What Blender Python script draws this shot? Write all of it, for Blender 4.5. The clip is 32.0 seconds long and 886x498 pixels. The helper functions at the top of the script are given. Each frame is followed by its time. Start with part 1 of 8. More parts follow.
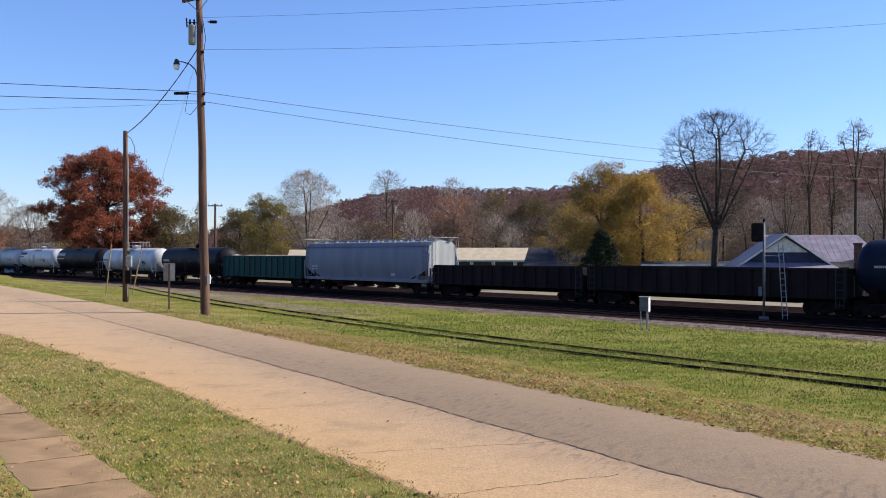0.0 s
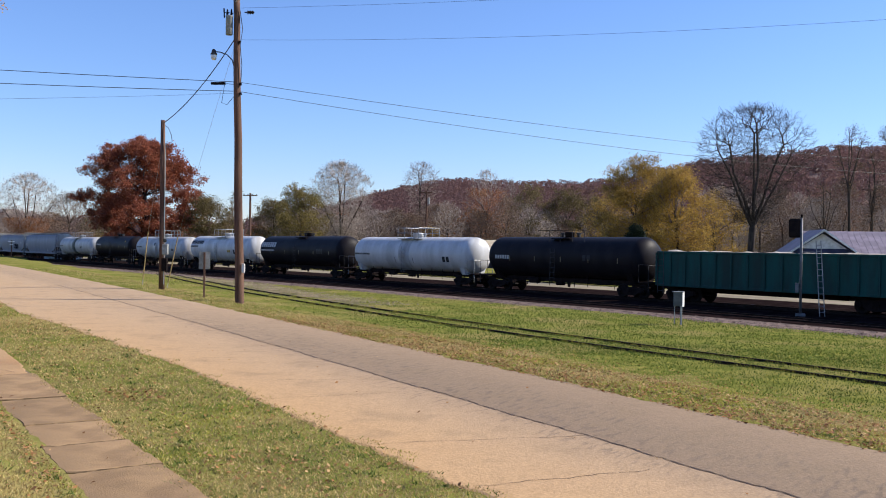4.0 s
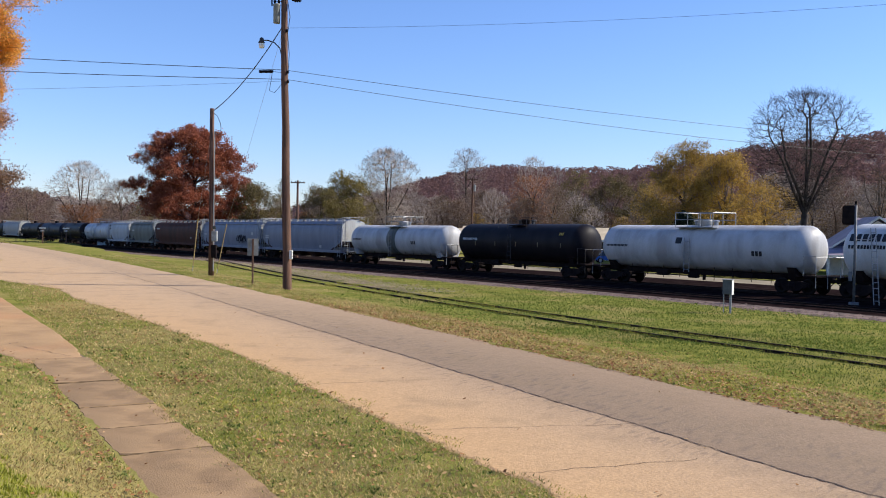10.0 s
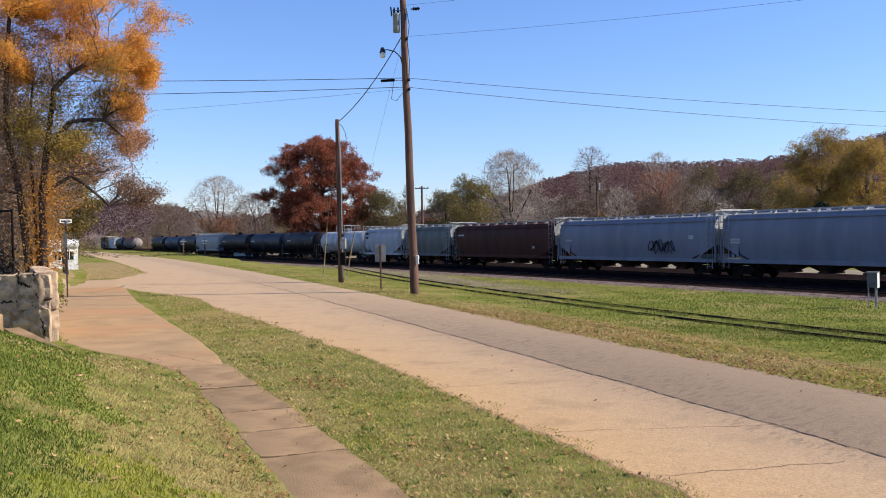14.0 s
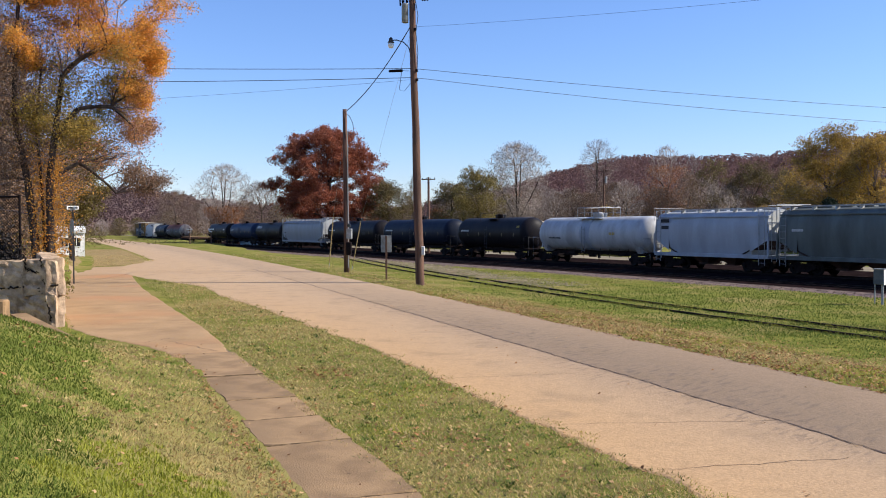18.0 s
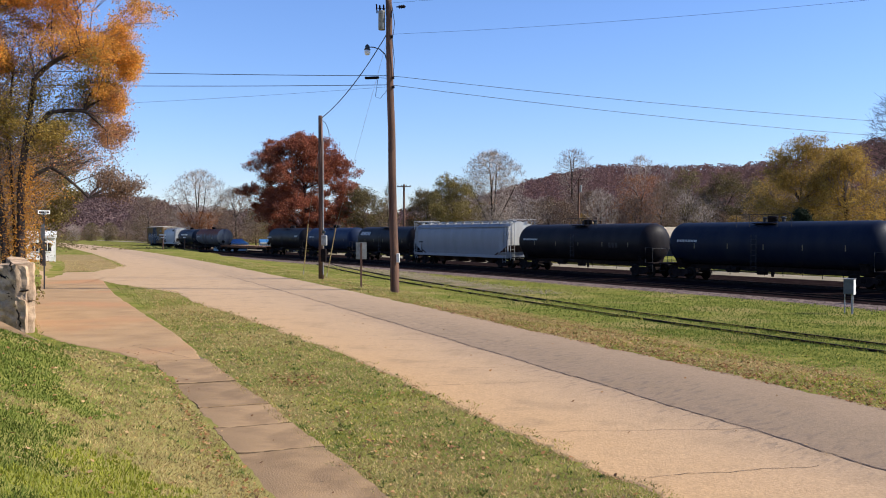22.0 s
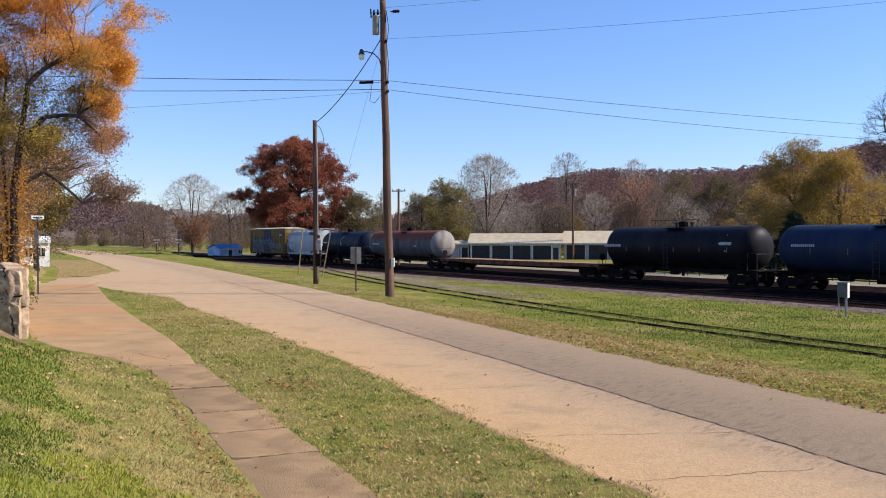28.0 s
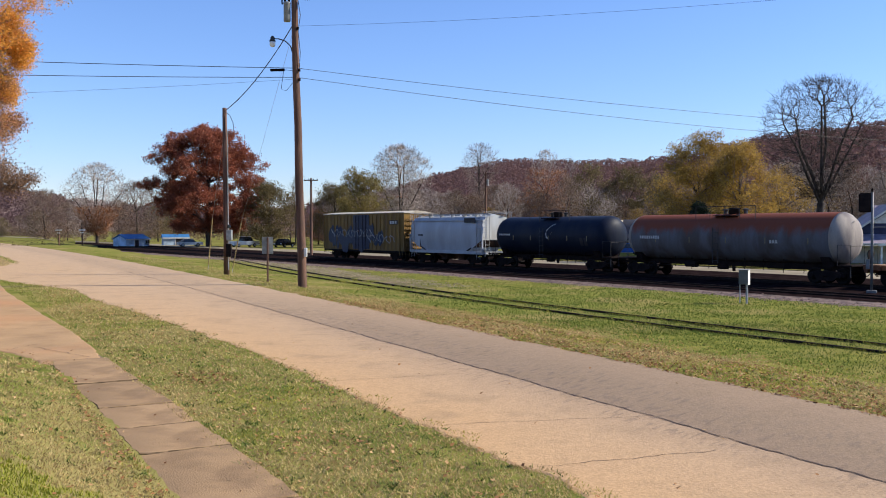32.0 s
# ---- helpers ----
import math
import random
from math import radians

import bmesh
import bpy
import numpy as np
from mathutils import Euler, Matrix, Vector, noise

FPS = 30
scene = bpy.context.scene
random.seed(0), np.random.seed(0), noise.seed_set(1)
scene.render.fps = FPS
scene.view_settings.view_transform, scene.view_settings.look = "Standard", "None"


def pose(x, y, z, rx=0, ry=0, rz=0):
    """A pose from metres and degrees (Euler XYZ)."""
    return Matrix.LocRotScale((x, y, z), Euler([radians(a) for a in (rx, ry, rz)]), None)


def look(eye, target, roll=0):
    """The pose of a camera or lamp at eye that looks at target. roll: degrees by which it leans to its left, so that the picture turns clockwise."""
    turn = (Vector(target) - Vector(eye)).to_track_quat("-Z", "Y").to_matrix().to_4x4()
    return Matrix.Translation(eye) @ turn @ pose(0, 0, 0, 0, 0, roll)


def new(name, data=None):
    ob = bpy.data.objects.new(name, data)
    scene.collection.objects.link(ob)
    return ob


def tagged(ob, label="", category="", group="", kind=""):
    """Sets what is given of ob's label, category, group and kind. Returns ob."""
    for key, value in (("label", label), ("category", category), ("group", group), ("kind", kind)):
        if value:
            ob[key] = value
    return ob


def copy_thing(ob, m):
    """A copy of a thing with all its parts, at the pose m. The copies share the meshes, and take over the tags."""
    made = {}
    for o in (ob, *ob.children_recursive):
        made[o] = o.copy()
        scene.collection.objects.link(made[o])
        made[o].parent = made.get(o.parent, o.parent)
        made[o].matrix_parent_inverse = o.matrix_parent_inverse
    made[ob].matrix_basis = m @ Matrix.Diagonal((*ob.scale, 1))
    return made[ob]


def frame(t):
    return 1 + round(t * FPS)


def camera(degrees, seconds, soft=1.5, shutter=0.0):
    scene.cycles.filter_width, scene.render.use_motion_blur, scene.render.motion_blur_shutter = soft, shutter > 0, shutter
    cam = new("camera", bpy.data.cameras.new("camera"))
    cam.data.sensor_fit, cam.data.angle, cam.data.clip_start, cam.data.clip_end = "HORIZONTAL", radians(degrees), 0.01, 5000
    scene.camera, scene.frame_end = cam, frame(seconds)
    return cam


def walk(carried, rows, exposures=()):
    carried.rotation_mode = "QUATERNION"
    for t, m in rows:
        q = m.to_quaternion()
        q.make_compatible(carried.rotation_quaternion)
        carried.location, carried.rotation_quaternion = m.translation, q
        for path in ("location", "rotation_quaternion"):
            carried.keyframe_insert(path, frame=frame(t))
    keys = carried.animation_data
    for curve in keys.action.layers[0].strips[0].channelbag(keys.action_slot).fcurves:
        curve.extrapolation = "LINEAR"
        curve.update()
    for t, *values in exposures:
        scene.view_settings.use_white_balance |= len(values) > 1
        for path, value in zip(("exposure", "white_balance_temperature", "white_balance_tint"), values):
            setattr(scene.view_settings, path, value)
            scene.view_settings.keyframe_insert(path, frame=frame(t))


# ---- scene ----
cam = camera(51.4, 32.0, 1.0)

# seconds, yaw, pitch, roll
PATH = [
    (0, 0.04, 0.38, 0.13), (0.5, 0.05, 0.42, 0.14), (1, 0.14, 0.45, 0.19), (1.5, 0.26, 0.44, 0.27),
    (2, 0.51, 0.33, 0.31), (2.5, 1.00, 0.08, 0.52), (3, 2.17, -0.57, 1.08), (3.5, 2.21, -0.38, 0.96),
    (5.5, 1.66, 0.14, 0.63), (6, 1.58, 0.09, 0.73), (6.5, 1.36, 0.10, 0.99), (7, 1.34, 0.14, 1.11),
    (7.5, 1.68, -0.07, 1.23), (8, 2.44, -0.22, 1.09), (8.5, 4.55, -0.46, 1.19), (9, 5.23, -0.59, 1.22),
    (9.5, 5.16, -0.97, 1.04), (10, 4.93, -1.00, 0.91), (10.5, 5.14, -0.85, 0.79), (11, 5.17, -0.94, 0.70),
    (11.5, 5.25, -1.09, 0.61), (12, 6.91, -0.84, 0.03), (12.5, 11.16, -0.57, -0.88), (13, 12.77, -0.70, -0.99),
    (13.5, 12.73, -0.83, -0.93), (14, 12.70, -0.85, -1.02), (14.5, 12.77, -0.99, -1.07), (16.5, 12.99, -1.16, -0.69),
    (17, 12.88, -1.32, -0.55), (17.5, 12.93, -1.32, -0.44), (18, 13.07, -1.39, -0.29), (18.5, 13.02, -1.37, -0.23),
    (19, 12.93, -1.34, -0.28), (19.5, 12.73, -1.23, -0.18), (20, 12.53, -1.24, -0.03), (20.5, 12.24, -1.21, 0.02),
    (21, 11.82, -1.10, 0.15), (21.5, 11.48, -0.93, 0.15), (22, 11.52, -0.93, 0.12), (22.5, 11.74, -1.08, 0.20),
    (23, 11.83, -1.08, 0.21), (23.5, 11.90, -1.02, 0.20), (24, 11.83, -0.89, 0.14), (24.5, 11.82, -0.90, 0.17),
    (25, 11.82, -0.89, 0.14), (25.5, 11.88, -0.90, 0.18), (27.5, 11.47, -0.88, 0.04), (28, 11.19, -0.66, -0.02),
    (28.5, 10.67, -0.49, -0.10), (29, 9.48, -0.60, 0.05), (29.5, 8.97, -0.63, -0.09), (30, 8.81, -0.57, -0.13),
    (30.5, 8.74, -0.52, -0.16), (31, 8.96, -0.84, -0.14), (31.5, 7.43, -1.12, -0.46), (32, 5.81, -1.31, -0.11),
]


def gaze(yaw, pitch, roll):
    """The camera's pose: it stands on the bank and only turns."""
    return pose(0, 0, 2.8, 0, 0, yaw) @ pose(0, 0, 0, 90 + pitch, 0, 0) @ pose(0, 0, 0, 0, 0, roll)


walk(cam, [(t, gaze(a, b, c)) for t, a, b, c in PATH])

# ---- light ----
SUN = Vector((math.cos(radians(36)) * math.sin(radians(80)), math.cos(radians(36)) * math.cos(radians(80)), math.sin(radians(36))))
world = bpy.data.worlds.new("world")
scene.world = world
world.use_nodes = True
wn = world.node_tree.nodes
sky = wn.new("ShaderNodeTexSky")
sky.sky_type, sky.sun_disc = "NISHITA", False
sky.sun_elevation, sky.sun_rotation = radians(36), radians(80)
sky.altitude = 200
sky.air_density, sky.dust_density, sky.ozone_density = 1.2, 0.0, 7.0
tint = wn.new("ShaderNodeMix")
tint.data_type, tint.blend_type = "RGBA", "MULTIPLY"
tint.inputs[0].default_value, tint.inputs[7].default_value = 1.0, (0.9, 0.905, 1.12, 1)
world.node_tree.links.new(sky.outputs[0], tint.inputs[6])
world.node_tree.links.new(tint.outputs[2], wn["Background"].inputs[0])
wn["Background"].inputs[1].default_value = 0.107
sun = new("sun", bpy.data.lights.new("sun", "SUN"))
sun.data.energy, sun.data.angle, sun.data.color = 5.0, radians(0.5), (1.0, 0.93, 0.82)
sun.matrix_world = look(SUN * 100, (0, 0, 0))
scene.view_settings.exposure = 0.63


# ---- materials ----
def mat(name, colour, rough=0.8, second=None, scale=4.0, fine=40.0, bump=0.2, metal=0.0, streak=1.0, spread=0.12, per="object", detail=6.0, mix=(0.42, 0.6), spec=0.3, third=None):
    """A surface with a broad stain, a fine grain, relief and a small change from piece to piece."""
    m = bpy.data.materials.new(name)
    m.use_nodes = True
    n, l = m.node_tree.nodes, m.node_tree.links
    b = n["Principled BSDF"]
    co = n.new("ShaderNodeTexCoord")
    mp = n.new("ShaderNodeMapping")
    mp.inputs["Scale"].default_value = (1, 1, 1 / streak)
    l.new(co.outputs["Object"], mp.inputs[0])
    big = n.new("ShaderNodeTexNoise")
    big.inputs["Scale"].default_value, big.inputs["Detail"].default_value = scale, detail
    l.new(mp.outputs[0], big.inputs["Vector"])
    small = n.new("ShaderNodeTexNoise")
    small.inputs["Scale"].default_value, small.inputs["Detail"].default_value = fine, 4.0
    l.new(co.outputs["Object"], small.inputs["Vector"])
    ramp = n.new("ShaderNodeValToRGB")
    second = second or tuple(c * 0.72 for c in colour)
    ramp.color_ramp.elements[0].position, ramp.color_ramp.elements[1].position = mix
    ramp.color_ramp.elements[0].color, ramp.color_ramp.elements[1].color = (*second, 1), (*colour, 1)
    l.new(big.outputs[0], ramp.inputs[0])
    out = ramp.outputs[0]
    if third:
        huge = n.new("ShaderNodeTexNoise")
        huge.inputs["Scale"].default_value, huge.inputs["Detail"].default_value = scale * 0.22, 5.0
        l.new(co.outputs["Object"], huge.inputs["Vector"])
        r2 = n.new("ShaderNodeMapRange")
        r2.inputs["From Min"].default_value, r2.inputs["From Max"].default_value = 0.48, 0.66
        l.new(huge.outputs[0], r2.inputs[0])
        mx = n.new("ShaderNodeMix")
        mx.data_type = "RGBA"
        l.new(r2.outputs[0], mx.inputs[0])
        l.new(out, mx.inputs[6])
        mx.inputs[7].default_value = (*third, 1)
        out = mx.outputs[2]
    if per == "island":
        rnd = n.new("ShaderNodeNewGeometry").outputs["Random Per Island"]
    else:
        rnd = n.new("ShaderNodeObjectInfo").outputs["Random"]
    ad = n.new("ShaderNodeMath")
    ad.operation = "MULTIPLY_ADD"
    l.new(rnd, ad.inputs[0])
    ad.inputs[1].default_value, ad.inputs[2].default_value = 2 * spread, 1 - spread
    gr = n.new("ShaderNodeMath")
    gr.operation = "MULTIPLY_ADD"
    l.new(small.outputs[0], gr.inputs[0])
    gr.inputs[1].default_value, gr.inputs[2].default_value = 0.5, 0.75
    ml = n.new("ShaderNodeMath")
    ml.operation = "MULTIPLY"
    l.new(ad.outputs[0], ml.inputs[0])
    l.new(gr.outputs[0], ml.inputs[1])
    hs = n.new("ShaderNodeHueSaturation")
    l.new(out, hs.inputs["Color"])
    l.new(ml.outputs[0], hs.inputs["Value"])
    l.new(hs.outputs[0], b.inputs["Base Color"])
    b.inputs["Roughness"].default_value, b.inputs["Metallic"].default_value = rough, metal
    b.inputs["Specular IOR Level"].default_value = spec
    if bump:
        bp = n.new("ShaderNodeBump")
        bp.inputs["Strength"].default_value, bp.inputs["Distance"].default_value = bump, 0.02
        l.new(small.outputs[0], bp.inputs["Height"])
        l.new(bp.outputs[0], b.inputs["Normal"])
    return m


def leaf_mat(name, colour, second, third=None, spread=0.35, light=0.35, patch=0.5):
    """Leaves: the colour shifts from leaf to leaf, and some light comes through."""
    m = bpy.data.materials.new(name)
    m.use_nodes = True
    n, l = m.node_tree.nodes, m.node_tree.links
    b = n["Principled BSDF"]
    geo = n.new("ShaderNodeNewGeometry")
    ramp = n.new("ShaderNodeValToRGB")
    e = ramp.color_ramp.elements
    e[0].color, e[1].color = (*second, 1), (*colour, 1)
    if third:
        k = e.new(0.5)
        k.color = (*third, 1)
    l.new(geo.outputs["Random Per Island"], ramp.inputs[0])
    co = n.new("ShaderNodeTexCoord")
    ns = n.new("ShaderNodeTexNoise")
    ns.inputs["Scale"].default_value = patch
    l.new(co.outputs["Object"], ns.inputs["Vector"])
    ma = n.new("ShaderNodeMath")
    ma.operation = "MULTIPLY_ADD"
    l.new(ns.outputs[0], ma.inputs[0])
    ma.inputs[1].default_value, ma.inputs[2].default_value = 2 * spread, 1 - spread
    oi = n.new("ShaderNodeObjectInfo")
    mo = n.new("ShaderNodeMath")
    mo.operation = "MULTIPLY_ADD"
    l.new(oi.outputs["Random"], mo.inputs[0])
    mo.inputs[1].default_value, mo.inputs[2].default_value = 0.4, 0.8
    mm = n.new("ShaderNodeMath")
    mm.operation = "MULTIPLY"
    l.new(ma.outputs[0], mm.inputs[0])
    l.new(mo.outputs[0], mm.inputs[1])
    hs = n.new("ShaderNodeHueSaturation")
    l.new(ramp.outputs[0], hs.inputs["Color"])
    l.new(mm.outputs[0], hs.inputs["Value"])
    l.new(hs.outputs[0], b.inputs["Base Color"])
    b.inputs["Roughness"].default_value, b.inputs["Specular IOR Level"].default_value = 0.7, 0.15
    if light:
        tr = n.new("ShaderNodeBsdfTranslucent")
        l.new(hs.outputs[0], tr.inputs[0])
        mix = n.new("ShaderNodeMixShader")
        mix.inputs[0].default_value = light
        l.new(b.outputs[0], mix.inputs[1])
        l.new(tr.outputs[0], mix.inputs[2])
        l.new(mix.outputs[0], n["Material Output"].inputs[0])
    return m


# ---- mesh tools ----
class Shape:
    """Gathers faces for one mesh."""

    def __init__(self):
        self.v, self.f = [], []

    def add(self, verts, faces):
        k = len(self.v)
        self.v += [tuple(p) for p in verts]
        self.f += [tuple(i + k for i in f) for f in faces]
        return self

    def box(self, x0, x1, y0, y1, z0, z1, c=0.0, m=None):
        """A box; c cuts its edges."""
        if c <= 0:
            p = [(x, y, z) for x in (x0, x1) for y in (y0, y1) for z in (z0, z1)]
            f = [(0, 1, 3, 2), (4, 6, 7, 5), (0, 4, 5, 1), (2, 3, 7, 6), (0, 2, 6, 4), (1, 5, 7, 3)]
        else:
            bm = bmesh.new()
            bmesh.ops.create_cube(bm, size=1.0, matrix=Matrix.Translation(((x0 + x1) / 2, (y0 + y1) / 2, (z0 + z1) / 2)) @ Matrix.Diagonal((x1 - x0, y1 - y0, z1 - z0, 1)))
            bmesh.ops.bevel(bm, geom=bm.edges[:], offset=c, segments=1, affect="EDGES")
            bm.verts.index_update()
            p, f = [tuple(v.co) for v in bm.verts], [tuple(v.index for v in g.verts) for g in bm.faces]
            bm.free()
        if m:
            p = [m @ Vector(q) for q in p]
        return self.add(p, f)

    def tube(self, pts, radii, n=8, caps=True):
        """A round bar through points."""
        pts = [Vector(p) for p in pts]
        radii = radii if isinstance(radii, (list, tuple)) else [radii] * len(pts)
        rings, up = [], None
        for i, p in enumerate(pts):
            d = (pts[min(i + 1, len(pts) - 1)] - pts[max(i - 1, 0)]).normalized()
            a = Vector((0, 0, 1)) if abs(d.z) < 0.9 else Vector((1, 0, 0))
            s = d.cross(a).normalized()
            t = d.cross(s)
            rings.append([p + (s * math.cos(6.28318 * k / n) + t * math.sin(6.28318 * k / n)) * radii[i] for k in range(n)])
        v = [q for r in rings for q in r]
        f = [(i * n + k, i * n + (k + 1) % n, (i + 1) * n + (k + 1) % n, (i + 1) * n + k) for i in range(len(pts) - 1) for k in range(n)]
        if caps:
            f += [tuple(range(n - 1, -1, -1)), tuple((len(pts) - 1) * n + k for k in range(n))]
        return self.add(v, f)

    def lathe(self, prof, n=20, axis="x", m=None):
        """Turns (along, radius) pairs about an axis."""
        v = []
        for s, r in prof:
            for k in range(n):
                a = 6.28318 * k / n
                v.append((s, r * math.cos(a), r * math.sin(a)) if axis == "x" else (r * math.cos(a), s, r * math.sin(a)) if axis == "y" else (r * math.cos(a), r * math.sin(a), s))
        if m:
            v = [m @ Vector(q) for q in v]
        f = [(i * n + k, i * n + (k + 1) % n, (i + 1) * n + (k + 1) % n, (i + 1) * n + k) for i in range(len(prof) - 1) for k in range(n)]
        f += [tuple(range(n - 1, -1, -1)), tuple((len(prof) - 1) * n + k for k in range(n))]
        return self.add(v, f)

    def prism(self, poly, x0, x1):
        """A (y, z) outline drawn out along x."""
        n = len(poly)
        v = [(x0, y, z) for y, z in poly] + [(x1, y, z) for y, z in poly]
        f = [(k, (k + 1) % n, n + (k + 1) % n, n + k) for k in range(n)] + [tuple(range(n - 1, -1, -1)), tuple(range(n, 2 * n))]
        return self.add(v, f)

    def mesh(self, name, material, smooth=False, weld=0.0):
        me = bpy.data.meshes.new(name)
        me.from_pydata(self.v, [], self.f)
        bm = bmesh.new()
        bm.from_mesh(me)
        if weld:
            bmesh.ops.remove_doubles(bm, verts=bm.verts[:], dist=weld)
        bmesh.ops.recalc_face_normals(bm, faces=bm.faces[:])
        bm.to_mesh(me)
        bm.free()
        me.materials.append(material)
        if smooth:
            me.polygons.foreach_set("use_smooth", [len(p.vertices) <= 4 for p in me.polygons])
        return me


def part(name, shape, material, parent=None, label="", at=None, smooth=False):
    """ONE mesh object under a thing or a part; shape: a Shape or a mesh that is shared."""
    me = shape if isinstance(shape, bpy.types.Mesh) else shape.mesh(name, material, smooth)
    ob = new(name, me)
    ob.parent = parent
    if at:
        ob.matrix_basis = at
    if label:
        ob["label"] = label
    return ob


def thing(name, m, label, category, group="", kind=""):
    ob = new(name)
    ob.empty_display_size = 0.3
    ob.matrix_basis = m
    return tagged(ob, label, category, group, kind)


def cloud(name, v, f, material, smooth=False):
    """A mesh from arrays; f has three or four columns."""
    me = bpy.data.meshes.new(name)
    v, f = np.asarray(v, np.float32), np.asarray(f, np.int32)
    me.vertices.add(len(v))
    me.vertices.foreach_set("co", v.ravel())
    me.loops.add(f.size)
    me.loops.foreach_set("vertex_index", f.ravel())
    me.polygons.add(len(f))
    me.polygons.foreach_set("loop_start", np.arange(0, f.size, f.shape[1], dtype=np.int32))
    me.polygons.foreach_set("loop_total", np.full(len(f), f.shape[1], np.int32))
    if smooth:
        me.polygons.foreach_set("use_smooth", np.ones(len(f), bool))
    me.update(calc_edges=True)
    me.materials.append(material)
    return me


def polar(az, rng, z=0.0):
    """A place by its bearing in degrees (to the right of +y) and its range in metres."""
    return Vector((math.sin(radians(az)) * rng, math.cos(radians(az)) * rng, z))


rng = np.random.default_rng(7)

GRASS = mat("grass_ground", (0.19, 0.185, 0.045), 0.98, (0.12, 0.13, 0.028), 1.2, 30, 0.6, spec=0.0, third=(0.25, 0.2, 0.075), per="object", spread=0.0)


def road_mat(name):
    """Worn street surface: colour bands along the road, blotches, fine grain and dark scuffs across it beside the seam."""
    m = bpy.data.materials.new(name)
    m.use_nodes = True
    n, l = m.node_tree.nodes, m.node_tree.links
    b = n["Principled BSDF"]
    co = n.new("ShaderNodeTexCoord").outputs["Object"]

    def calc(op, x, y=0.0, z=0.0):
        k = n.new("ShaderNodeMath")
        k.operation = op
        for i, q in enumerate((x, y, z)):
            if isinstance(q, (int, float)):
                k.inputs[i].default_value = q
            else:
                l.new(q, k.inputs[i])
        return k.outputs[0]

    def dot(v):
        k = n.new("ShaderNodeVectorMath")
        k.operation = "DOT_PRODUCT"
        l.new(co, k.inputs[0])
        k.inputs[1].default_value = v
        return k.outputs["Value"]

    def grain(vec, scale, detail=4.0):
        k = n.new("ShaderNodeTexNoise")
        k.inputs["Scale"].default_value, k.inputs["Detail"].default_value = scale, detail
        l.new(vec, k.inputs["Vector"])
        return k.outputs[0]

    def clamp(x, lo, hi):
        k = n.new("ShaderNodeMapRange")
        k.interpolation_type = "SMOOTHSTEP"
        l.new(x, k.inputs[0])
        k.inputs["From Min"].default_value, k.inputs["From Max"].default_value = lo, hi
        return k.outputs[0]

    def blend(f, x, y):
        k = n.new("ShaderNodeMix")
        k.data_type = "RGBA"
        l.new(f, k.inputs[0])
        l.new(x, k.inputs[6])
        k.inputs[7].default_value = (*y, 1)
        return k.outputs[2]
    u = calc("SUBTRACT", dot((-0.53, 0.848, 0)), 9.02)
    v = calc("SUBTRACT", calc("SUBTRACT", dot((-0.848, -0.53, 0)), -5.6), calc("MULTIPLY", calc("MULTIPLY", u, u), 0.0003))
    wave = calc("MULTIPLY_ADD", grain(co, 0.5), 1.2, -0.6)
    ramp = n.new("ShaderNodeValToRGB")
    e = ramp.color_ramp.elements
    stops = ((-6.6, (0.278, 0.192, 0.118)), (-5.3, (0.25, 0.173, 0.108)), (-4.3, (0.224, 0.157, 0.099)), (-3.15, (0.22, 0.153, 0.097)), (-3.05, (0.325, 0.223, 0.136)), (-1.8, (0.405, 0.266, 0.148)), (0.2, (0.45, 0.278, 0.134)))
    e[0].position, e[0].color = 0.0, (*stops[0][1], 1)
    e[1].position, e[1].color = 1.0, (*stops[-1][1], 1)
    for q, c in stops[1:-1]:
        k = e.new((q + 6.6) / 6.8)
        k.color = (*c, 1)
    edge = calc("MULTIPLY", wave, clamp(calc("ABSOLUTE", calc("ADD", v, 3.1)), 0.15, 0.9))
    l.new(calc("DIVIDE", calc("ADD", calc("ADD", v, edge), 6.6), 6.8), ramp.inputs[0])
    # paler tan farther along: the road's brightness under grazing sun, painted in
    sunny = n.new("ShaderNodeMix")
    sunny.data_type = "RGBA"
    l.new(calc("MULTIPLY", clamp(calc("ADD", u, calc("MULTIPLY", wave, 6.0)), 3.0, 38.0), 0.78), sunny.inputs[0])
    l.new(ramp.outputs[0], sunny.inputs[6])
    sunny.inputs[7].default_value = (0.42, 0.29, 0.175, 1)
    cv = n.new("ShaderNodeCombineXYZ")
    l.new(calc("MULTIPLY_ADD", v, 4.5, calc("MULTIPLY", u, 9.0)), cv.inputs[0])
    l.new(calc("MULTIPLY", v, 2.4), cv.inputs[1])
    scuff = clamp(grain(cv.outputs[0], 1.0, 3.0), 0.5, 0.66)
    near = calc("SUBTRACT", 1.0, clamp(calc("ABSOLUTE", calc("ADD", v, 3.75)), 0.6, 1.75))
    patch = clamp(grain(co, 0.22), 0.36, 0.56)
    col = blend(calc("MULTIPLY", calc("MULTIPLY", scuff, near), calc("MULTIPLY_ADD", patch, 0.38, 0.14)), sunny.outputs[2], (0.105, 0.08, 0.064))
    col = blend(calc("MULTIPLY", clamp(grain(co, 0.9, 6.0), 0.5, 0.75), 0.45), col, (0.21, 0.145, 0.085))
    hs = n.new("ShaderNodeHueSaturation")
    l.new(col, hs.inputs["Color"])
    fine = grain(co, 28.0)
    l.new(calc("MULTIPLY", calc("MULTIPLY_ADD", fine, 0.8, 0.6), calc("MULTIPLY_ADD", grain(co, 4.0), 0.24, 0.88)), hs.inputs["Value"])
    l.new(hs.outputs[0], b.inputs["Base Color"])
    b.inputs["Roughness"].default_value, b.inputs["Specular IOR Level"].default_value = 0.92, 0.2
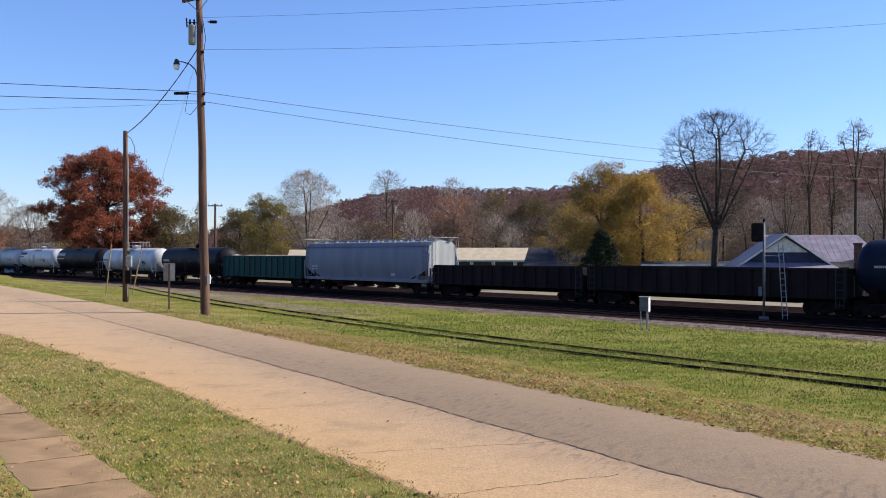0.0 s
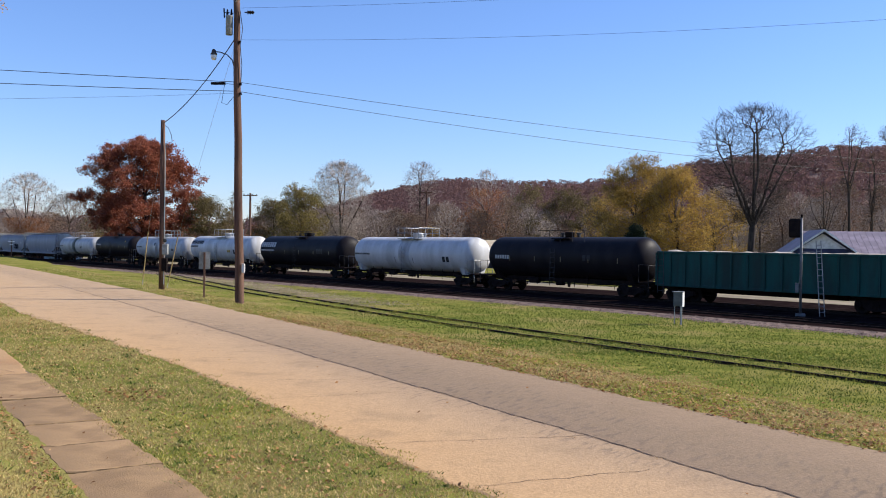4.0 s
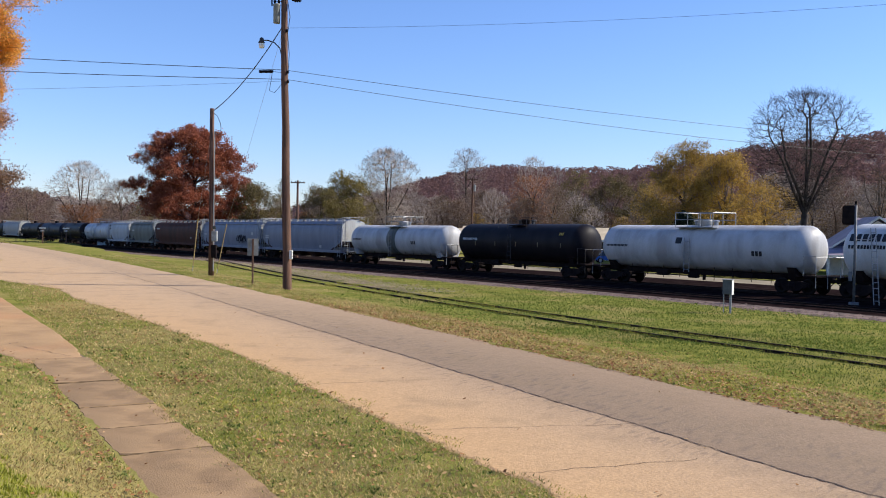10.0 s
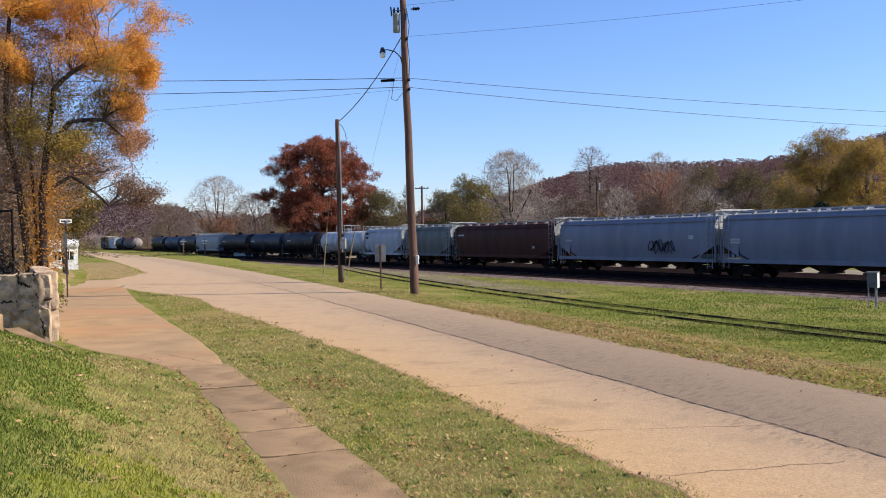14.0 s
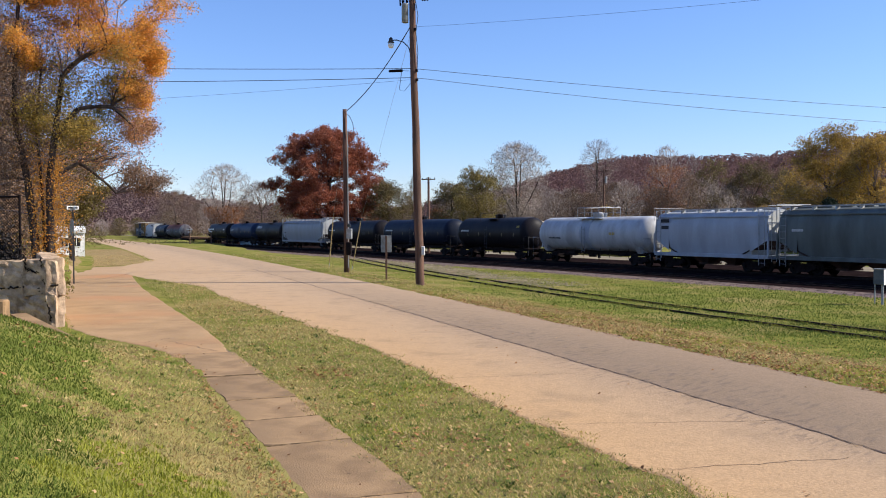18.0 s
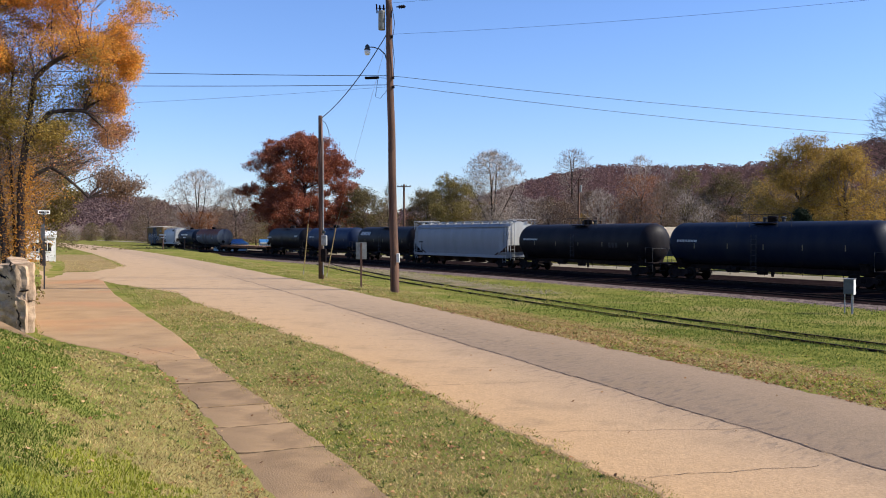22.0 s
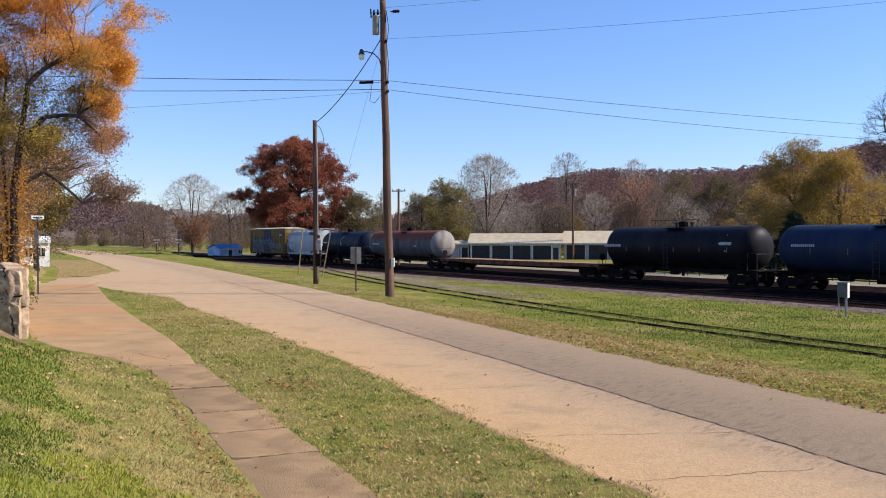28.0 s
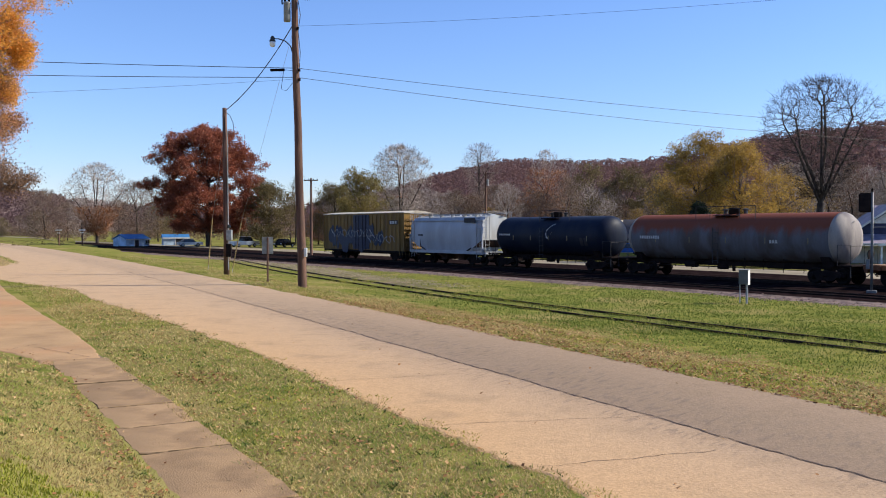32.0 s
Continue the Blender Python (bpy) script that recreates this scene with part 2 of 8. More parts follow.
    bp = n.new("ShaderNodeBump")
    bp.inputs["Strength"].default_value, bp.inputs["Distance"].default_value = 0.4, 0.02
    l.new(fine, bp.inputs["Height"])
    l.new(bp.outputs[0], b.inputs["Normal"])
    return m


STREET = road_mat("street_surface")
CONCRETE = mat("side_concrete", (0.4, 0.265, 0.15), 0.9, (0.35, 0.23, 0.13), 0.35, 25, 0.3, spread=0.04, mix=(0.3, 0.66))
DRIVE = mat("driveway_concrete", (0.35, 0.22, 0.108), 0.92, (0.25, 0.155, 0.076), 0.9, 25, 0.4, mix=(0.3, 0.66), third=(0.36, 0.185, 0.085))
WALKWAY = mat("walk_concrete", (0.325, 0.205, 0.102), 0.92, (0.225, 0.14, 0.07), 1.6, 40, 0.45, spread=0.16, third=(0.22, 0.14, 0.072))
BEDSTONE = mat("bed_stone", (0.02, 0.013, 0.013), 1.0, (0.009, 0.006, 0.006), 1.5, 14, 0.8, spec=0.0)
BALLAST = mat("ballast_stone", (0.18, 0.122, 0.1), 0.98, (0.07, 0.047, 0.042), 3.0, 14, 0.8, per="island", spread=0.3)
RAIL = mat("rail_steel", (0.03, 0.019, 0.016), 0.8, (0.016, 0.011, 0.01), 3, 40, 0.2, spec=0.1)
TIE = mat("sleeper_wood", (0.022, 0.016, 0.014), 0.98, None, 3, 50, 0.5, spec=0.05)
POLE = mat("pole_wood", (0.19, 0.105, 0.07), 0.9, (0.07, 0.036, 0.026), 5, 60, 0.8, streak=18, third=(0.1, 0.06, 0.046), mix=(0.36, 0.66))
BARK = mat("bark", (0.07, 0.052, 0.042), 0.95, (0.035, 0.027, 0.022), 5, 30, 0.8, streak=4)
TWIG = mat("twig_grey", (0.25, 0.19, 0.158), 0.95, (0.16, 0.12, 0.1), 1, 10, 0.0, spread=0.3)
STEEL = mat("dull_steel", (0.32, 0.33, 0.34), 0.5, None, 4, 40, 0.1, metal=0.5)
BLACKIRON = mat("black_iron", (0.012, 0.009, 0.0095), 0.85, (0.02, 0.014, 0.013), 2, 30, 0.2, spec=0.04)
WHEELSTEEL = mat("wheel_steel", (0.014, 0.011, 0.01), 0.7, None, 4, 40, 0.2, spec=0.08)

# ---- the lie of the land ----
ROAD0, ALONG, ASIDE = Vector((-0.03, 10.62)), Vector((-0.53, 0.848)), Vector((-0.848, -0.53))
STRAIGHT, BEND = radians(41.05), 0.0028


def sstep(t):
    t = min(max(t, 0.0), 1.0)
    return t * t * (3 - 2 * t)


def ab(x, y):
    """Metres along the road and to the left of its near edge."""
    p = Vector((x, y)) - ROAD0
    return p.dot(ALONG), p.dot(ASIDE)


def track(s):
    """Place and heading on the main line; s grows the way the train runs."""
    h = STRAIGHT - max(0.0, s + 20) * BEND
    if s <= -20:
        return Vector((9.867 + (s + 20) * math.sin(STRAIGHT), 63.759 - (s + 20) * math.cos(STRAIGHT))), h
    p, n = Vector((9.867, 63.759)), max(1, int((s + 20) / 2))
    d = (s + 20) / n
    for i in range(n):
        g = STRAIGHT - (i + 0.5) * d * BEND
        p += Vector((math.sin(g), -math.cos(g))) * d
    return p, h


def offline(x, y):
    """Metres from the main line's centre, positive towards the road."""
    n = Vector((-math.cos(STRAIGHT), -math.sin(STRAIGHT)))
    d = (Vector((x, y)) - Vector((9.867, 63.759)))
    s = d.dot(Vector((math.sin(STRAIGHT), -math.cos(STRAIGHT))))
    return d.dot(n) - (max(0.0, s) ** 2) * BEND / 2


def walk_left(a):
    return 3.55 + 0.05 * max(a, 0)


def right_b(a):
    return -6.2 + 0.00027 * max(a, 0) ** 2


def seam_b(a):
    return -3.12 + 0.0003 * max(a, 0) ** 2


def left_b(a):
    if a < 36:
        return 0.0022 * min(max(a, 0), 31) ** 2 + 0.05 * math.sin(a * 1.9)
    if a < 52:
        return 2.1 + 3.9 * sstep((a - 36) / 14)
    return 6.0 - 4.0 * sstep((a - 62) / 12) + 0.00027 * a * a * sstep((a - 62) / 12)


def land(x, y):
    """Height of the ground."""
    a, b = ab(x, y)
    z = 0.0
    if b < -6.5:
        z -= 0.62 * sstep((-6.5 - b) / 6.0)
    far = sstep((a - 9) / 7)
    edge = walk_left(a) * (1 - far) + (7.35 + 0.11 * min(max(a - 18.9, 0), 12)) * far
    if b > edge:
        z += (1.3 * (1 - far) + 0.95 * far) * sstep((b - edge) / (4.5 - 1.5 * far)) * (1 - sstep((a - 60) / 40))
    m = math.hypot(x, y)
    if m < 60:
        z += 0.03 * noise.noise((x * 0.4, y * 0.4, 0)) * (0.0 if right_b(a) - 0.4 < b < left_b(a) + 0.3 or a > 12 and 2.5 < b < 8.6 else sstep((abs(b - 3.42 - 0.045 * max(a, 0)) - 0.7) / 0.8))
    return z


def ground():
    rings = [0.6 * 1.052 ** i for i in range(166)]
    n = 288
    v, f = [(0, 0, land(0, 0))], []
    for r in rings:
        for k in range(n):
            x, y = r * math.sin(2 * math.pi * k / n), r * math.cos(2 * math.pi * k / n)
            v.append((x, y, land(x, y)))
    quads = [(1 + i * n + k, 1 + i * n + (k + 1) % n, 1 + (i + 1) * n + (k + 1) % n, 1 + (i + 1) * n + k) for i in range(len(rings) - 1) for k in range(n)]
    me = bpy.data.meshes.new("ground")
    me.from_pydata(v, [], [(0, 1 + (k + 1) % n, 1 + k) for k in range(n)] + quads)
    me.materials.append(GRASS)
    me.polygons.foreach_set("use_smooth", [True] * len(me.polygons))
    ob = new("ground", me)
    return tagged(ob, "mown autumn grass, green with dry tan patches", "ground", kind="structure")


ground()


def strip(name, left, right, lift, material, label, category="road", ragged=(0.0, 0.0), across=4):
    """A paved sheet between two lines in plan, laid on the ground."""
    def dense(line, rough):
        out = []
        for (x0, y0), (x1, y1) in zip(line[:-1], line[1:]):
            n = 8 if not rough else max(8, min(60, int(math.dist((x0, y0), (x1, y1)) / 0.15)))
            n = 40 if ragged != (0.0, 0.0) else n
            for i in range(n):
                x, y = x0 + (x1 - x0) * i / n, y0 + (y1 - y0) * i / n
                w = rough * (noise.noise((x * 0.9, y * 0.9, 5)) + 0.7 * noise.noise((x * 4, y * 4, 2)))
                out.append((x + ASIDE.x * w, y + ASIDE.y * w))
        return out + [line[-1]]
    l, r = dense(left, ragged[0]), dense(right, ragged[1])
    v, f, w = [], [], across + 1
    for p, q in zip(l, r):
        for j in range(w):
            x, y = p[0] + (q[0] - p[0]) * j / across, p[1] + (q[1] - p[1]) * j / across
            v.append((x, y, land(x, y) + lift))
    for i in range(len(l) - 1):
        f += [(i * w + j, i * w + j + 1, (i + 1) * w + j + 1, (i + 1) * w + j) for j in range(across)]
    for line, other in ((l, r), (r, l)):
        k = len(v)
        for (x, y), (x2, y2) in zip(line, other):
            w = 0.14 / max(0.01, math.dist((x, y), (x2, y2)))
            xo, yo = x + (x - x2) * w, y + (y - y2) * w
            v += [(x, y, land(x, y) + lift), (xo, yo, land(xo, yo) - 0.03)]
        f += [(k + 2 * i, k + 2 * i + 2, k + 2 * i + 3, k + 2 * i + 1) for i in range(len(line) - 1)]
    s = Shape().add(v, f)
    return tagged(part(name, s, material, None, "", None, True), label, category, kind="structure")


def line_at(b_of_a, a_list):
    return [tuple(ROAD0 + ALONG * a + ASIDE * b_of_a(a)) for a in a_list]


STATIONS = [-40, -22, -12, -6, 0, 4, 8, 12, 18, 24, 30, 36, 44, 52, 62, 76, 95, 130, 175, 240, 330]


strip("road", line_at(left_b, STATIONS), line_at(seam_b, STATIONS), 0.014, STREET, "worn tan concrete street lane", ragged=(0.16, 0.03))
strip("road", line_at(seam_b, STATIONS), line_at(right_b, STATIONS), 0.016, STREET, "greyer patched street lane with a ragged seam", ragged=(0.03, 0.16))


def spot(a, b):
    """Place in plan from metres along the road and left of its edge."""
    p = ROAD0 + ALONG * a + ASIDE * b
    return (p.x, p.y)


strip("side_street", [spot(63, 3), spot(62.5, 6), spot(61.5, 9), spot(60, 14), spot(60, 24)], [spot(49, 3), spot(49, 6), spot(49, 9), spot(49.5, 14), spot(50, 24)], 0.01, CONCRETE, "pale concrete side street", "street")
strip("driveway", [spot(11.4, 4.5), spot(13.6, 5.1), spot(16.3, 6.35), spot(19.2, 7.2), spot(26, 8.0), spot(36, 8.6), spot(50.5, 9.0)],
      [spot(11.6, 3.55), spot(13.6, 3.5), spot(16.5, 3.6), spot(20, 3.85), spot(26, 4.3), spot(36, 5.0), spot(50.5, 5.5)], 0.012, DRIVE, "reddish tan concrete driveway apron", "driveway", ragged=(0.1, 0.05))

# ---- railway ----
def rail_line(place, s0, s1, step, top, name, label):
    """Two rails on their bed along a line."""
    for side in (-0.7525, 0.7525):
        sh = Shape()
        prof = [(-0.07, -0.16), (0.07, -0.16), (0.07, -0.145), (0.012, -0.12), (0.012, -0.045), (0.035, -0.035), (0.035, 0.0), (-0.035, 0.0), (-0.035, -0.035), (-0.012, -0.045), (-0.012, -0.12), (-0.07, -0.145)]
        n, v, f, i = len(prof), [], [], 0
        s = s0
        while s <= s1:
            (p, h), z = place(s), top(s)
            nx, ny = math.cos(h), math.sin(h)
            for d, e in prof:
                v.append((p.x + nx * (side + d), p.y + ny * (side + d), z + e))
            if i:
                f += [((i - 1) * n + k, (i - 1) * n + (k + 1) % n, i * n + (k + 1) % n, i * n + k) for k in range(n)]
            i += 1
            s += step
        tagged(part("rail", sh.add(v, f), RAIL), label, "rail", name, "structure")


def second(s):
    p, h = track(s)
    return p + Vector((-math.cos(h), -math.sin(h))) * 6.6, h


SIDING_LINE = ((-60, -29.0), (-20, -21.2), (5, -17.05), (12, -16.3), (20, -15.6), (30, -15.2), (45, -15.05), (58, -15.25), (80, -16.7), (110, -19.5))


def siding_b(a):
    """The siding's distance from the road's edge: it nears the road, then runs off towards the main line."""
    q = [(np.interp(a + d, [p[0] for p in SIDING_LINE], [p[1] for p in SIDING_LINE])) for d in (-6, -3, 0, 3, 6)]
    return float(sum(q) / 5)


def siding(s):
    """The overgrown side track beside the road; s is metres along the road."""
    p = ROAD0 + ALONG * s + ASIDE * siding_b(s)
    d = -(ALONG + ASIDE * (siding_b(s + 0.5) - siding_b(s - 0.5)))
    return Vector((p.x, p.y)), math.atan2(d.x, -d.y)


RAIL_Z = -0.45
rail_line(track, -420, 80, 5, lambda s: RAIL_Z, "main line rails", "dark steel rail of the main line")
rail_line(second, -420, 80, 5, lambda s: RAIL_Z - 0.05, "passing track rails", "rusty rail of the empty second track")
rail_line(siding, -60, 92, 4, lambda s: -0.54, "siding rails", "rusty rail sunk in grass")


def bed():
    """The ballast bed under both main tracks."""
    v, f = [], []
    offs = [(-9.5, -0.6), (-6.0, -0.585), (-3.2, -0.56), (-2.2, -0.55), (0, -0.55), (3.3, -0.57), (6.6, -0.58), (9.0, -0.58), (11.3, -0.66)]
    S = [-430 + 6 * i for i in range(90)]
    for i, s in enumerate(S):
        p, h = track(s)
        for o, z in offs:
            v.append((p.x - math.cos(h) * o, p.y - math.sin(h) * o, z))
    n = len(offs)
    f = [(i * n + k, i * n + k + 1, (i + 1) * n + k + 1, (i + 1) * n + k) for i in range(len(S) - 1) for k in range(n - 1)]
    edge = []
    for s in S:
        p, h = track(s)
        for o, z in ((9.3, -0.575), (10.3, -0.6), (11.9, -0.655)):
            o += 0.25 * noise.noise((s * 0.2, o, 0))
            edge.append((p.x - math.cos(h) * o, p.y - math.sin(h) * o, z + 0.012))
    tagged(part("ballast_shoulder", Shape().add(edge, [(i * 3 + k, i * 3 + k + 1, i * 3 + k + 4, i * 3 + k + 3) for i in range(len(S) - 1) for k in range(2)]), BALLAST), "pinkish-grey stone shoulder of the ballast", "ballast", kind="structure")
    tagged(part("ballast_bed", Shape().add(v, f), BEDSTONE), "near-black crushed stone ballast", "ballast", kind="structure")


bed()

# ---- railway cars ----
CARPAINT = {}


def paint(key, colour, second=None, rough=0.45):
    if key not in CARPAINT:
        CARPAINT[key] = mat("paint_" + key, colour, rough, second or tuple(c * 0.75 for c in colour), 1.2, 20, 0.05, streak=5, spread=0.0, mix=(0.36, 0.62), spec=0.2 if max(colour) > 0.1 else 0.08)
    return CARPAINT[key]


DARKRAIL = mat("rail_dark", (0.05, 0.048, 0.05), 0.7, (0.03, 0.028, 0.028), 4, 40, 0.1)
SHARED = {}


def shared(key, make, material, smooth=False):
    if key not in SHARED:
        SHARED[key] = make().mesh(key, material, smooth)
    return SHARED[key]


def wheelset():
    s = Shape()
    for y in (-0.76, 0.76):
        e = 1 if y > 0 else -1
        s.lathe([(y - 0.07 * e, 0.08), (y - 0.07 * e, 0.49), (y - 0.04 * e, 0.49), (y - 0.035 * e, 0.46), (y + 0.065 * e, 0.45), (y + 0.065 * e, 0.37), (y + 0.02 * e, 0.34), (y + 0.02 * e, 0.16), (y + 0.1 * e, 0.13), (y + 0.1 * e, 0.06)], 18, "y")
    s.lathe([(-1.12, 0.07), (1.12, 0.07)], 8, "y")
    return s


def side_frame():
    s = Shape()
    s.add([(x, y, z) for y in (-0.09, 0.09) for x, z in ((-1.15, 0.42), (-0.75, 0.42), (-0.42, 0.2), (0.42, 0.2), (0.75, 0.42), (1.15, 0.42), (1.15, 0.62), (0.55, 0.78), (-0.55, 0.78), (-1.15, 0.62))],
          [tuple(range(10)), tuple(range(19, 9, -1))] + [(k, (k + 1) % 10, 10 + (k + 1) % 10, 10 + k) for k in range(10)])
    for k in range(3):
        s.lathe([(0.28, 0.06), (0.52, 0.06)], 8, "z", Matrix.Translation((-0.18 + 0.18 * k, -0.06, 0)))
    for x in (-0.88, 0.88):
        s.lathe([(-0.16, 0.14), (0.1, 0.14)], 10, "y", Matrix.Translation((x, 0, 0.5)))
    return s


def truck(car, x):
    t = part("truck", shared("bolster", lambda: Shape().box(-0.2, 0.2, -1.15, 1.15, 0.42, 0.72, 0.03), BLACKIRON), None, car, at=pose(x, 0, 0))
    for y in (-1.0, 1.0):
        part("side_frame", shared("side_frame", side_frame, BLACKIRON), None, t, at=pose(0, y, 0, 0, 0, 0 if y < 0 else 180))
    for dx in (-0.88, 0.88):
        part("wheelset", shared("wheelset", wheelset, WHEELSTEEL, True), None, t, at=pose(dx, 0, 0.457))


def coupler(car, x, e):
    def make():
        s = Shape().box(-0.5, 0.35, -0.08, 0.08, 0.76, 0.94, 0.02)
        s.box(0.25, 0.62, -0.16, 0.13, 0.7, 1.0, 0.05)
        s.tube([(0.0, 0.3, 0.8), (0.3, 0.32, 0.5), (0.6, 0.3, 0.55)], 0.025, 6)
        return s
    part("coupler", shared("coupler", make, BLACKIRON), None, car, at=pose(x, 0, 0, 0, 0, 0 if e > 0 else 180))


def ladder(car, m, h, w=0.45, rung=0.38, material=None, name="ladder"):
    key = f"ladder{h:.2f}{w:.2f}{(material or STEEL).name}"

    def make():
        s = Shape()
        for x in (-w / 2, w / 2):
            s.tube([(x, 0, 0), (x, 0, h)], 0.022, 6)
        z = 0.15
        while z < h:
            s.tube([(-w / 2, 0, z), (w / 2, 0, z)], 0.016, 5)
            z += rung
        return s
    return part(name, shared(key, make, material or STEEL), None, car, at=m)


def bars(car, spots, material, y, name="lettering", label="worn reporting marks as plain bars"):
    """Marks on the side: (x, z, width, height)."""
    for x, z, w, h in spots:
        part(name, Shape().box(x - w / 2, x + w / 2, y - 0.004, y + 0.004, z - h / 2, z + h / 2), material, car, label)


MARK = {"white": mat("mark_white", (0.46, 0.46, 0.45), 0.6, None, 9, 50, 0, spread=0), "black": mat("mark_black", (0.02, 0.02, 0.025), 0.6, None, 9, 50, 0, spread=0),
        "yellow": mat("mark_yellow", (0.45, 0.3, 0.05), 0.6, None, 9, 50, 0, spread=0), "blue": mat("mark_blue", (0.012, 0.015, 0.035), 0.6, (0.022, 0.028, 0.06), 5, 30, 0, spread=0)}


REFLECT = mat("reflector_tape", (0.2, 0.165, 0.09), 0.5, None, 9, 50, 0, spread=0)


def tank_car(L, R, colour, label, marks=(), dome="platform", zc=None, stripe=None, rails=None, emblem=None, ends=None):
    """A tank car: shell, saddles, manway, platform, end rails, trucks. Its travel is along +x and the road lies on -y."""
    car = thing("tank_car", pose(0, 0, 0), label, "tank car", "cars of the freight train")
    zc = zc or 1.12 + R
    rails = rails or (STEEL if dome == "platform" else DARKRAIL)
    h = L / 2 - 0.85
    prof = [(-h, 0.02), (-h, R * 0.25), (-h + 0.1, R * 0.55), (-h + 0.28, R * 0.82), (-h + 0.55, R * 0.96), (-h + 0.75, R)]
    full = prof + [(-h + 0.9, R)] + [(-h + 0.9 + (2 * h - 1.8) * k / 6, R) for k in range(1, 6)] + [(h - 0.9, R)] + [(-s, r) for s, r in reversed(prof)]
    part("tank", Shape().lathe(full, 32, "x", Matrix.Translation((0, 0, zc))), colour, car, smooth=True)
    if stripe:
        part("tank_band", Shape().lathe([(-h * 0.12, R + 0.006), (-h * 0.12, R + 0.012), (h * 0.06, R + 0.012), (h * 0.06, R + 0.006)], 32, "x", Matrix.Translation((0, 0, zc))), stripe, car, smooth=True)
    if ends:
        for e in (-1, 1):
            part("tank_end", Shape().lathe([(e * (q + 0.012 if q > h - 0.01 else q + 0.006), rad * 1.004 + 0.004) for q, rad in ((h - 0.75, R), (h - 0.55, R * 0.96), (h - 0.28, R * 0.82), (h - 0.1, R * 0.55), (h, R * 0.25), (h, 0.02))], 32, "x", Matrix.Translation((0, 0, zc))), ends, car, "pale chalky tank end", smooth=True)
            if e > 0:
                for k in range(3):
                    part("graffiti", Shape().tube([(h - 0.55 + 0.5 * (1 - abs(y)), y * 1.1, zc + 0.15 + 0.35 * k + 0.12 * math.sin(y * 14 + k)) for y in [-0.95 + 0.1 * q for q in range(15 - 2 * k)]], 0.02, 4), MARK["white"], car)
    if emblem:
        x, z, a, shape_ = emblem
        pts = [(-0.5, 0), (0, -0.5), (0.5, 0), (0, 0.5)] if shape_ == "diamond" else [(-0.3, -0.5), (-0.1, -0.55), (0.25, -0.1), (0.4, 0.5), (0.1, 0.4), (-0.3, 0.1), (-0.38, -0.2)]
        v = []
        for p, q in pts:
            g = math.asin(max(-1, min(1, (z + q * a - zc) / R)))
            v.append((x + p * a, -(R + 0.012) * math.cos(g), zc + (R + 0.012) * math.sin(g)))
        part("emblem", Shape().add(v + [(p, q * 0.995, z2) for p, q, z2 in v], [tuple(range(len(v))), tuple(range(2 * len(v) - 1, len(v) - 1, -1))] + [(q, (q + 1) % len(v), len(v) + (q + 1) % len(v), len(v) + q) for q in range(len(v))]), MARK["white"], car, "pale " + shape_ + " emblem")
    part("underframe", Shape().box(-L / 2 + 0.5, L / 2 - 0.5, -0.3, 0.3, 0.78, 1.12, 0.02), BLACKIRON, car)
    for x in (-L / 2 + 2.0, L / 2 - 2.0):
        part("saddle", Shape().prism([(-0.95, 1.0), (0.95, 1.0), (1.25, 1.55), (-1.25, 1.55)], x - 0.25, x + 0.25), BLACKIRON if stripe is None else colour, car)
        truck(car, x)
    for e in (-1, 1):
        coupler(car, e * (L / 2 - 0.05), e)
        part("end_platform", Shape().box(e * (L / 2 - 0.62) - 0.42, e * (L / 2 - 0.62) + 0.42, -1.4, 1.4, 1.05, 1.13, 0.01), BLACKIRON, car)
        s, x = Shape(), e * (L / 2 - 0.3)
        for y in (-1.35, 1.35):
            s.tube([(x, y, 1.1), (x, y, 2.25), (x - e * 0.8, y, 2.25), (x - e * 0.8, y, 1.1)], 0.022, 6)
            s.tube([(x, y, 1.1), (x, y, 0.45)], 0.022, 6)
        s.tube([(x, -1.35, 2.2), (x, 1.35, 2.2)], 0.022, 6)
        part("end_rail", s, rails or STEEL, car)
    dr = 0.46 if dome == "platform" else 0.34
    part("manway", Shape().lathe([(zc + R - 0.1, dr), (zc + R + 0.26, dr), (zc + R + 0.31, dr + 0.04), (zc + R + 0.36, dr), (zc + R + 0.4, 0.15)], 16, "z"), colour if dome == "platform" else BLACKIRON, car, smooth=True)
    for dx in (-0.75, 0.8):
        part("valve", Shape().lathe([(zc + R - 0.1, 0.13), (zc + R + 0.2, 0.13), (zc + R + 0.24, 0.2), (zc + R + 0.3, 0.2), (zc + R + 0.34, 0.05)], 10, "z", Matrix.Translation((dx, 0.1, 0))), rails or STEEL, car)
    top = zc + R * 0.9
    if dome == "platform":
        part("platform", Shape().box(-1.5, 1.5, -1.15, -0.55, top - 0.02, top + 0.03).box(-1.5, 1.5, 0.55, 1.15, top - 0.02, top + 0.03), rails or STEEL, car)
        s = Shape()
        for y in (-1.15, 1.15):
            for x in (-1.5, -0.5, 0.5, 1.5):
                s.tube([(x, y, top), (x, y, top + 0.95)], 0.028, 6)
            for z in (0.5, 0.95):
                s.tube([(-1.5, y, top + z), (1.5, y, top + z)], 0.028, 6)
        for x in (-1.5, 1.5):
            s.tube([(x, -1.15, top + 0.95), (x, 1.15, top + 0.95)], 0.028, 6)
        part("platform_railing", s, rails or STEEL, car)
    else:
        part("platform", Shape().box(-0.9, 0.9, -1.0, -0.5, top + 0.0, top + 0.05), BLACKIRON, car)
        s = Shape().tube([(-2.3, -0.95, top + 0.62), (2.3, -0.95, top + 0.62)], 0.02, 5)
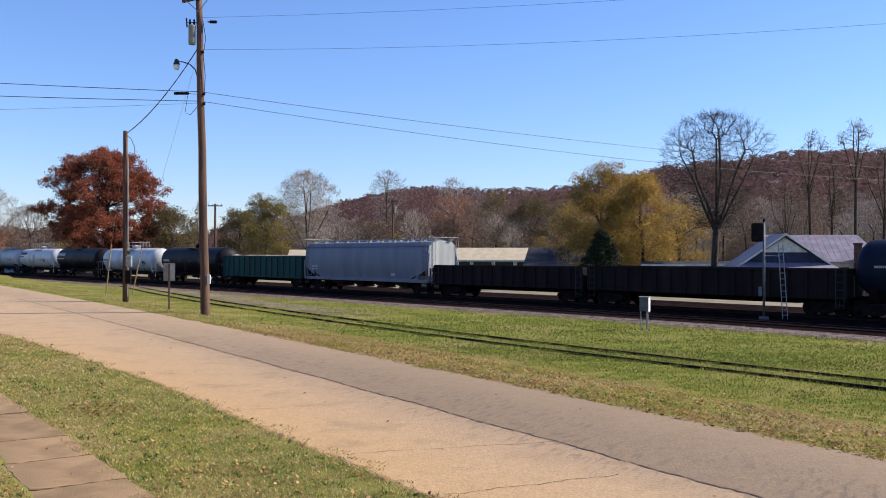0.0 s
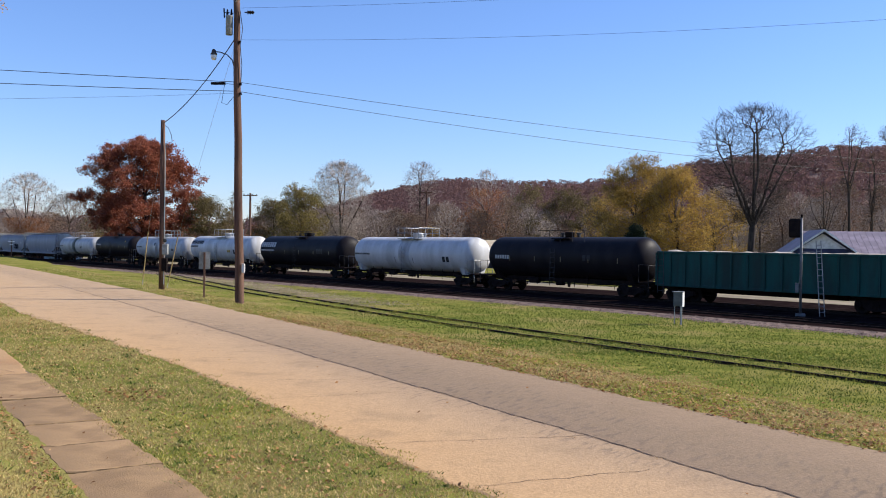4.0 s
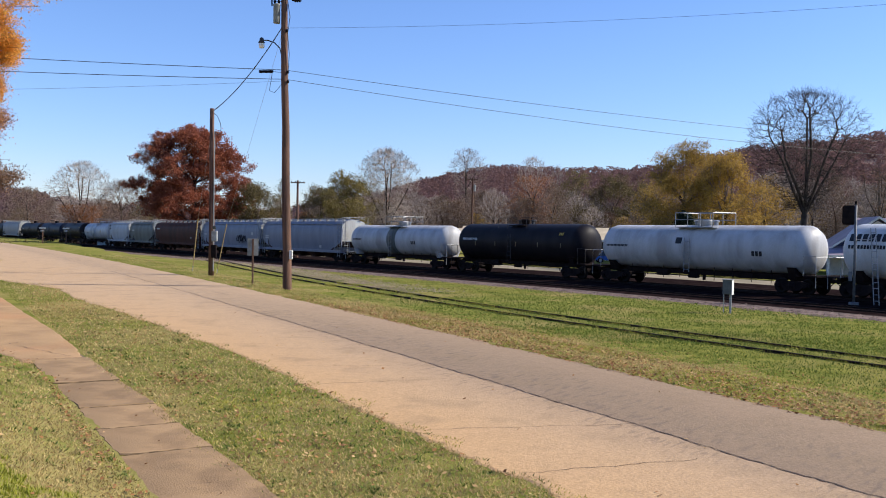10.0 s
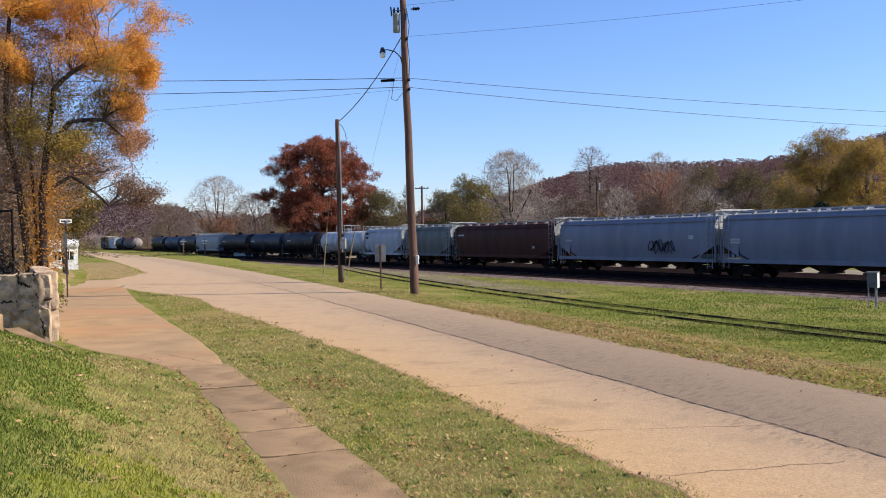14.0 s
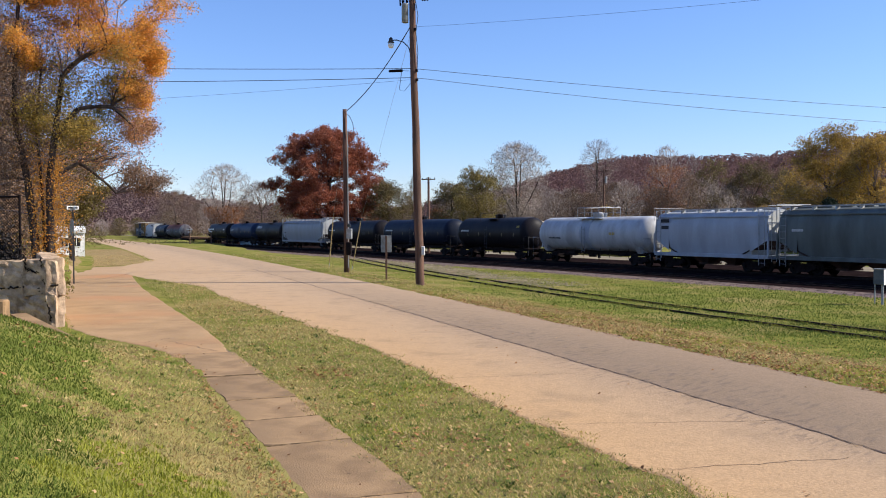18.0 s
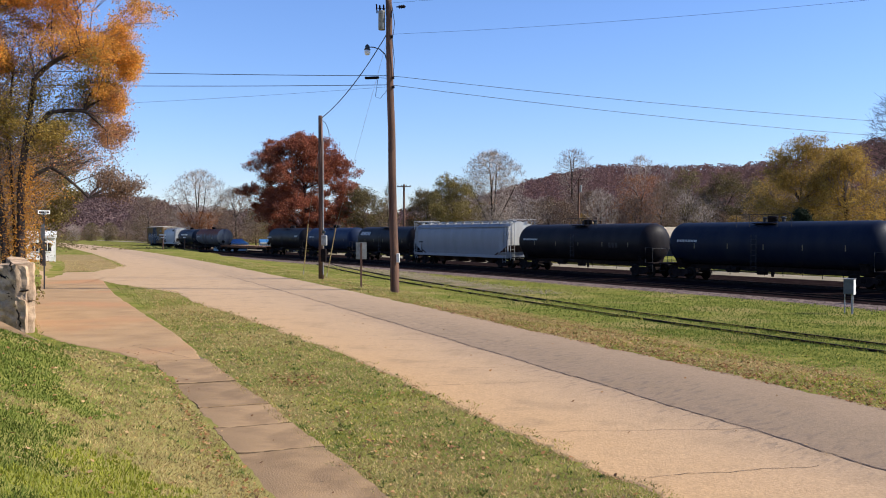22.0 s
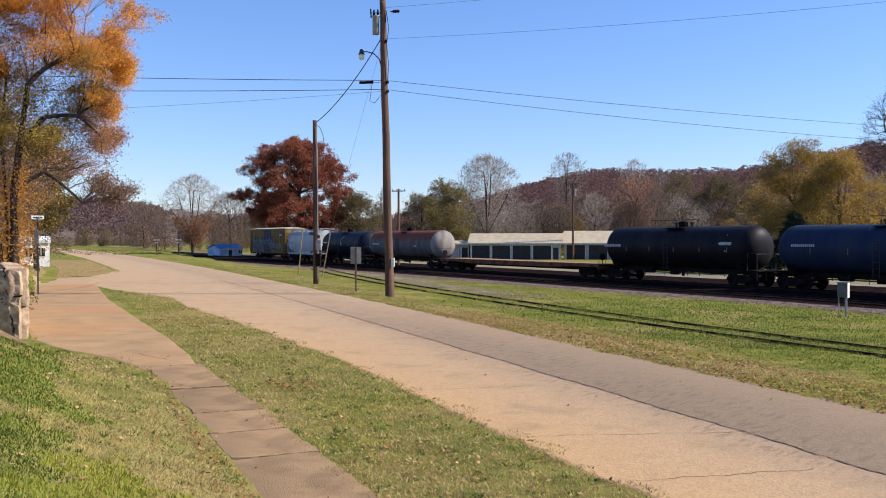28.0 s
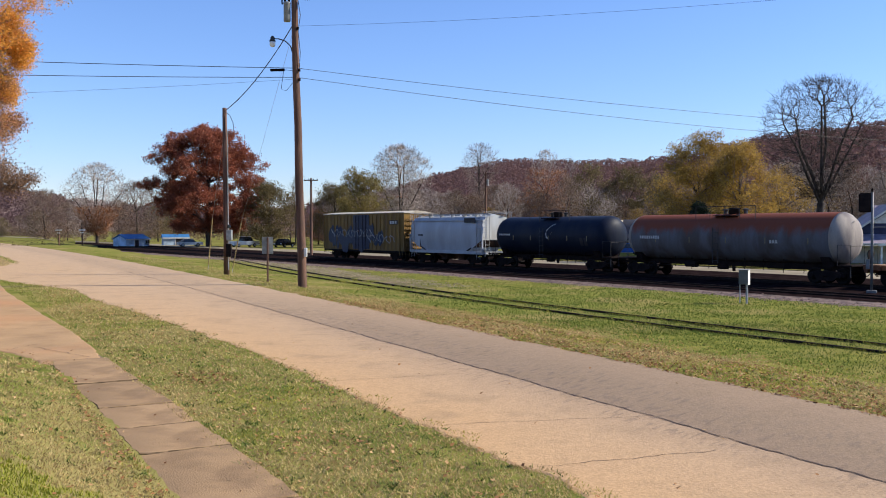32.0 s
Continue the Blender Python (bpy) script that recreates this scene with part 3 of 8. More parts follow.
        for k in range(5):
            s.tube([(-2.3 + 1.15 * k, -0.95, zc + math.sqrt(max(0.0, R * R - 0.9)) - 0.02), (-2.3 + 1.15 * k, -0.95, top + 0.62)], 0.018, 5)
        part("top_railing", s, DARKRAIL, car)
        for k in range(5):
            x, a = (k - 2) * (L - 5.0) / 4.6 + 0.5, math.asin((2.45 - zc) / R)
            part("reflector", Shape().box(x - 0.03, x + 0.03, -R * math.cos(a) - 0.014, -R * math.cos(a) - 0.002, 2.27, 2.63), REFLECT, car, "small yellowish reflector strip")
    for y, r in ((-R - 0.1, 0), (R + 0.1, 180)):
        ladder(car, pose(-0.2, y, 1.0, 0, 0, r), R + 0.75, 0.42, 0.36, rails or STEEL)
    part("outlet", Shape().lathe([(0.45, 0.1), (0.9, 0.12), (1.2, 0.3)], 10, "z").box(-1.2, -0.5, -0.2, 0.2, 0.55, 0.95, 0.05), BLACKIRON, car)
    part("brake_rigging", Shape().tube([(-L / 2 + 3.2, -0.6, 0.72), (L / 2 - 3.2, -0.6, 0.78)], 0.03, 6).lathe([(-3.4, 0.22), (-2.5, 0.22)], 10, "x", Matrix.Translation((0, -0.55, 0.85))).lathe([(2.2, 0.18), (3.4, 0.18)], 10, "x", Matrix.Translation((0, 0.5, 0.85))), BLACKIRON, car)
    s = Shape()
    for k in range(9):
        x = -L / 2 + 3.6 + (L - 7.2) * k / 8
        s.tube([(x, -0.75, zc - R * 0.84), (x + 0.03, -0.8, 0.58 + 0.08 * math.sin(k * 2.4 + L))], 0.022, 5)
    part("bottom_rod", s.tube([(-L / 2 + 3.4, -0.78, 0.72), (L / 2 - 3.4, -0.78, 0.7)], 0.02, 5), BLACKIRON, car)
    for i, (x, z, w, hh, c) in enumerate(marks):
        # a mark follows the round shell
        a0, a1 = math.asin(max(-1, min(1, (z - hh / 2 - zc) / R))), math.asin(max(-1, min(1, (z + hh / 2 - zc) / R)))
        s, q = Shape(), []
        for a in (a0, (a0 + a1) / 2, a1):
            q += [(x - w / 2, -(R + 0.012) * math.cos(a), zc + (R + 0.012) * math.sin(a)), (x + w / 2, -(R + 0.012) * math.cos(a), zc + (R + 0.012) * math.sin(a))]
        n = max(1, int(round(w / (hh * 0.95)))) if w > 1.2 * hh else 1
        for g in range(n):
            x0, x1 = x - w / 2 + w * g / n, x - w / 2 + w * (g + (0.74 if n > 1 else 1)) / n
            s.add([(x0 if j % 2 == 0 else x1, y, z2) for j, (_, y, z2) in enumerate(q)], [(0, 1, 3, 2), (2, 3, 5, 4)])
        part("lettering", s, MARK[c], car)
    return car


WALKSTEEL = mat("walk_steel", (0.42, 0.43, 0.44), 0.6, (0.3, 0.29, 0.28), 3, 40, 0.1, metal=0.2)


def hopper_car(L, H, colour, label, marks=(), trim=None, bays=4, graffiti=False, mark="white"):
    """A covered hopper: curved sides, sloped ends, roof walk, hatches, outlets."""
    car = thing("hopper_car", pose(0, 0, 0), label, "hopper car", "cars of the freight train")
    trim = trim or colour
    w, eave, b = 1.58, H - 0.75, L / 2 - 0.35
    arc = [(-w + 0.2, 1.18), (-w + 0.17, 1.4), (-w + 0.085, 1.75), (-w + 0.03, 2.1), (-w - 0.005, 2.45), (-w - 0.02, 2.8), (-w - 0.005, 3.15), (-w + 0.05, eave - 0.45), (-w + 0.14, eave - 0.16), (-w + 0.24, eave), (-w * 0.7, H - 0.5), (-w * 0.4, H - 0.36), (0, H - 0.3)]
    outline = arc + [(-y, z) for y, z in reversed(arc[:-1])]
    n = len(outline)
    s = Shape()
    # sides and roof reach to the ends; below, the body slopes in over the trucks
    s.prism(outline, -b + 1.5, b - 1.5)
    for e in (-1, 1):
        x0, x1 = e * (b - 1.5), e * b
        tri = [(-w, 2.2)] + [p for p in outline if p[1] >= 2.3] + [(w, 2.2)]
        m = len(tri)
        v = [(x0, y, z) for y, z in tri] + [(x1, y, z) for y, z in tri]
        s.add(v, [(k, (k + 1), m + k + 1, m + k) for k in range(m - 1)])
        part("end_panel", Shape().add([(x1 + e * 0.004, y * 0.999, z) for y, z in tri] + [(x1 - e * 0.03, y * 0.999, z) for y, z in tri], [tuple(range(m)), tuple(range(2 * m - 1, m - 1, -1))] + [(q, (q + 1) % m, m + (q + 1) % m, m + q) for q in range(m)]), ENDLIT, car, "upper end sheet, paler colour standing in for sun")
        part("end_slope", Shape().add([(x1, -w, 2.2), (x1, w, 2.2), (e * (b - 2.4), w * 0.97, 1.15), (e * (b - 2.4), -w * 0.97, 1.15), (x1, -w, 2.24), (x1, w, 2.24), (e * (b - 2.4), w * 0.97, 1.21), (e * (b - 2.4), -w * 0.97, 1.21)], [(0, 1, 2, 3), (4, 5, 6, 7), (0, 1, 5, 4), (1, 2, 6, 5), (2, 3, 7, 6), (3, 0, 4, 7)]), RUSTSHADE, car, "rusty sloped end sheet")
        s.add([(x0, -w, 2.2), (x1, -w, 2.2), (x0, -w, 1.4)], [(0, 1, 2)])
        s.add([(x0, w, 2.2), (x1, w, 2.2), (x0, w, 1.4)], [(0, 1, 2)])
    part("body", s.mesh("body", colour, True, 0.002), None, car).data.set_sharp_from_angle(angle=radians(32))
    part("side_sill", Shape().box(-L / 2 + 0.3, L / 2 - 0.3, -w - 0.03, -w + 0.1, 0.98, 1.24, 0.015).box(-L / 2 + 0.3, L / 2 - 0.3, w - 0.1, w + 0.03, 0.98, 1.24, 0.015), trim, car)
    part("top_chord", Shape().box(-b, b, -w + 0.1, -w + 0.26, eave - 0.05, eave + 0.05, 0.015).box(-b, b, w - 0.26, w - 0.1, eave - 0.05, eave + 0.05, 0.015), trim, car)
    part("underframe", Shape().box(-L / 2 + 0.5, L / 2 - 0.5, -0.25, 0.25, 0.78, 1.05, 0.02), BLACKIRON, car)
    for y in (-0.85, 0.85):
        s = Shape().box(-L / 2 + 0.1, L / 2 - 0.1, y - 0.2, y + 0.2, H - 0.2, H - 0.16)
        k = -b + 0.5
        while k < b:
            s.box(k - 0.02, k + 0.02, y - 0.2, y + 0.2, H - 0.46, H - 0.19)
            k += 1.75
        part("roof_walk", s, WALKSTEEL, car, "pale galvanized roof walk")
    for k in range(int(L / 1.6)):
        x = -b + 1.0 + k * (2 * b - 2.0) / max(1, int(L / 1.6) - 1)
        part("hatch", shared(f"hatch{colour.name}{H:.1f}", lambda: Shape().box(-0.6, 0.6, -0.32, 0.32, H - 0.34, H - 0.24, 0.03), colour), None, car, at=pose(x, 0, 0))
    for e in (-1, 1):
        coupler(car, e * (L / 2 - 0.05), e)
        x = e * (L / 2 - 0.2)
        s = Shape()
        for y in (-w, w):
            s.box(min(x, x - e * 0.1), max(x, x - e * 0.1), y - 0.06, y + 0.06, 1.1, 2.7)
            s.tube([(x - e * 0.05, y * 0.98, 2.6), (e * (b - 0.1), y * 0.86, eave)], 0.05, 6)
        s.box(min(x, x - e * 0.9), max(x, x - e * 0.9), -w, w, 1.12, 1.2)
        s.box(min(x, x - e * 0.12), max(x, x - e * 0.12), -w, w, 1.0, 1.2)
        part("end_frame", s, trim, car)
        s = Shape()
        for y in (-w, w):
            s.tube([(x, y, eave - 0.2), (x, y, H - 0.05), (x, 0, H - 0.05)], 0.025, 6)
        part("end_railing", s, MARK["white"], car)
        for y in (-w - 0.06, w + 0.06):
            ladder(car, pose(e * (L / 2 - 0.75), y, 0.55), H - 0.75, 0.5, 0.42, STEEL)
        ladder(car, pose(x, -w + 0.5, 0.8, 0, 0, 90), H - 1.0, 0.45, 0.42, MARK["white"])
        truck(car, e * (L / 2 - 1.9))
    for k in range(bays):
        x = (k - (bays - 1) / 2) * (L - 6.4) / bays
        q = (L - 6.4) / bays / 2 - 0.05
        s = Shape().add([(x - q, -1.35, 1.2), (x + q, -1.35, 1.2), (x + q, 1.35, 1.2), (x - q, 1.35, 1.2), (x - 0.35, -0.55, 0.5), (x + 0.35, -0.55, 0.5), (x + 0.35, 0.55, 0.5), (x - 0.35, 0.55, 0.5)],
                        [(0, 1, 5, 4), (1, 2, 6, 5), (2, 3, 7, 6), (3, 0, 4, 7), (4, 5, 6, 7)]).box(x - 0.45, x + 0.45, -0.7, 0.7, 0.4, 0.52)
        # dark colour paints in the shade that the bays hang in
        part("discharge_bay", s, RUSTSHADE, car)
    bars(car, [(x, z, ww, hh) for x, z, ww, hh in marks], MARK[mark], -w - 0.03)
    if graffiti:
        s, r = Shape(), random.Random(5)
        s.tube([(2.6 + 2.6 * k / 60 + 0.35 * math.cos(k * 0.9), -w - 0.05, 2.1 + 0.4 * math.sin(k * 1.1) + 0.15 * r.uniform(-1, 1)) for k in range(61)], 0.035, 4)
        part("graffiti", s, MARK["black"], car, "faded spray paint strokes")
    return car


def gondola_car(L, H, colour, label, ribs=True, heap=None):
    """An open gondola with ribbed sides."""
    car = thing("gondola_car", pose(0, 0, 0), label, "gondola car", "cars of the freight train")
    w, b = 1.5, L / 2 - 0.35
    part("floor", Shape().box(-b, b, -w, w, 1.05, 1.15), colour, car)
    for y in (-w, w):
        part("side", Shape().box(-b, b, y - 0.03, y + 0.03, 1.0, H).box(-b, b, y - 0.08, y + 0.08, H - 0.12, H + 0.02, 0.02).box(-b, b, y - 0.07, y + 0.07, 0.95, 1.12, 0.02), colour, car)
        n = int(L / 1.15)
        for k in range(n + 1):
            x = -b + 2 * b * k / n
            part("rib", shared(f"rib{colour.name}{H:.2f}", lambda: Shape().box(-0.06, 0.06, -0.06, 0.06, 1.0, H - 0.08, 0.015), colour), None, car, at=pose(x, y + (0.07 if y > 0 else -0.07), 0))
    for e in (-1, 1):
        part("end_wall", Shape().box(min(e * b, e * (b - 0.08)), max(e * b, e * (b - 0.08)), -w, w, 1.0, H), colour, car)
        coupler(car, e * (L / 2 - 0.05), e)
        truck(car, e * (L / 2 - 1.9))
        for y in (-w - 0.1, w + 0.1):
            ladder(car, pose(e * (b - 0.35), y, 0.5), H - 0.5, 0.45, 0.4, DARKRAIL)
    part("underframe", Shape().prism([(-0.3, 0.62), (0.3, 0.62), (0.9, 1.05), (-0.9, 1.05)], -b + 3.4, b - 3.4).box(-b, b, -0.3, 0.3, 0.7, 1.05, 0.02), BLACKIRON, car)
    if heap:
        v, f, nx, ny = [], [], 40, 7
        for i in range(nx + 1):
            for j in range(ny + 1):
                x, y = -b + 0.15 + (2 * b - 0.3) * i / nx, -w + 0.06 + (2 * w - 0.12) * j / ny
                v.append((x, y, H - 0.1 + 0.2 * noise.noise((x * 1.3, y * 1.3, 3)) + 0.12 * (1 - (y / w) ** 2)))
        f = [(i * (ny + 1) + j, (i + 1) * (ny + 1) + j, (i + 1) * (ny + 1) + j + 1, i * (ny + 1) + j + 1) for i in range(nx) for j in range(ny)]
        part("load", Shape().add(v, f), heap, car, "pale loose load", smooth=True)
    return car


def flat_car(L, label):
    car = thing("flat_car", pose(0, 0, 0), label, "flat car", "cars of the freight train")
    rust, deck = paint("rustbrown", (0.22, 0.085, 0.035), (0.11, 0.045, 0.024), 0.8), mat("deck_wood", (0.34, 0.2, 0.115), 0.9, (0.2, 0.115, 0.068), 3, 30, 0.4)
    b = L / 2 - 0.3
    n = 60
    for k in range(n):
        x = -b + 2 * b * (k + 0.5) / n
        part("deck_plank", shared("deck_plank", lambda: Shape().box(-b / n + 0.008, b / n - 0.008, -1.42, 1.42, 1.12, 1.2), deck), None, car, at=pose(x, 0, 0.006 * math.sin(k * 7.7)))
    for y in (-1.45, 1.45):
        v = [(-b, 0.92), (-b + 3.5, 0.92), (-b + 6.0, 0.8), (b - 6.0, 0.8), (b - 3.5, 0.92), (b, 0.92), (b, 1.2), (-b, 1.2)]
        part("side_sill", Shape().add([(x, y + d, z) for d in (-0.05, 0.05) for x, z in v], [tuple(range(8)), tuple(range(15, 7, -1))] + [(k, (k + 1) % 8, 8 + (k + 1) % 8, 8 + k) for k in range(8)]), rust, car)
        for k in range(14):
            part("stake_pocket", shared("stake_pocket", lambda: Shape().box(-0.08, 0.08, -0.07, 0.07, 0.9, 1.17, 0.01), rust), None, car, at=pose(-b + 1 + k * (2 * b - 2) / 13, y + (0.1 if y > 0 else -0.1), 0))
    part("underframe", Shape().box(-b, b, -0.4, 0.4, 0.6, 1.1), BLACKIRON, car)
    for e in (-1, 1):
        coupler(car, e * (L / 2 - 0.05), e)
        truck(car, e * (L / 2 - 2.2))
        part("end_sill", Shape().box(min(e * b, e * (b - 0.2)), max(e * b, e * (b - 0.2)), -1.45, 1.45, 0.75, 1.2, 0.02), rust, car)
        part("hand_brake", Shape().lathe([(-0.03, 0.28), (0.03, 0.28)], 12, "x", Matrix.Translation((e * (b - 0.1), -1.0, 1.75))).tube([(e * (b - 0.1), -1.0, 1.2), (e * (b - 0.1), -1.0, 1.75)], 0.03, 6), BLACKIRON, car)
    return car


def box_car(L, H, label):
    car = thing("box_car", pose(0, 0, 0), label, "box car", "cars of the freight train")
    yellow = paint("boxyellow", (0.22, 0.125, 0.03), (0.13, 0.075, 0.028), 0.65)
    roofm = paint("boxroof", (0.5, 0.45, 0.36), (0.35, 0.28, 0.2), 0.6)
    w, b = 1.52, L / 2 - 0.35
    part("body", Shape().box(-b, b, -w, w, 1.0, H - 0.25), yellow, car)
    part("roof", Shape().prism([(-w - 0.08, H - 0.25), (w + 0.08, H - 0.25), (w + 0.08, H - 0.18), (0, H), (-w - 0.08, H - 0.18)], -b - 0.1, b + 0.1), roofm, car, "pale weathered steel roof")
    for y in (-w, w):
        e = 1 if y > 0 else -1
        n = 22
        for k in range(n + 1):
            x = -b + 2 * b * k / n
            if abs(x) > 1.75:
                part("side_post", shared(f"side_post{e}", lambda: Shape().box(-0.09, 0.09, min(0, e * 0.06), max(0, e * 0.06), 1.05, H - 0.28, 0.015), yellow), None, car, at=pose(x, y, 0))
        door = part("door", Shape().box(-1.6, 1.6, min(y, y + e * 0.07), max(y, y + e * 0.07), 1.1, H - 0.35, 0.01), MARK["blue"] if e < 0 else yellow, car, "plug door darkened by paint")
        for x in (-1.0, -0.4, 0.4, 1.0):
            part("door_rod", Shape().tube([(x, y + e * 0.1, 1.05), (x, y + e * 0.1, H - 0.4)], 0.025, 6), BLACKIRON, door)
    r = random.Random(11)
    for k in range(34):
        # rounded letter-like blocks of spray paint
        x, z = -6.4 + 10.2 * k / 33 + r.uniform(-0.3, 0.3), r.uniform(1.5, 3.1)
        a, sq = r.uniform(0.45, 0.95), r.uniform(0.4, 0.75)
        ring = [(x + a * sq * math.cos(q * 0.5236) * r.uniform(0.75, 1.15), z + a * math.sin(q * 0.5236) * r.uniform(0.75, 1.15)) for q in range(12)]
        d = -w - 0.066 - 0.0006 * k
        part("graffiti", Shape().add([(p, d + o, q) for o in (0.0, 0.004) for p, q in ring], [tuple(range(12)), tuple(range(23, 11, -1))] + [(q, (q + 1) % 12, 12 + (q + 1) % 12, 12 + q) for q in range(12)]), MARK["blue"], car, "dark blue spray paint shape")
    for z, n, x0 in ((2.7, 70, -6.3), (2.2, 40, 1.2)):
        part("graffiti", Shape().tube([(x0 + 9.0 * k / 70 + 0.3 * math.cos(k * 1.3), -w - 0.1, z + 0.35 * math.sin(k * 0.9) + 0.12 * r.uniform(-1, 1)) for k in range(n)], 0.028, 4), MARK["white"], car, "pale spray paint line")
    part("name_plate", Shape().box(b - 2.6, b - 1.0, -w - 0.075, -w - 0.065, H - 1.35, H - 0.95), MARK["black"], car, "black panel with pale letter shapes")
    part("lettering", Shape().box(b - 2.4, b - 2.1, -w - 0.085, -w - 0.078, H - 1.28, H - 1.02).box(b - 1.95, b - 1.65, -w - 0.085, -w - 0.078, H - 1.28, H - 1.02).box(b - 1.5, b - 1.2, -w - 0.085, -w - 0.078, H - 1.28, H - 1.02), MARK["white"], car)
    for e in (-1, 1):
        coupler(car, e * (L / 2 - 0.05), e)
        truck(car, e * (L / 2 - 2.4))
        for z in (1.3, 1.75, 2.2, 2.65, 3.1, 3.55, 4.0):
            part("end_corrugation", shared("end_corrugation", lambda: Shape().box(-0.07, 0.07, -1.35, 1.35, -0.11, 0.11, 0.05), yellow), None, car, at=pose(e * (b + 0.03), 0, z))
        ladder(car, pose(e * (b + 0.12), -w + 0.35, 0.6, 0, 0, 90), H - 1.2, 0.45, 0.42, yellow)
        ladder(car, pose(e * (b - 0.4), -w - 0.1, 0.6), H - 1.2, 0.45, 0.42, yellow)
    part("underframe", Shape().box(-b, b, -0.35, 0.35, 0.65, 1.0, 0.02).box(-b, b, -w - 0.02, -w + 0.1, 0.85, 1.02).box(-b, b, w - 0.1, w + 0.02, 0.85, 1.02), BLACKIRON, car)
    return car


BLACKP = paint("black", (0.011, 0.0095, 0.012), (0.018, 0.0155, 0.017), 0.5)
NAVYP = paint("navy", (0.008, 0.012, 0.026), (0.015, 0.019, 0.03), 0.5)
BLUEP = paint("blue", (0.014, 0.024, 0.055), (0.024, 0.034, 0.06), 0.5)
WHITEP = paint("white", (0.54, 0.54, 0.535), (0.4, 0.39, 0.375), 0.4)
GREYW = paint("greywhite", (0.45, 0.45, 0.45), (0.31, 0.3, 0.29), 0.45)
HOPG = paint("hoppergrey", (0.19, 0.205, 0.25), (0.155, 0.17, 0.21), 0.5)
HOPW = paint("hopperwhite", (0.23, 0.24, 0.26), (0.205, 0.212, 0.225), 0.5)
HOPL = paint("hopperlight", (0.36, 0.38, 0.415), (0.3, 0.315, 0.335), 0.5)
HOPS = paint("hopperstone", (0.12, 0.135, 0.125), (0.085, 0.09, 0.08), 0.55)
BROWN = paint("brown", (0.075, 0.026, 0.018), (0.05, 0.02, 0.015), 0.6)
GREEN = paint("green", (0.014, 0.075, 0.066), (0.02, 0.045, 0.04), 0.6)
GONB = paint("gondolablack", (0.014, 0.0105, 0.0115), (0.026, 0.017, 0.016), 0.8)


def rust_shell():
    """A faded grey shell with rust that has run down from its top in streaks."""
    m = mat("paint_rusty", (0.115, 0.115, 0.128), 0.7, (0.085, 0.07, 0.066), 1.2, 20, 0.05, streak=5, spread=0.0, spec=0.15)
    n, l = m.node_tree.nodes, m.node_tree.links
    hue = n["Hue/Saturation/Value"]
    src = hue.inputs["Color"].links[0].from_socket
    co = n.new("ShaderNodeTexCoord")
    mp = n.new("ShaderNodeMapping")
    mp.inputs["Scale"].default_value = (1, 1, 0.12)
    l.new(co.outputs["Object"], mp.inputs[0])
    ns = n.new("ShaderNodeTexNoise")
    ns.inputs["Scale"].default_value, ns.inputs["Detail"].default_value = 1.6, 6.0
    l.new(mp.outputs[0], ns.inputs["Vector"])
    xyz = n.new("ShaderNodeSeparateXYZ")
    l.new(co.outputs["Object"], xyz.inputs[0])
    run = n.new("ShaderNodeMath")
    run.operation = "MULTIPLY_ADD"
    l.new(ns.outputs[0], run.inputs[0])
    run.inputs[1].default_value = 1.5
    l.new(xyz.outputs[2], run.inputs[2])
    rng_ = n.new("ShaderNodeMapRange")
    rng_.interpolation_type = "SMOOTHSTEP"
    l.new(run.outputs[0], rng_.inputs[0])
    rng_.inputs["From Min"].default_value, rng_.inputs["From Max"].default_value = 3.45, 4.15
    mx = n.new("ShaderNodeMix")
    mx.data_type = "RGBA"
    l.new(rng_.outputs[0], mx.inputs[0])
    l.new(src, mx.inputs[6])
    mx.inputs[7].default_value = (0.17, 0.048, 0.024, 1)
    l.new(mx.outputs[2], hue.inputs["Color"])
    return m


RUST = rust_shell()
# rust of the end slopes; also the painted shade of the discharge bays
RUSTSHADE = paint("rustshade", (0.075, 0.04, 0.03), (0.03, 0.022, 0.02), 0.8)
# hopper end colour lightened so that sunlight on the ends is painted in
ENDLIT = paint("endlit", (0.42, 0.43, 0.42), (0.3, 0.29, 0.27), 0.55)
LOAD = mat("load_pale", (0.42, 0.38, 0.32), 0.95, (0.25, 0.22, 0.18), 1.5, 8, 0.6)

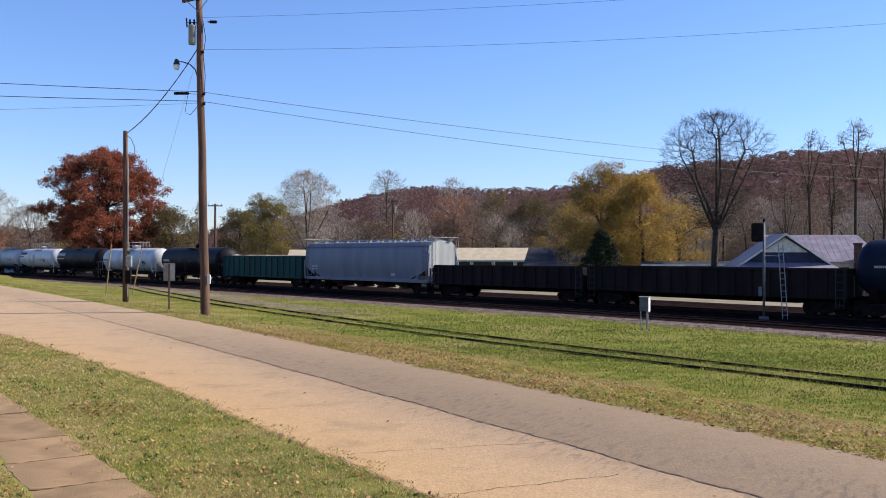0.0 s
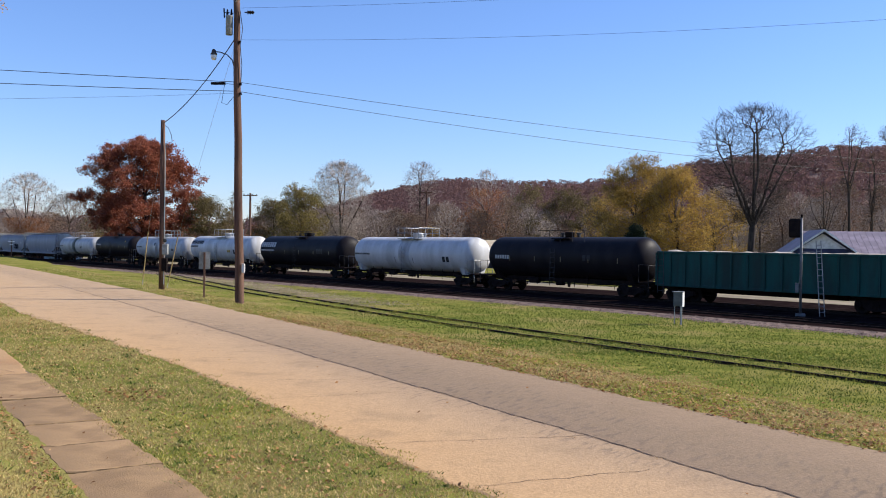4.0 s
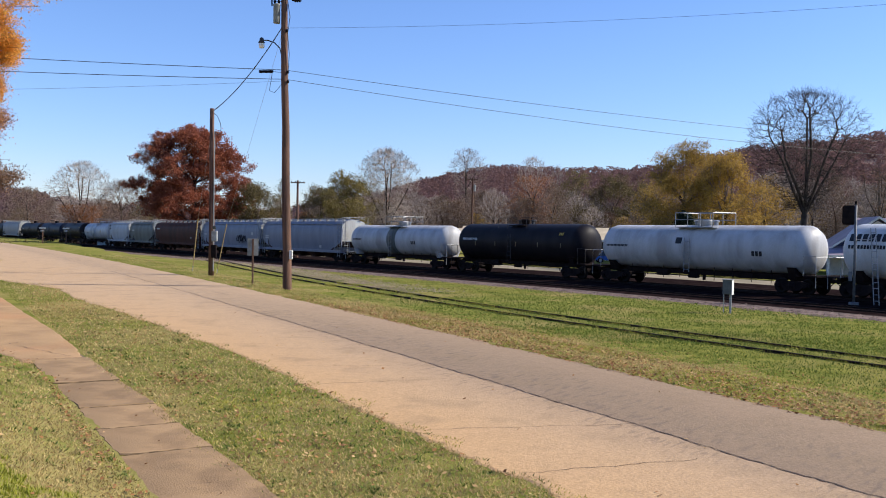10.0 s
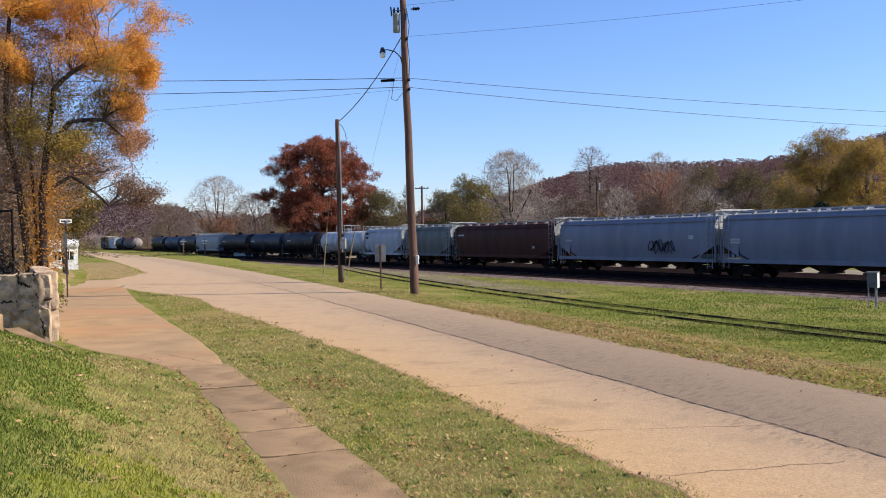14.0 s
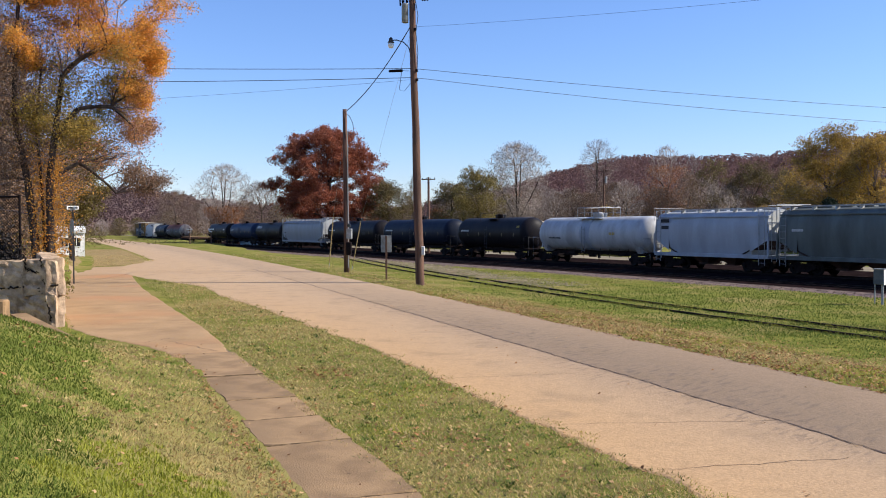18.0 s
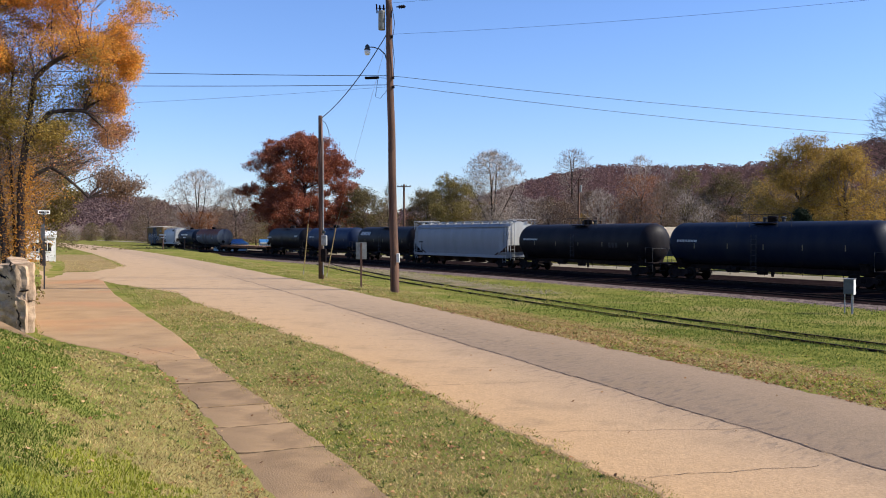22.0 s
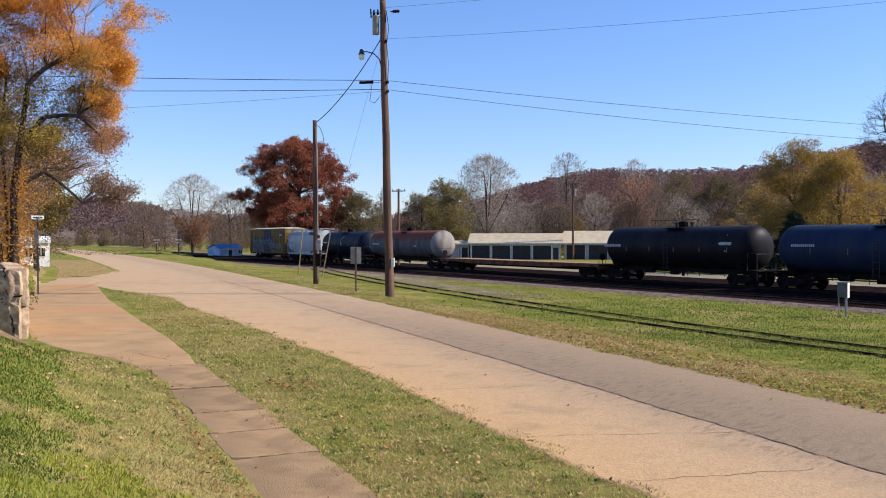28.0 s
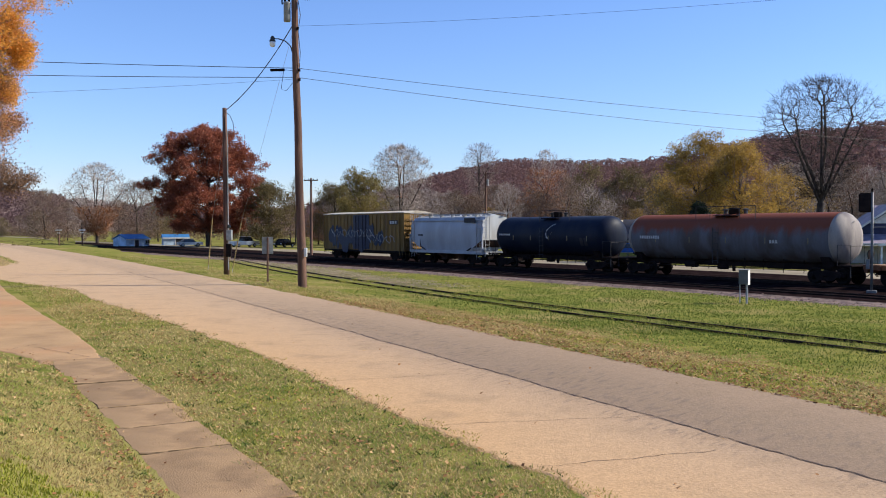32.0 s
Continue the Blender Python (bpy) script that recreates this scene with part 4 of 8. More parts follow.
W, K, Y = "white", "black", "yellow"
TRAIN = [
    (-15.3, lambda: tank_car(17.7, 1.5, NAVYP, "dark blue tank car with a plain glossy shell", [(-6, 2.7, 1.2, 0.12, W)], "low")),
    (-32.32, lambda: gondola_car(18.5, 2.55, GONB, "long black open gondola car with ribbed sides")),
    (-49.39, lambda: gondola_car(16.1, 2.45, GONB, "black open gondola car with rust on its ribs")),
    (-66.91, lambda: hopper_car(18.8, 4.75, HOPG, "blue-grey covered hopper car with a roof walk", [(-7.4, 2.2, 0.9, 0.14), (-7.4, 1.95, 0.9, 0.12), (4.5, 1.6, 0.5, 0.2)])),
    (-84.54, lambda: gondola_car(16.4, 3.15, GREEN, "dull green ribbed gondola car heaped with a pale load", True, LOAD)),
    (-101.51, lambda: tank_car(17.1, 1.48, BLACKP, "black tank car with small pale marks", [(-5.6, 2.55, 1.6, 0.28, W), (3.0, 2.6, 0.8, 0.4, K)], "low")),
    (-119.62, lambda: tank_car(18.8, 1.46, WHITEP, "white tank car with soiled band and top platform", [(-6.6, 2.5, 2.4, 0.16, K), (5.6, 2.2, 1.0, 0.45, K), (1.0, 2.0, 0.06, 0.5, K), (-1.6, 2.0, 0.06, 0.5, K)], "platform", stripe=GREYW)),
    (-138.39, lambda: tank_car(18.4, 1.5, BLACKP, "black tank car with a large pale name bar", [(-5.9, 3.2, 3.2, 0.5, W), (-6.0, 2.6, 3.0, 0.14, W), (4.6, 2.6, 1.2, 0.5, K)], "low")),
    (-156.89, lambda: tank_car(18.2, 1.5, WHITEP, "white tank car with a dark name bar and platform", [(-5.8, 3.35, 3.4, 0.4, K), (-6.4, 2.85, 2.2, 0.2, K), (4.6, 2.3, 1.0, 0.5, K), (3.0, 2.35, 0.8, 0.3, Y)], "platform")),
    (-175.36, lambda: tank_car(18.3, 1.45, GREYW, "greyish white tank car, streaked, with a top platform", [(-6.4, 2.6, 2.0, 0.14, K), (-1.0, 3.0, 0.5, 0.4, K), (5.0, 2.3, 0.8, 0.3, K)], "platform")),
    (-193.14, lambda: tank_car(16.9, 1.48, BLACKP, "black tank car with a low dome fitting", [(-5.4, 2.8, 2.0, 0.18, W), (5.6, 3.3, 0.5, 0.2, Y)], "low")),
    (-210.86, lambda: tank_car(18.2, 1.4, GREYW, "pale grey tank car with a dirty middle band", [(-6.4, 2.5, 1.6, 0.14, K), (3.6, 2.3, 0.8, 0.3, K)], "platform", stripe=HOPS)),
    (-229.63, lambda: hopper_car(19.5, 4.75, HOPG, "long blue-grey covered hopper car, four bays", [(-8.2, 2.6, 0.9, 0.14), (-8.2, 2.4, 0.9, 0.12), (5.0, 1.6, 0.4, 0.25)])),
    (-249.09, lambda: hopper_car(19.3, 4.7, HOPG, "blue-grey covered hopper car with dark spray paint low on its side", [(-7.9, 2.6, 0.9, 0.14), (7.0, 2.8, 0.5, 0.3)], None, 4, True)),
    (-268.53, lambda: hopper_car(19.1, 4.6, BROWN, "dark brown covered hopper car", [(-7.5, 3.2, 1.2, 0.16), (6.0, 2.0, 0.4, 0.2)])),
    (-284.17, lambda: hopper_car(11.8, 4.65, HOPS, "stone-grey short covered hopper car", [(-4.0, 2.9, 0.9, 0.16)], None, 2)),
    (-296.23, lambda: hopper_car(11.7, 4.6, HOPL, "white short covered hopper car with dark marks", [(-4.4, 3.6, 0.9, 0.26), (-4.4, 3.1, 0.8, 0.26)], None, 2, False, "black")),
    (-310.83, lambda: tank_car(17.0, 1.45, GREYW, "soiled white tank car with darker middle and platform", [(-4.6, 2.2, 1.8, 0.14, K), (3.6, 2.6, 0.8, 0.2, Y)], "platform", stripe=HOPL)),
    (-327.19, lambda: tank_car(15.3, 1.5, BLACKP, "black tank car with a dome fitting", [(-4.6, 2.8, 1.6, 0.16, W), (5.6, 3.2, 0.5, 0.2, Y)], "low")),
    (-344.67, lambda: tank_car(19.2, 1.5, NAVYP, "dark navy tank car", [(-6.4, 2.8, 2.0, 0.16, W)], "low")),
    (-364.19, lambda: tank_car(19.4, 1.5, BLACKP, "black tank car with small pale marks low on its shell", [(-6.4, 2.8, 2.2, 0.16, W), (5.0, 2.4, 1.2, 0.4, K)], "low")),
    (-383.52, lambda: hopper_car(19.2, 4.7, HOPW, "off-white covered hopper car with rusty end slopes", [(-7.8, 2.4, 0.8, 0.14)], None, 4, False, "black")),
    (-401.69, lambda: tank_car(16.6, 1.5, BLACKP, "black tank car with a pale name bar", [(-4.6, 3.3, 2.8, 0.42, W)], "low")),
    (-418.83, lambda: tank_car(17.3, 1.48, BLUEP, "dull blue tank car", [(-5.4, 2.8, 1.8, 0.16, W)], "low")),
    (-436.03, lambda: tank_car(16.7, 1.5, BLACKP, "black tank car with a pale diamond emblem", [(-6.2, 2.7, 2.0, 0.2, W)], "low", emblem=(5.4, 2.9, 1.2, "diamond"))),
    (-456.8, lambda: flat_car(26.3, "long empty flat car with a bare wooden deck")),
    (-479.35, lambda: tank_car(18.3, 1.5, RUST, "rust-streaked grey tank car with a brown top", [(-5.8, 2.6, 1.8, 0.2, W), (4.0, 2.4, 0.6, 0.2, W)], "low", ends=paint("chalkend", (0.3, 0.26, 0.22), (0.14, 0.12, 0.115), 0.7))),
    (-496.03, lambda: tank_car(14.7, 1.5, NAVYP, "dark navy tank car with a pale leaf-shaped emblem", [(-4.8, 2.7, 1.4, 0.14, W), (4.4, 2.2, 0.9, 0.6, K)], "low", emblem=(0.6, 3.0, 1.1, "leaf"))),
    (-509.3, lambda: hopper_car(11.6, 4.65, HOPL, "pale grey short covered hopper car, two bays", [(3.8, 3.9, 1.6, 0.4), (-3.8, 2.6, 0.8, 0.14)], None, 2, False, "black")),
    (-524.15, lambda: box_car(16.8, 4.95, "weathered yellow box car covered in blue spray paint")),
]
CARS = [(s, make()) for s, make in TRAIN]

# ---- lineside and street things ----
GRAVEL = mat("lot_gravel", (0.28, 0.225, 0.145), 0.95, (0.2, 0.165, 0.1), 0.5, 12, 0.3)
WHITEW = mat("white_paint", (0.72, 0.71, 0.68), 0.7, (0.55, 0.54, 0.5), 2, 20, 0.1)
CREAM = mat("cream_siding", (0.5, 0.47, 0.4), 0.8, (0.4, 0.37, 0.32), 2, 20, 0.1)
DOORB = mat("door_brown", (0.035, 0.032, 0.035), 0.7, None, 2, 20, 0.1)
ROOFW = mat("roof_pale", (0.47, 0.385, 0.26), 0.7, (0.4, 0.325, 0.22), 1, 20, 0.05)
ROOFP = mat("roof_mauve", (0.24, 0.2, 0.24), 0.6, (0.18, 0.15, 0.18), 1, 20, 0.1)
ROOFD = mat("roof_slate", (0.055, 0.055, 0.066), 0.95, (0.042, 0.042, 0.05), 1, 20, 0.2, spec=0.05)
ROOFB = mat("roof_blue", (0.04, 0.17, 0.36), 0.5, (0.03, 0.12, 0.28), 1, 20, 0.05)
BLUEW = mat("wall_paleblue", (0.42, 0.55, 0.68), 0.7, None, 1, 20, 0.05)
GLASS = mat("dark_glass", (0.02, 0.022, 0.025), 0.1, None, 2, 10, 0, spec=0.6)
REDW = mat("red_boards", (0.13, 0.035, 0.025), 0.85, (0.08, 0.025, 0.02), 2, 20, 0.2)
WIRE = mat("wire_dark", (0.03, 0.03, 0.032), 0.6, None, 2, 20, 0)
YELLOW = mat("guy_guard_yellow", (0.27, 0.19, 0.075), 0.6, None, 3, 20, 0)
SIGNB = mat("sign_back", (0.3, 0.31, 0.3), 0.5, (0.22, 0.22, 0.21), 4, 30, 0.05, metal=0.3)
STONE = mat("wall_stone", (0.62, 0.44, 0.285), 0.95, (0.25, 0.165, 0.1), 3.4, 26, 1.0, spread=0.18, third=(0.33, 0.235, 0.16), mix=(0.36, 0.6))
CARBLUE, CARBLACK, CARWHITE = paint("car_blue", (0.03, 0.12, 0.4), None, 0.25), paint("car_black", (0.012, 0.012, 0.013), None, 0.2), paint("car_white", (0.7, 0.7, 0.7), None, 0.25)

strip("dirt_road", [tuple(track(s)[0] + Vector((math.cos(track(s)[1]), math.sin(track(s)[1]))) * 15.5) for s in range(-420, 61, 40)],
      [tuple(track(s)[0] + Vector((math.cos(track(s)[1]), math.sin(track(s)[1]))) * 9.2) for s in range(-420, 61, 40)], 0.03, GRAVEL, "tan dirt road beyond the tracks", "dirt road")


JOINT = mat("joint_earth", (0.165, 0.112, 0.067), 0.98, (0.1, 0.07, 0.043), 6, 40, 0.5, spec=0.0)


WALK_JOINTS = ((-9.75, 18.75), (-7.78, 15.93), (-6.25, 13.84), (-5.34, 12.46), (-4.38, 11.14), (-2.92, 9.0), (-1.4, 6.35), (0.0, 4.0), (1.4, 1.6), (2.7, -0.9), (4.0, -3.5))


def slab_shape(n, w, seed):
    """A worn slab: rounded, chipped rim and a faintly uneven top."""
    r = random.Random(seed)
    k, h = 9, w / 2
    rim = [(-n / 2 + n * i / k, -h) for i in range(k)] + [(n / 2, -h + w * i / 5) for i in range(5)] + [(n / 2 - n * i / k, h) for i in range(k)] + [(-n / 2, h - w * i / 5) for i in range(5)]
    rim = [(x + r.uniform(-0.014, 0.014), y + r.uniform(-0.022, 0.022)) for x, y in rim]
    m = len(rim)
    rings = [(1.0, -0.14), (1.0, -0.012), (0.985, 0.0)]
    v = [(x * q if abs(x) < n / 2 - 0.03 else x - (1 - q) * n / 2 * (1 if x > 0 else -1), y * q, z) for q, z in rings for x, y in rim] + [(0, 0, 0.002)]
    f = [(i * m + j, i * m + (j + 1) % m, (i + 1) * m + (j + 1) % m, (i + 1) * m + j) for i in range(2) for j in range(m)] + [(2 * m + j, 2 * m + (j + 1) % m, 3 * m) for j in range(m)]
    return Shape().add(v, f)


def slabs():
    """The old sidewalk, slab by slab."""
    root = thing("sidewalk", pose(0, 0, 0), "old heaved concrete sidewalk of separate slabs", "sidewalk", kind="structure")
    r = random.Random(3)
    for k, (p, q) in enumerate(zip(WALK_JOINTS[:-1], WALK_JOINTS[1:])):
        p, q = Vector(p), Vector(q)
        m, d = (p + q) / 2, q - p
        part("slab", slab_shape(d.length - 0.03, 1.14, k), WALKWAY, root, at=pose(m.x, m.y, land(m.x, m.y) + 0.018 + r.uniform(-0.006, 0.01), r.uniform(-0.4, 0.4), r.uniform(-0.4, 0.4), math.degrees(math.atan2(d.y, d.x)) + r.uniform(-1.0, 1.0)))
        if k == 0:
            continue
        n = Vector((-d.y, d.x)).normalized()
        pts = [p + n * (-0.57 + 0.114 * i) + d.normalized() * 0.02 * math.sin(i * 2.3 + k) for i in range(11)]
        part("joint", Shape().tube([(x, y, land(x, y) + 0.012) for x, y in pts], [0.012 + 0.008 * abs(math.sin(i * 1.7 + k)) for i in range(11)], 5), JOINT, root, "joint filled with earth and leaf crumbs")


slabs()


def sagging(name, p, q, sag, r=0.012, label="dark overhead wire strung from the utility pole"):
    s = Shape()
    pts = [Vector(p).lerp(Vector(q), k / 24) - Vector((0, 0, 4 * sag * (k / 24) * (1 - k / 24))) for k in range(25)]
    s.tube(pts, r, 5)
    return tagged(part(name, s, WIRE), label, "wire", "overhead wires")


POLE_AT = polar(-14.51, 46.16, land(-11.57, 44.69))


def utility_pole():
    t = thing("utility_pole", Matrix.Translation(POLE_AT), "tall leaning brown wooden utility pole with a street lamp", "utility pole")
    lean = Vector((-0.36, 0, 15.0))
    at = lambda z: lean * (z / 15.0)
    pts = [at(z) + Vector((0.02 * math.sin(z), 0, 0)) for z in (-0.3, 0, 2, 4, 6, 8, 10, 12, 14, 15.95)]
    part("pole_shaft", Shape().tube(pts, [0.23, 0.225, 0.215, 0.205, 0.195, 0.185, 0.175, 0.165, 0.155, 0.15], 14), POLE, t, smooth=True)
    part("crossarm", Shape().box(-1.1, 1.1, -0.06, 0.06, 15.28, 15.42, 0.01, Matrix.Translation((-0.37, -0.2, 0)) @ pose(0, 0, 0, 0, 0, -35)), POLE, t)
    s = Shape()
    for e in (-0.65, 0.65):
        s.tube([at(15.3) + Vector((e, -0.2 - 0.5 * e, 0)), at(14.7) + Vector((0, -0.15, 0))], 0.02, 5)
    part("arm_brace", s, STEEL, t)
    for e in (-0.65, -0.25, 0.62):
        part("insulator", Shape().lathe([(15.42, 0.03), (15.48, 0.07), (15.52, 0.05), (15.56, 0.075), (15.62, 0.04), (15.68, 0.05)], 10, "z", Matrix.Translation(at(15.3).xy.to_3d() + Vector((e * 1.4, -0.2 - 0.7 * e * 1.4, 0)))), BLACKIRON, t)
    part("insulator", Shape().lathe([(0.15, 0.03), (0.25, 0.03), (0.3, 0.1), (0.36, 0.05), (0.42, 0.1), (0.48, 0.05), (0.54, 0.1), (0.62, 0.03)], 10, "x", Matrix.Translation(at(14.24) + Vector((0.25, 0, 0)))), BLACKIRON, t)
    tank = part("transformer", Shape().lathe([(13.1, 0.15), (13.13, 0.17), (13.95, 0.17), (14.0, 0.19), (14.04, 0.175), (14.08, 0.08)], 16, "z", Matrix.Translation(at(13.5).xy.to_3d() + Vector((-0.34, -0.12, 0)))), SIGNB, t, "grey pole transformer can", smooth=True)
    for e in (-0.1, 0.1):
        part("bushing", Shape().lathe([(14.0, 0.04), (14.15, 0.06), (14.2, 0.035), (14.28, 0.05), (14.36, 0.02)], 8, "z", Matrix.Translation(at(13.5).xy.to_3d() + Vector((-0.34 + e, -0.12, 0)))), BLACKIRON, tank)
    part("cutout", Shape().tube([at(14.2) + Vector((-0.6, -0.1, 0.2)), at(14.2) + Vector((-0.57, -0.1, -0.25))], 0.035, 6).tube([at(14.2) + Vector((-0.58, -0.1, 0)), at(14.2) + Vector((-0.1, 0, 0))], 0.02, 5), BLACKIRON, t)
    arm = part("lamp_arm", Shape().tube([at(11.6) + Vector((-0.16, 0, 0)), at(11.6) + Vector((-0.24, -0.02, 0.3)), at(11.6) + Vector((-0.5, -0.05, 0.56)), at(11.6) + Vector((-0.85, -0.06, 0.68)), at(11.6) + Vector((-1.1, -0.08, 0.68))], 0.028, 8), DARKRAIL, t)
    hd = at(11.6) + Vector((-1.14, -0.08, 0.0))
    part("lamp_head", Shape().lathe([(12.13, 0.12), (12.16, 0.17), (12.24, 0.12), (12.36, 0.1), (12.42, 0.04)], 12, "z", Matrix.Translation((hd.x, hd.y, 0))), DARKRAIL, arm, smooth=True)
    part("lamp_globe", Shape().lathe([(11.88, 0.04), (11.9, 0.1), (11.97, 0.14), (12.07, 0.15), (12.14, 0.13)], 14, "z", Matrix.Translation((hd.x, hd.y, 0))), WHITEW, arm, "clouded refractor globe", smooth=True)
    part("spreader", Shape().box(-1.56, -0.84, -0.05, 0.05, 10.69, 10.82, 0.02).tube([(-0.84, 0, 10.75), (-0.3, 0, 10.7)], 0.012, 5), BLACKIRON, t, "black wire spacer bar")
    part("riser", Shape().tube([at(14.3) + Vector((0.2, -0.1, 0)), at(13.4) + Vector((0.32, -0.1, 0)), at(12.6) + Vector((0.2, -0.15, 0)), at(11.6) + Vector((0.26, -0.1, 0)), at(10.8) + Vector((0.2, -0.1, 0))], 0.018, 5), WIRE, t)
    part("drip_loop", Shape().tube([at(10.7) + Vector((-0.6, -0.1, 0)), at(10.0) + Vector((-0.75, -0.1, -0.2)), at(9.7) + Vector((-0.5, -0.1, 0)), at(10.1) + Vector((-0.15, -0.1, 0))], 0.013, 5), WIRE, t)
    part("meter_tag", Shape().box(0.14, 0.3, -0.25, -0.15, 1.5, 1.95, 0.02), WHITEW, t, "small white box on the pole")
    for z, d in ((10.7, 0.19), (10.24, 0.19), (12.75, 0.17)):
        part("clevis", Shape().lathe([(z - 0.06, 0.05), (z - 0.02, 0.07), (z + 0.02, 0.05), (z + 0.06, 0.07)], 8, "z", Matrix.Translation(at(z).xy.to_3d() + Vector((d, -0.12, 0)))), BLACKIRON, t)


utility_pole()
PB = polar(-19.05, 58.0, land(-18.9, 54.8))


def service_pole():
    t = thing("service_pole", Matrix.Translation(PB), "shorter weathered wooden service pole with meter boxes", "utility pole")
    part("pole_shaft", Shape().tube([(0, 0, -0.3), (0, 0, 3), (-0.04, 0, 7), (-0.06, 0, 10.2)], [0.18, 0.17, 0.15, 0.13], 12), POLE, t, smooth=True)
    part("conduit", Shape().tube([(0.15, -0.1, 0.3), (0.15, -0.1, 8.6), (0.17, -0.1, 8.75)], 0.03, 6), SIGNB, t, "thin grey conduit")
    part("drip_loop", Shape().tube([(0.0, -0.1, 9.95), (0.3, -0.1, 9.75), (0.5, -0.1, 9.3), (0.55, -0.1, 8.95), (0.42, -0.1, 8.6), (0.25, -0.1, 8.6), (0.17, -0.1, 8.8)], 0.018, 6), WIRE, t)
    part("meter_box", Shape().box(0.1, 0.45, -0.35, -0.15, 2.1, 2.75, 0.03), SIGNB, t)
    part("meter_dial", Shape().lathe([(-0.42, 0.09), (-0.36, 0.12), (-0.34, 0.12)], 12, "y", Matrix.Translation((0.28, 0, 2.95))), GLASS, t)
    part("breaker_box", Shape().box(0.08, 0.4, -0.35, -0.15, 1.1, 1.9, 0.02), BLACKIRON, t)


service_pole()
TOP = POLE_AT + Vector((-0.33, 0, 0))
for nm, z0, q, sag in (("wire", 10.69, (60, 88, 10.7), 1.0), ("wire", 10.24, (60, 88, 9.95), 1.35), ("wire", 12.75, (48, 28, 13.6), 1.15), ("wire", 14.3, (48, 28, 14.75), 0.85), ("wire", 15.5, (48, 28, 16.0), 0.85),
                       ("wire", 10.69, (-50, 33, 11.1), 0.25), ("wire", 10.24, (-50, 33, 10.2), 0.3), ("wire", 10.15, (-50, 33, 8.2), 0.45)):
    sagging(nm, (TOP.x + 0.1, TOP.y - 0.1, z0), q, sag, 0.012 if z0 < 12 and q[0] > 0 else 0.016 if z0 > 10.2 and z0 < 12 else 0.006)
sagging("service_wire", (TOP.x, TOP.y, 12.95), PB + Vector((-0.06, 0, 10.0)), 0.45, 0.026, "twisted service drop between the two poles")
GUY = [polar(-20.15, 66, 0), polar(-18.75, 66, 0)]
for g, tip, end_ in zip(GUY, (polar(-19.86, 66.3, 3.5), polar(-18.17, 66.3, 3.2)), (PB + Vector((-0.05, 0, 9.0)), TOP + Vector((0.0, 0.1, 12.9 - TOP.z)))):
    g.z = land(g.x, g.y) - 0.1
    tt = thing("guy_guard", pose(0, 0, 0), "faded yellow plastic guard on a guy wire", "guy guard", "guy wire guards")
    part("guard", Shape().tube([g + (tip - g) * 0.12, tip], 0.038, 8), YELLOW, tt)
    part("guy_wire", Shape().tube([g, g + (tip - g) * 0.12], 0.02, 5).tube([tip, end_], 0.007, 4), STEEL, tt)


def road_sign():
    p = polar(-16.6, 50.5, 0)
    p.z = land(p.x, p.y)
    t = thing("road_sign", Matrix.Translation(p) @ pose(0, 0, 0, 0, 0, 16), "grey back of a small sign on a wooden post", "road sign")
    part("post", Shape().box(-0.05, 0.05, -0.05, 0.05, -0.2, 2.4, 0.008), POLE, t)
    part("panel", Shape().box(-0.29, 0.29, 0.055, 0.065, 1.5, 2.42, 0.004), SIGNB, t)


road_sign()


def stop_sign():
    p = polar(-34.95, 50, 0)
    p.z = land(p.x, p.y)
    t = thing("stop_sign", Matrix.Translation(p) @ pose(0, 0, 0, 0, 0, 35), "street-name blades over a stop sign seen nearly edge-on", "road sign")
    part("post", Shape().box(-0.035, 0.035, -0.05, 0.05, -0.2, 3.75, 0.006), DOORB, t)
    part("octagon", Shape().lathe([(-0.006, 0.45), (0.006, 0.45)], 8, "x", Matrix.Translation((-0.06, 0, 2.85)) @ pose(0, 0, 0, 22.5, 0, 0)), SIGNB, t).matrix_basis = pose(0, 0, 0, 0, 0, 14)
    for k, rz in enumerate((20, 112)):
        b = part("name_blade", Shape().box(-0.3, 0.3, -0.006, 0.006, 3.74, 3.92, 0.003), WHITEW, t, at=pose(0, 0, 0.02 - k * 0.05, 0, 0, rz))
        part("lettering", Shape().box(-0.24, 0.24, -0.009, -0.0065, 3.78, 3.87), MARK["black"], b)


stop_sign()


def relay_box():
    p = polar(12.32, 43.5, -0.62)
    t = thing("relay_box", Matrix.Translation(p) @ pose(0, 0, 0, 0, 0, -24), "grey signal box on steel legs, its sunlit side painted in white", "signal box")
    # dark cabinet and white panel paint in its shaded front and sunlit side
    part("cabinet", Shape().box(-0.2, 0.2, -0.2, 0.2, 0.86, 1.5, 0.015), mat("cabinet_shade", (0.1, 0.11, 0.115), 0.6, None, 3, 20, 0.05), t)
    part("side_panel", Shape().box(0.204, 0.22, -0.2, 0.2, 0.84, 1.5, 0.003), WHITEW, t, "white panel that paints in the sunlit side")
    part("lid", Shape().box(-0.24, 0.24, -0.24, 0.24, 1.5, 1.53, 0.005), SIGNB, t)
    for x in (-0.18, 0.12):
        part("leg", Shape().tube([(x, 0, -0.2), (x, 0, 0.9)], 0.05 if x > 0 else 0.025, 8), STEEL, t)


relay_box()


MASTGREY = mat("mast_grey", (0.16, 0.165, 0.17), 0.6, None, 4, 40, 0.1, metal=0.2)


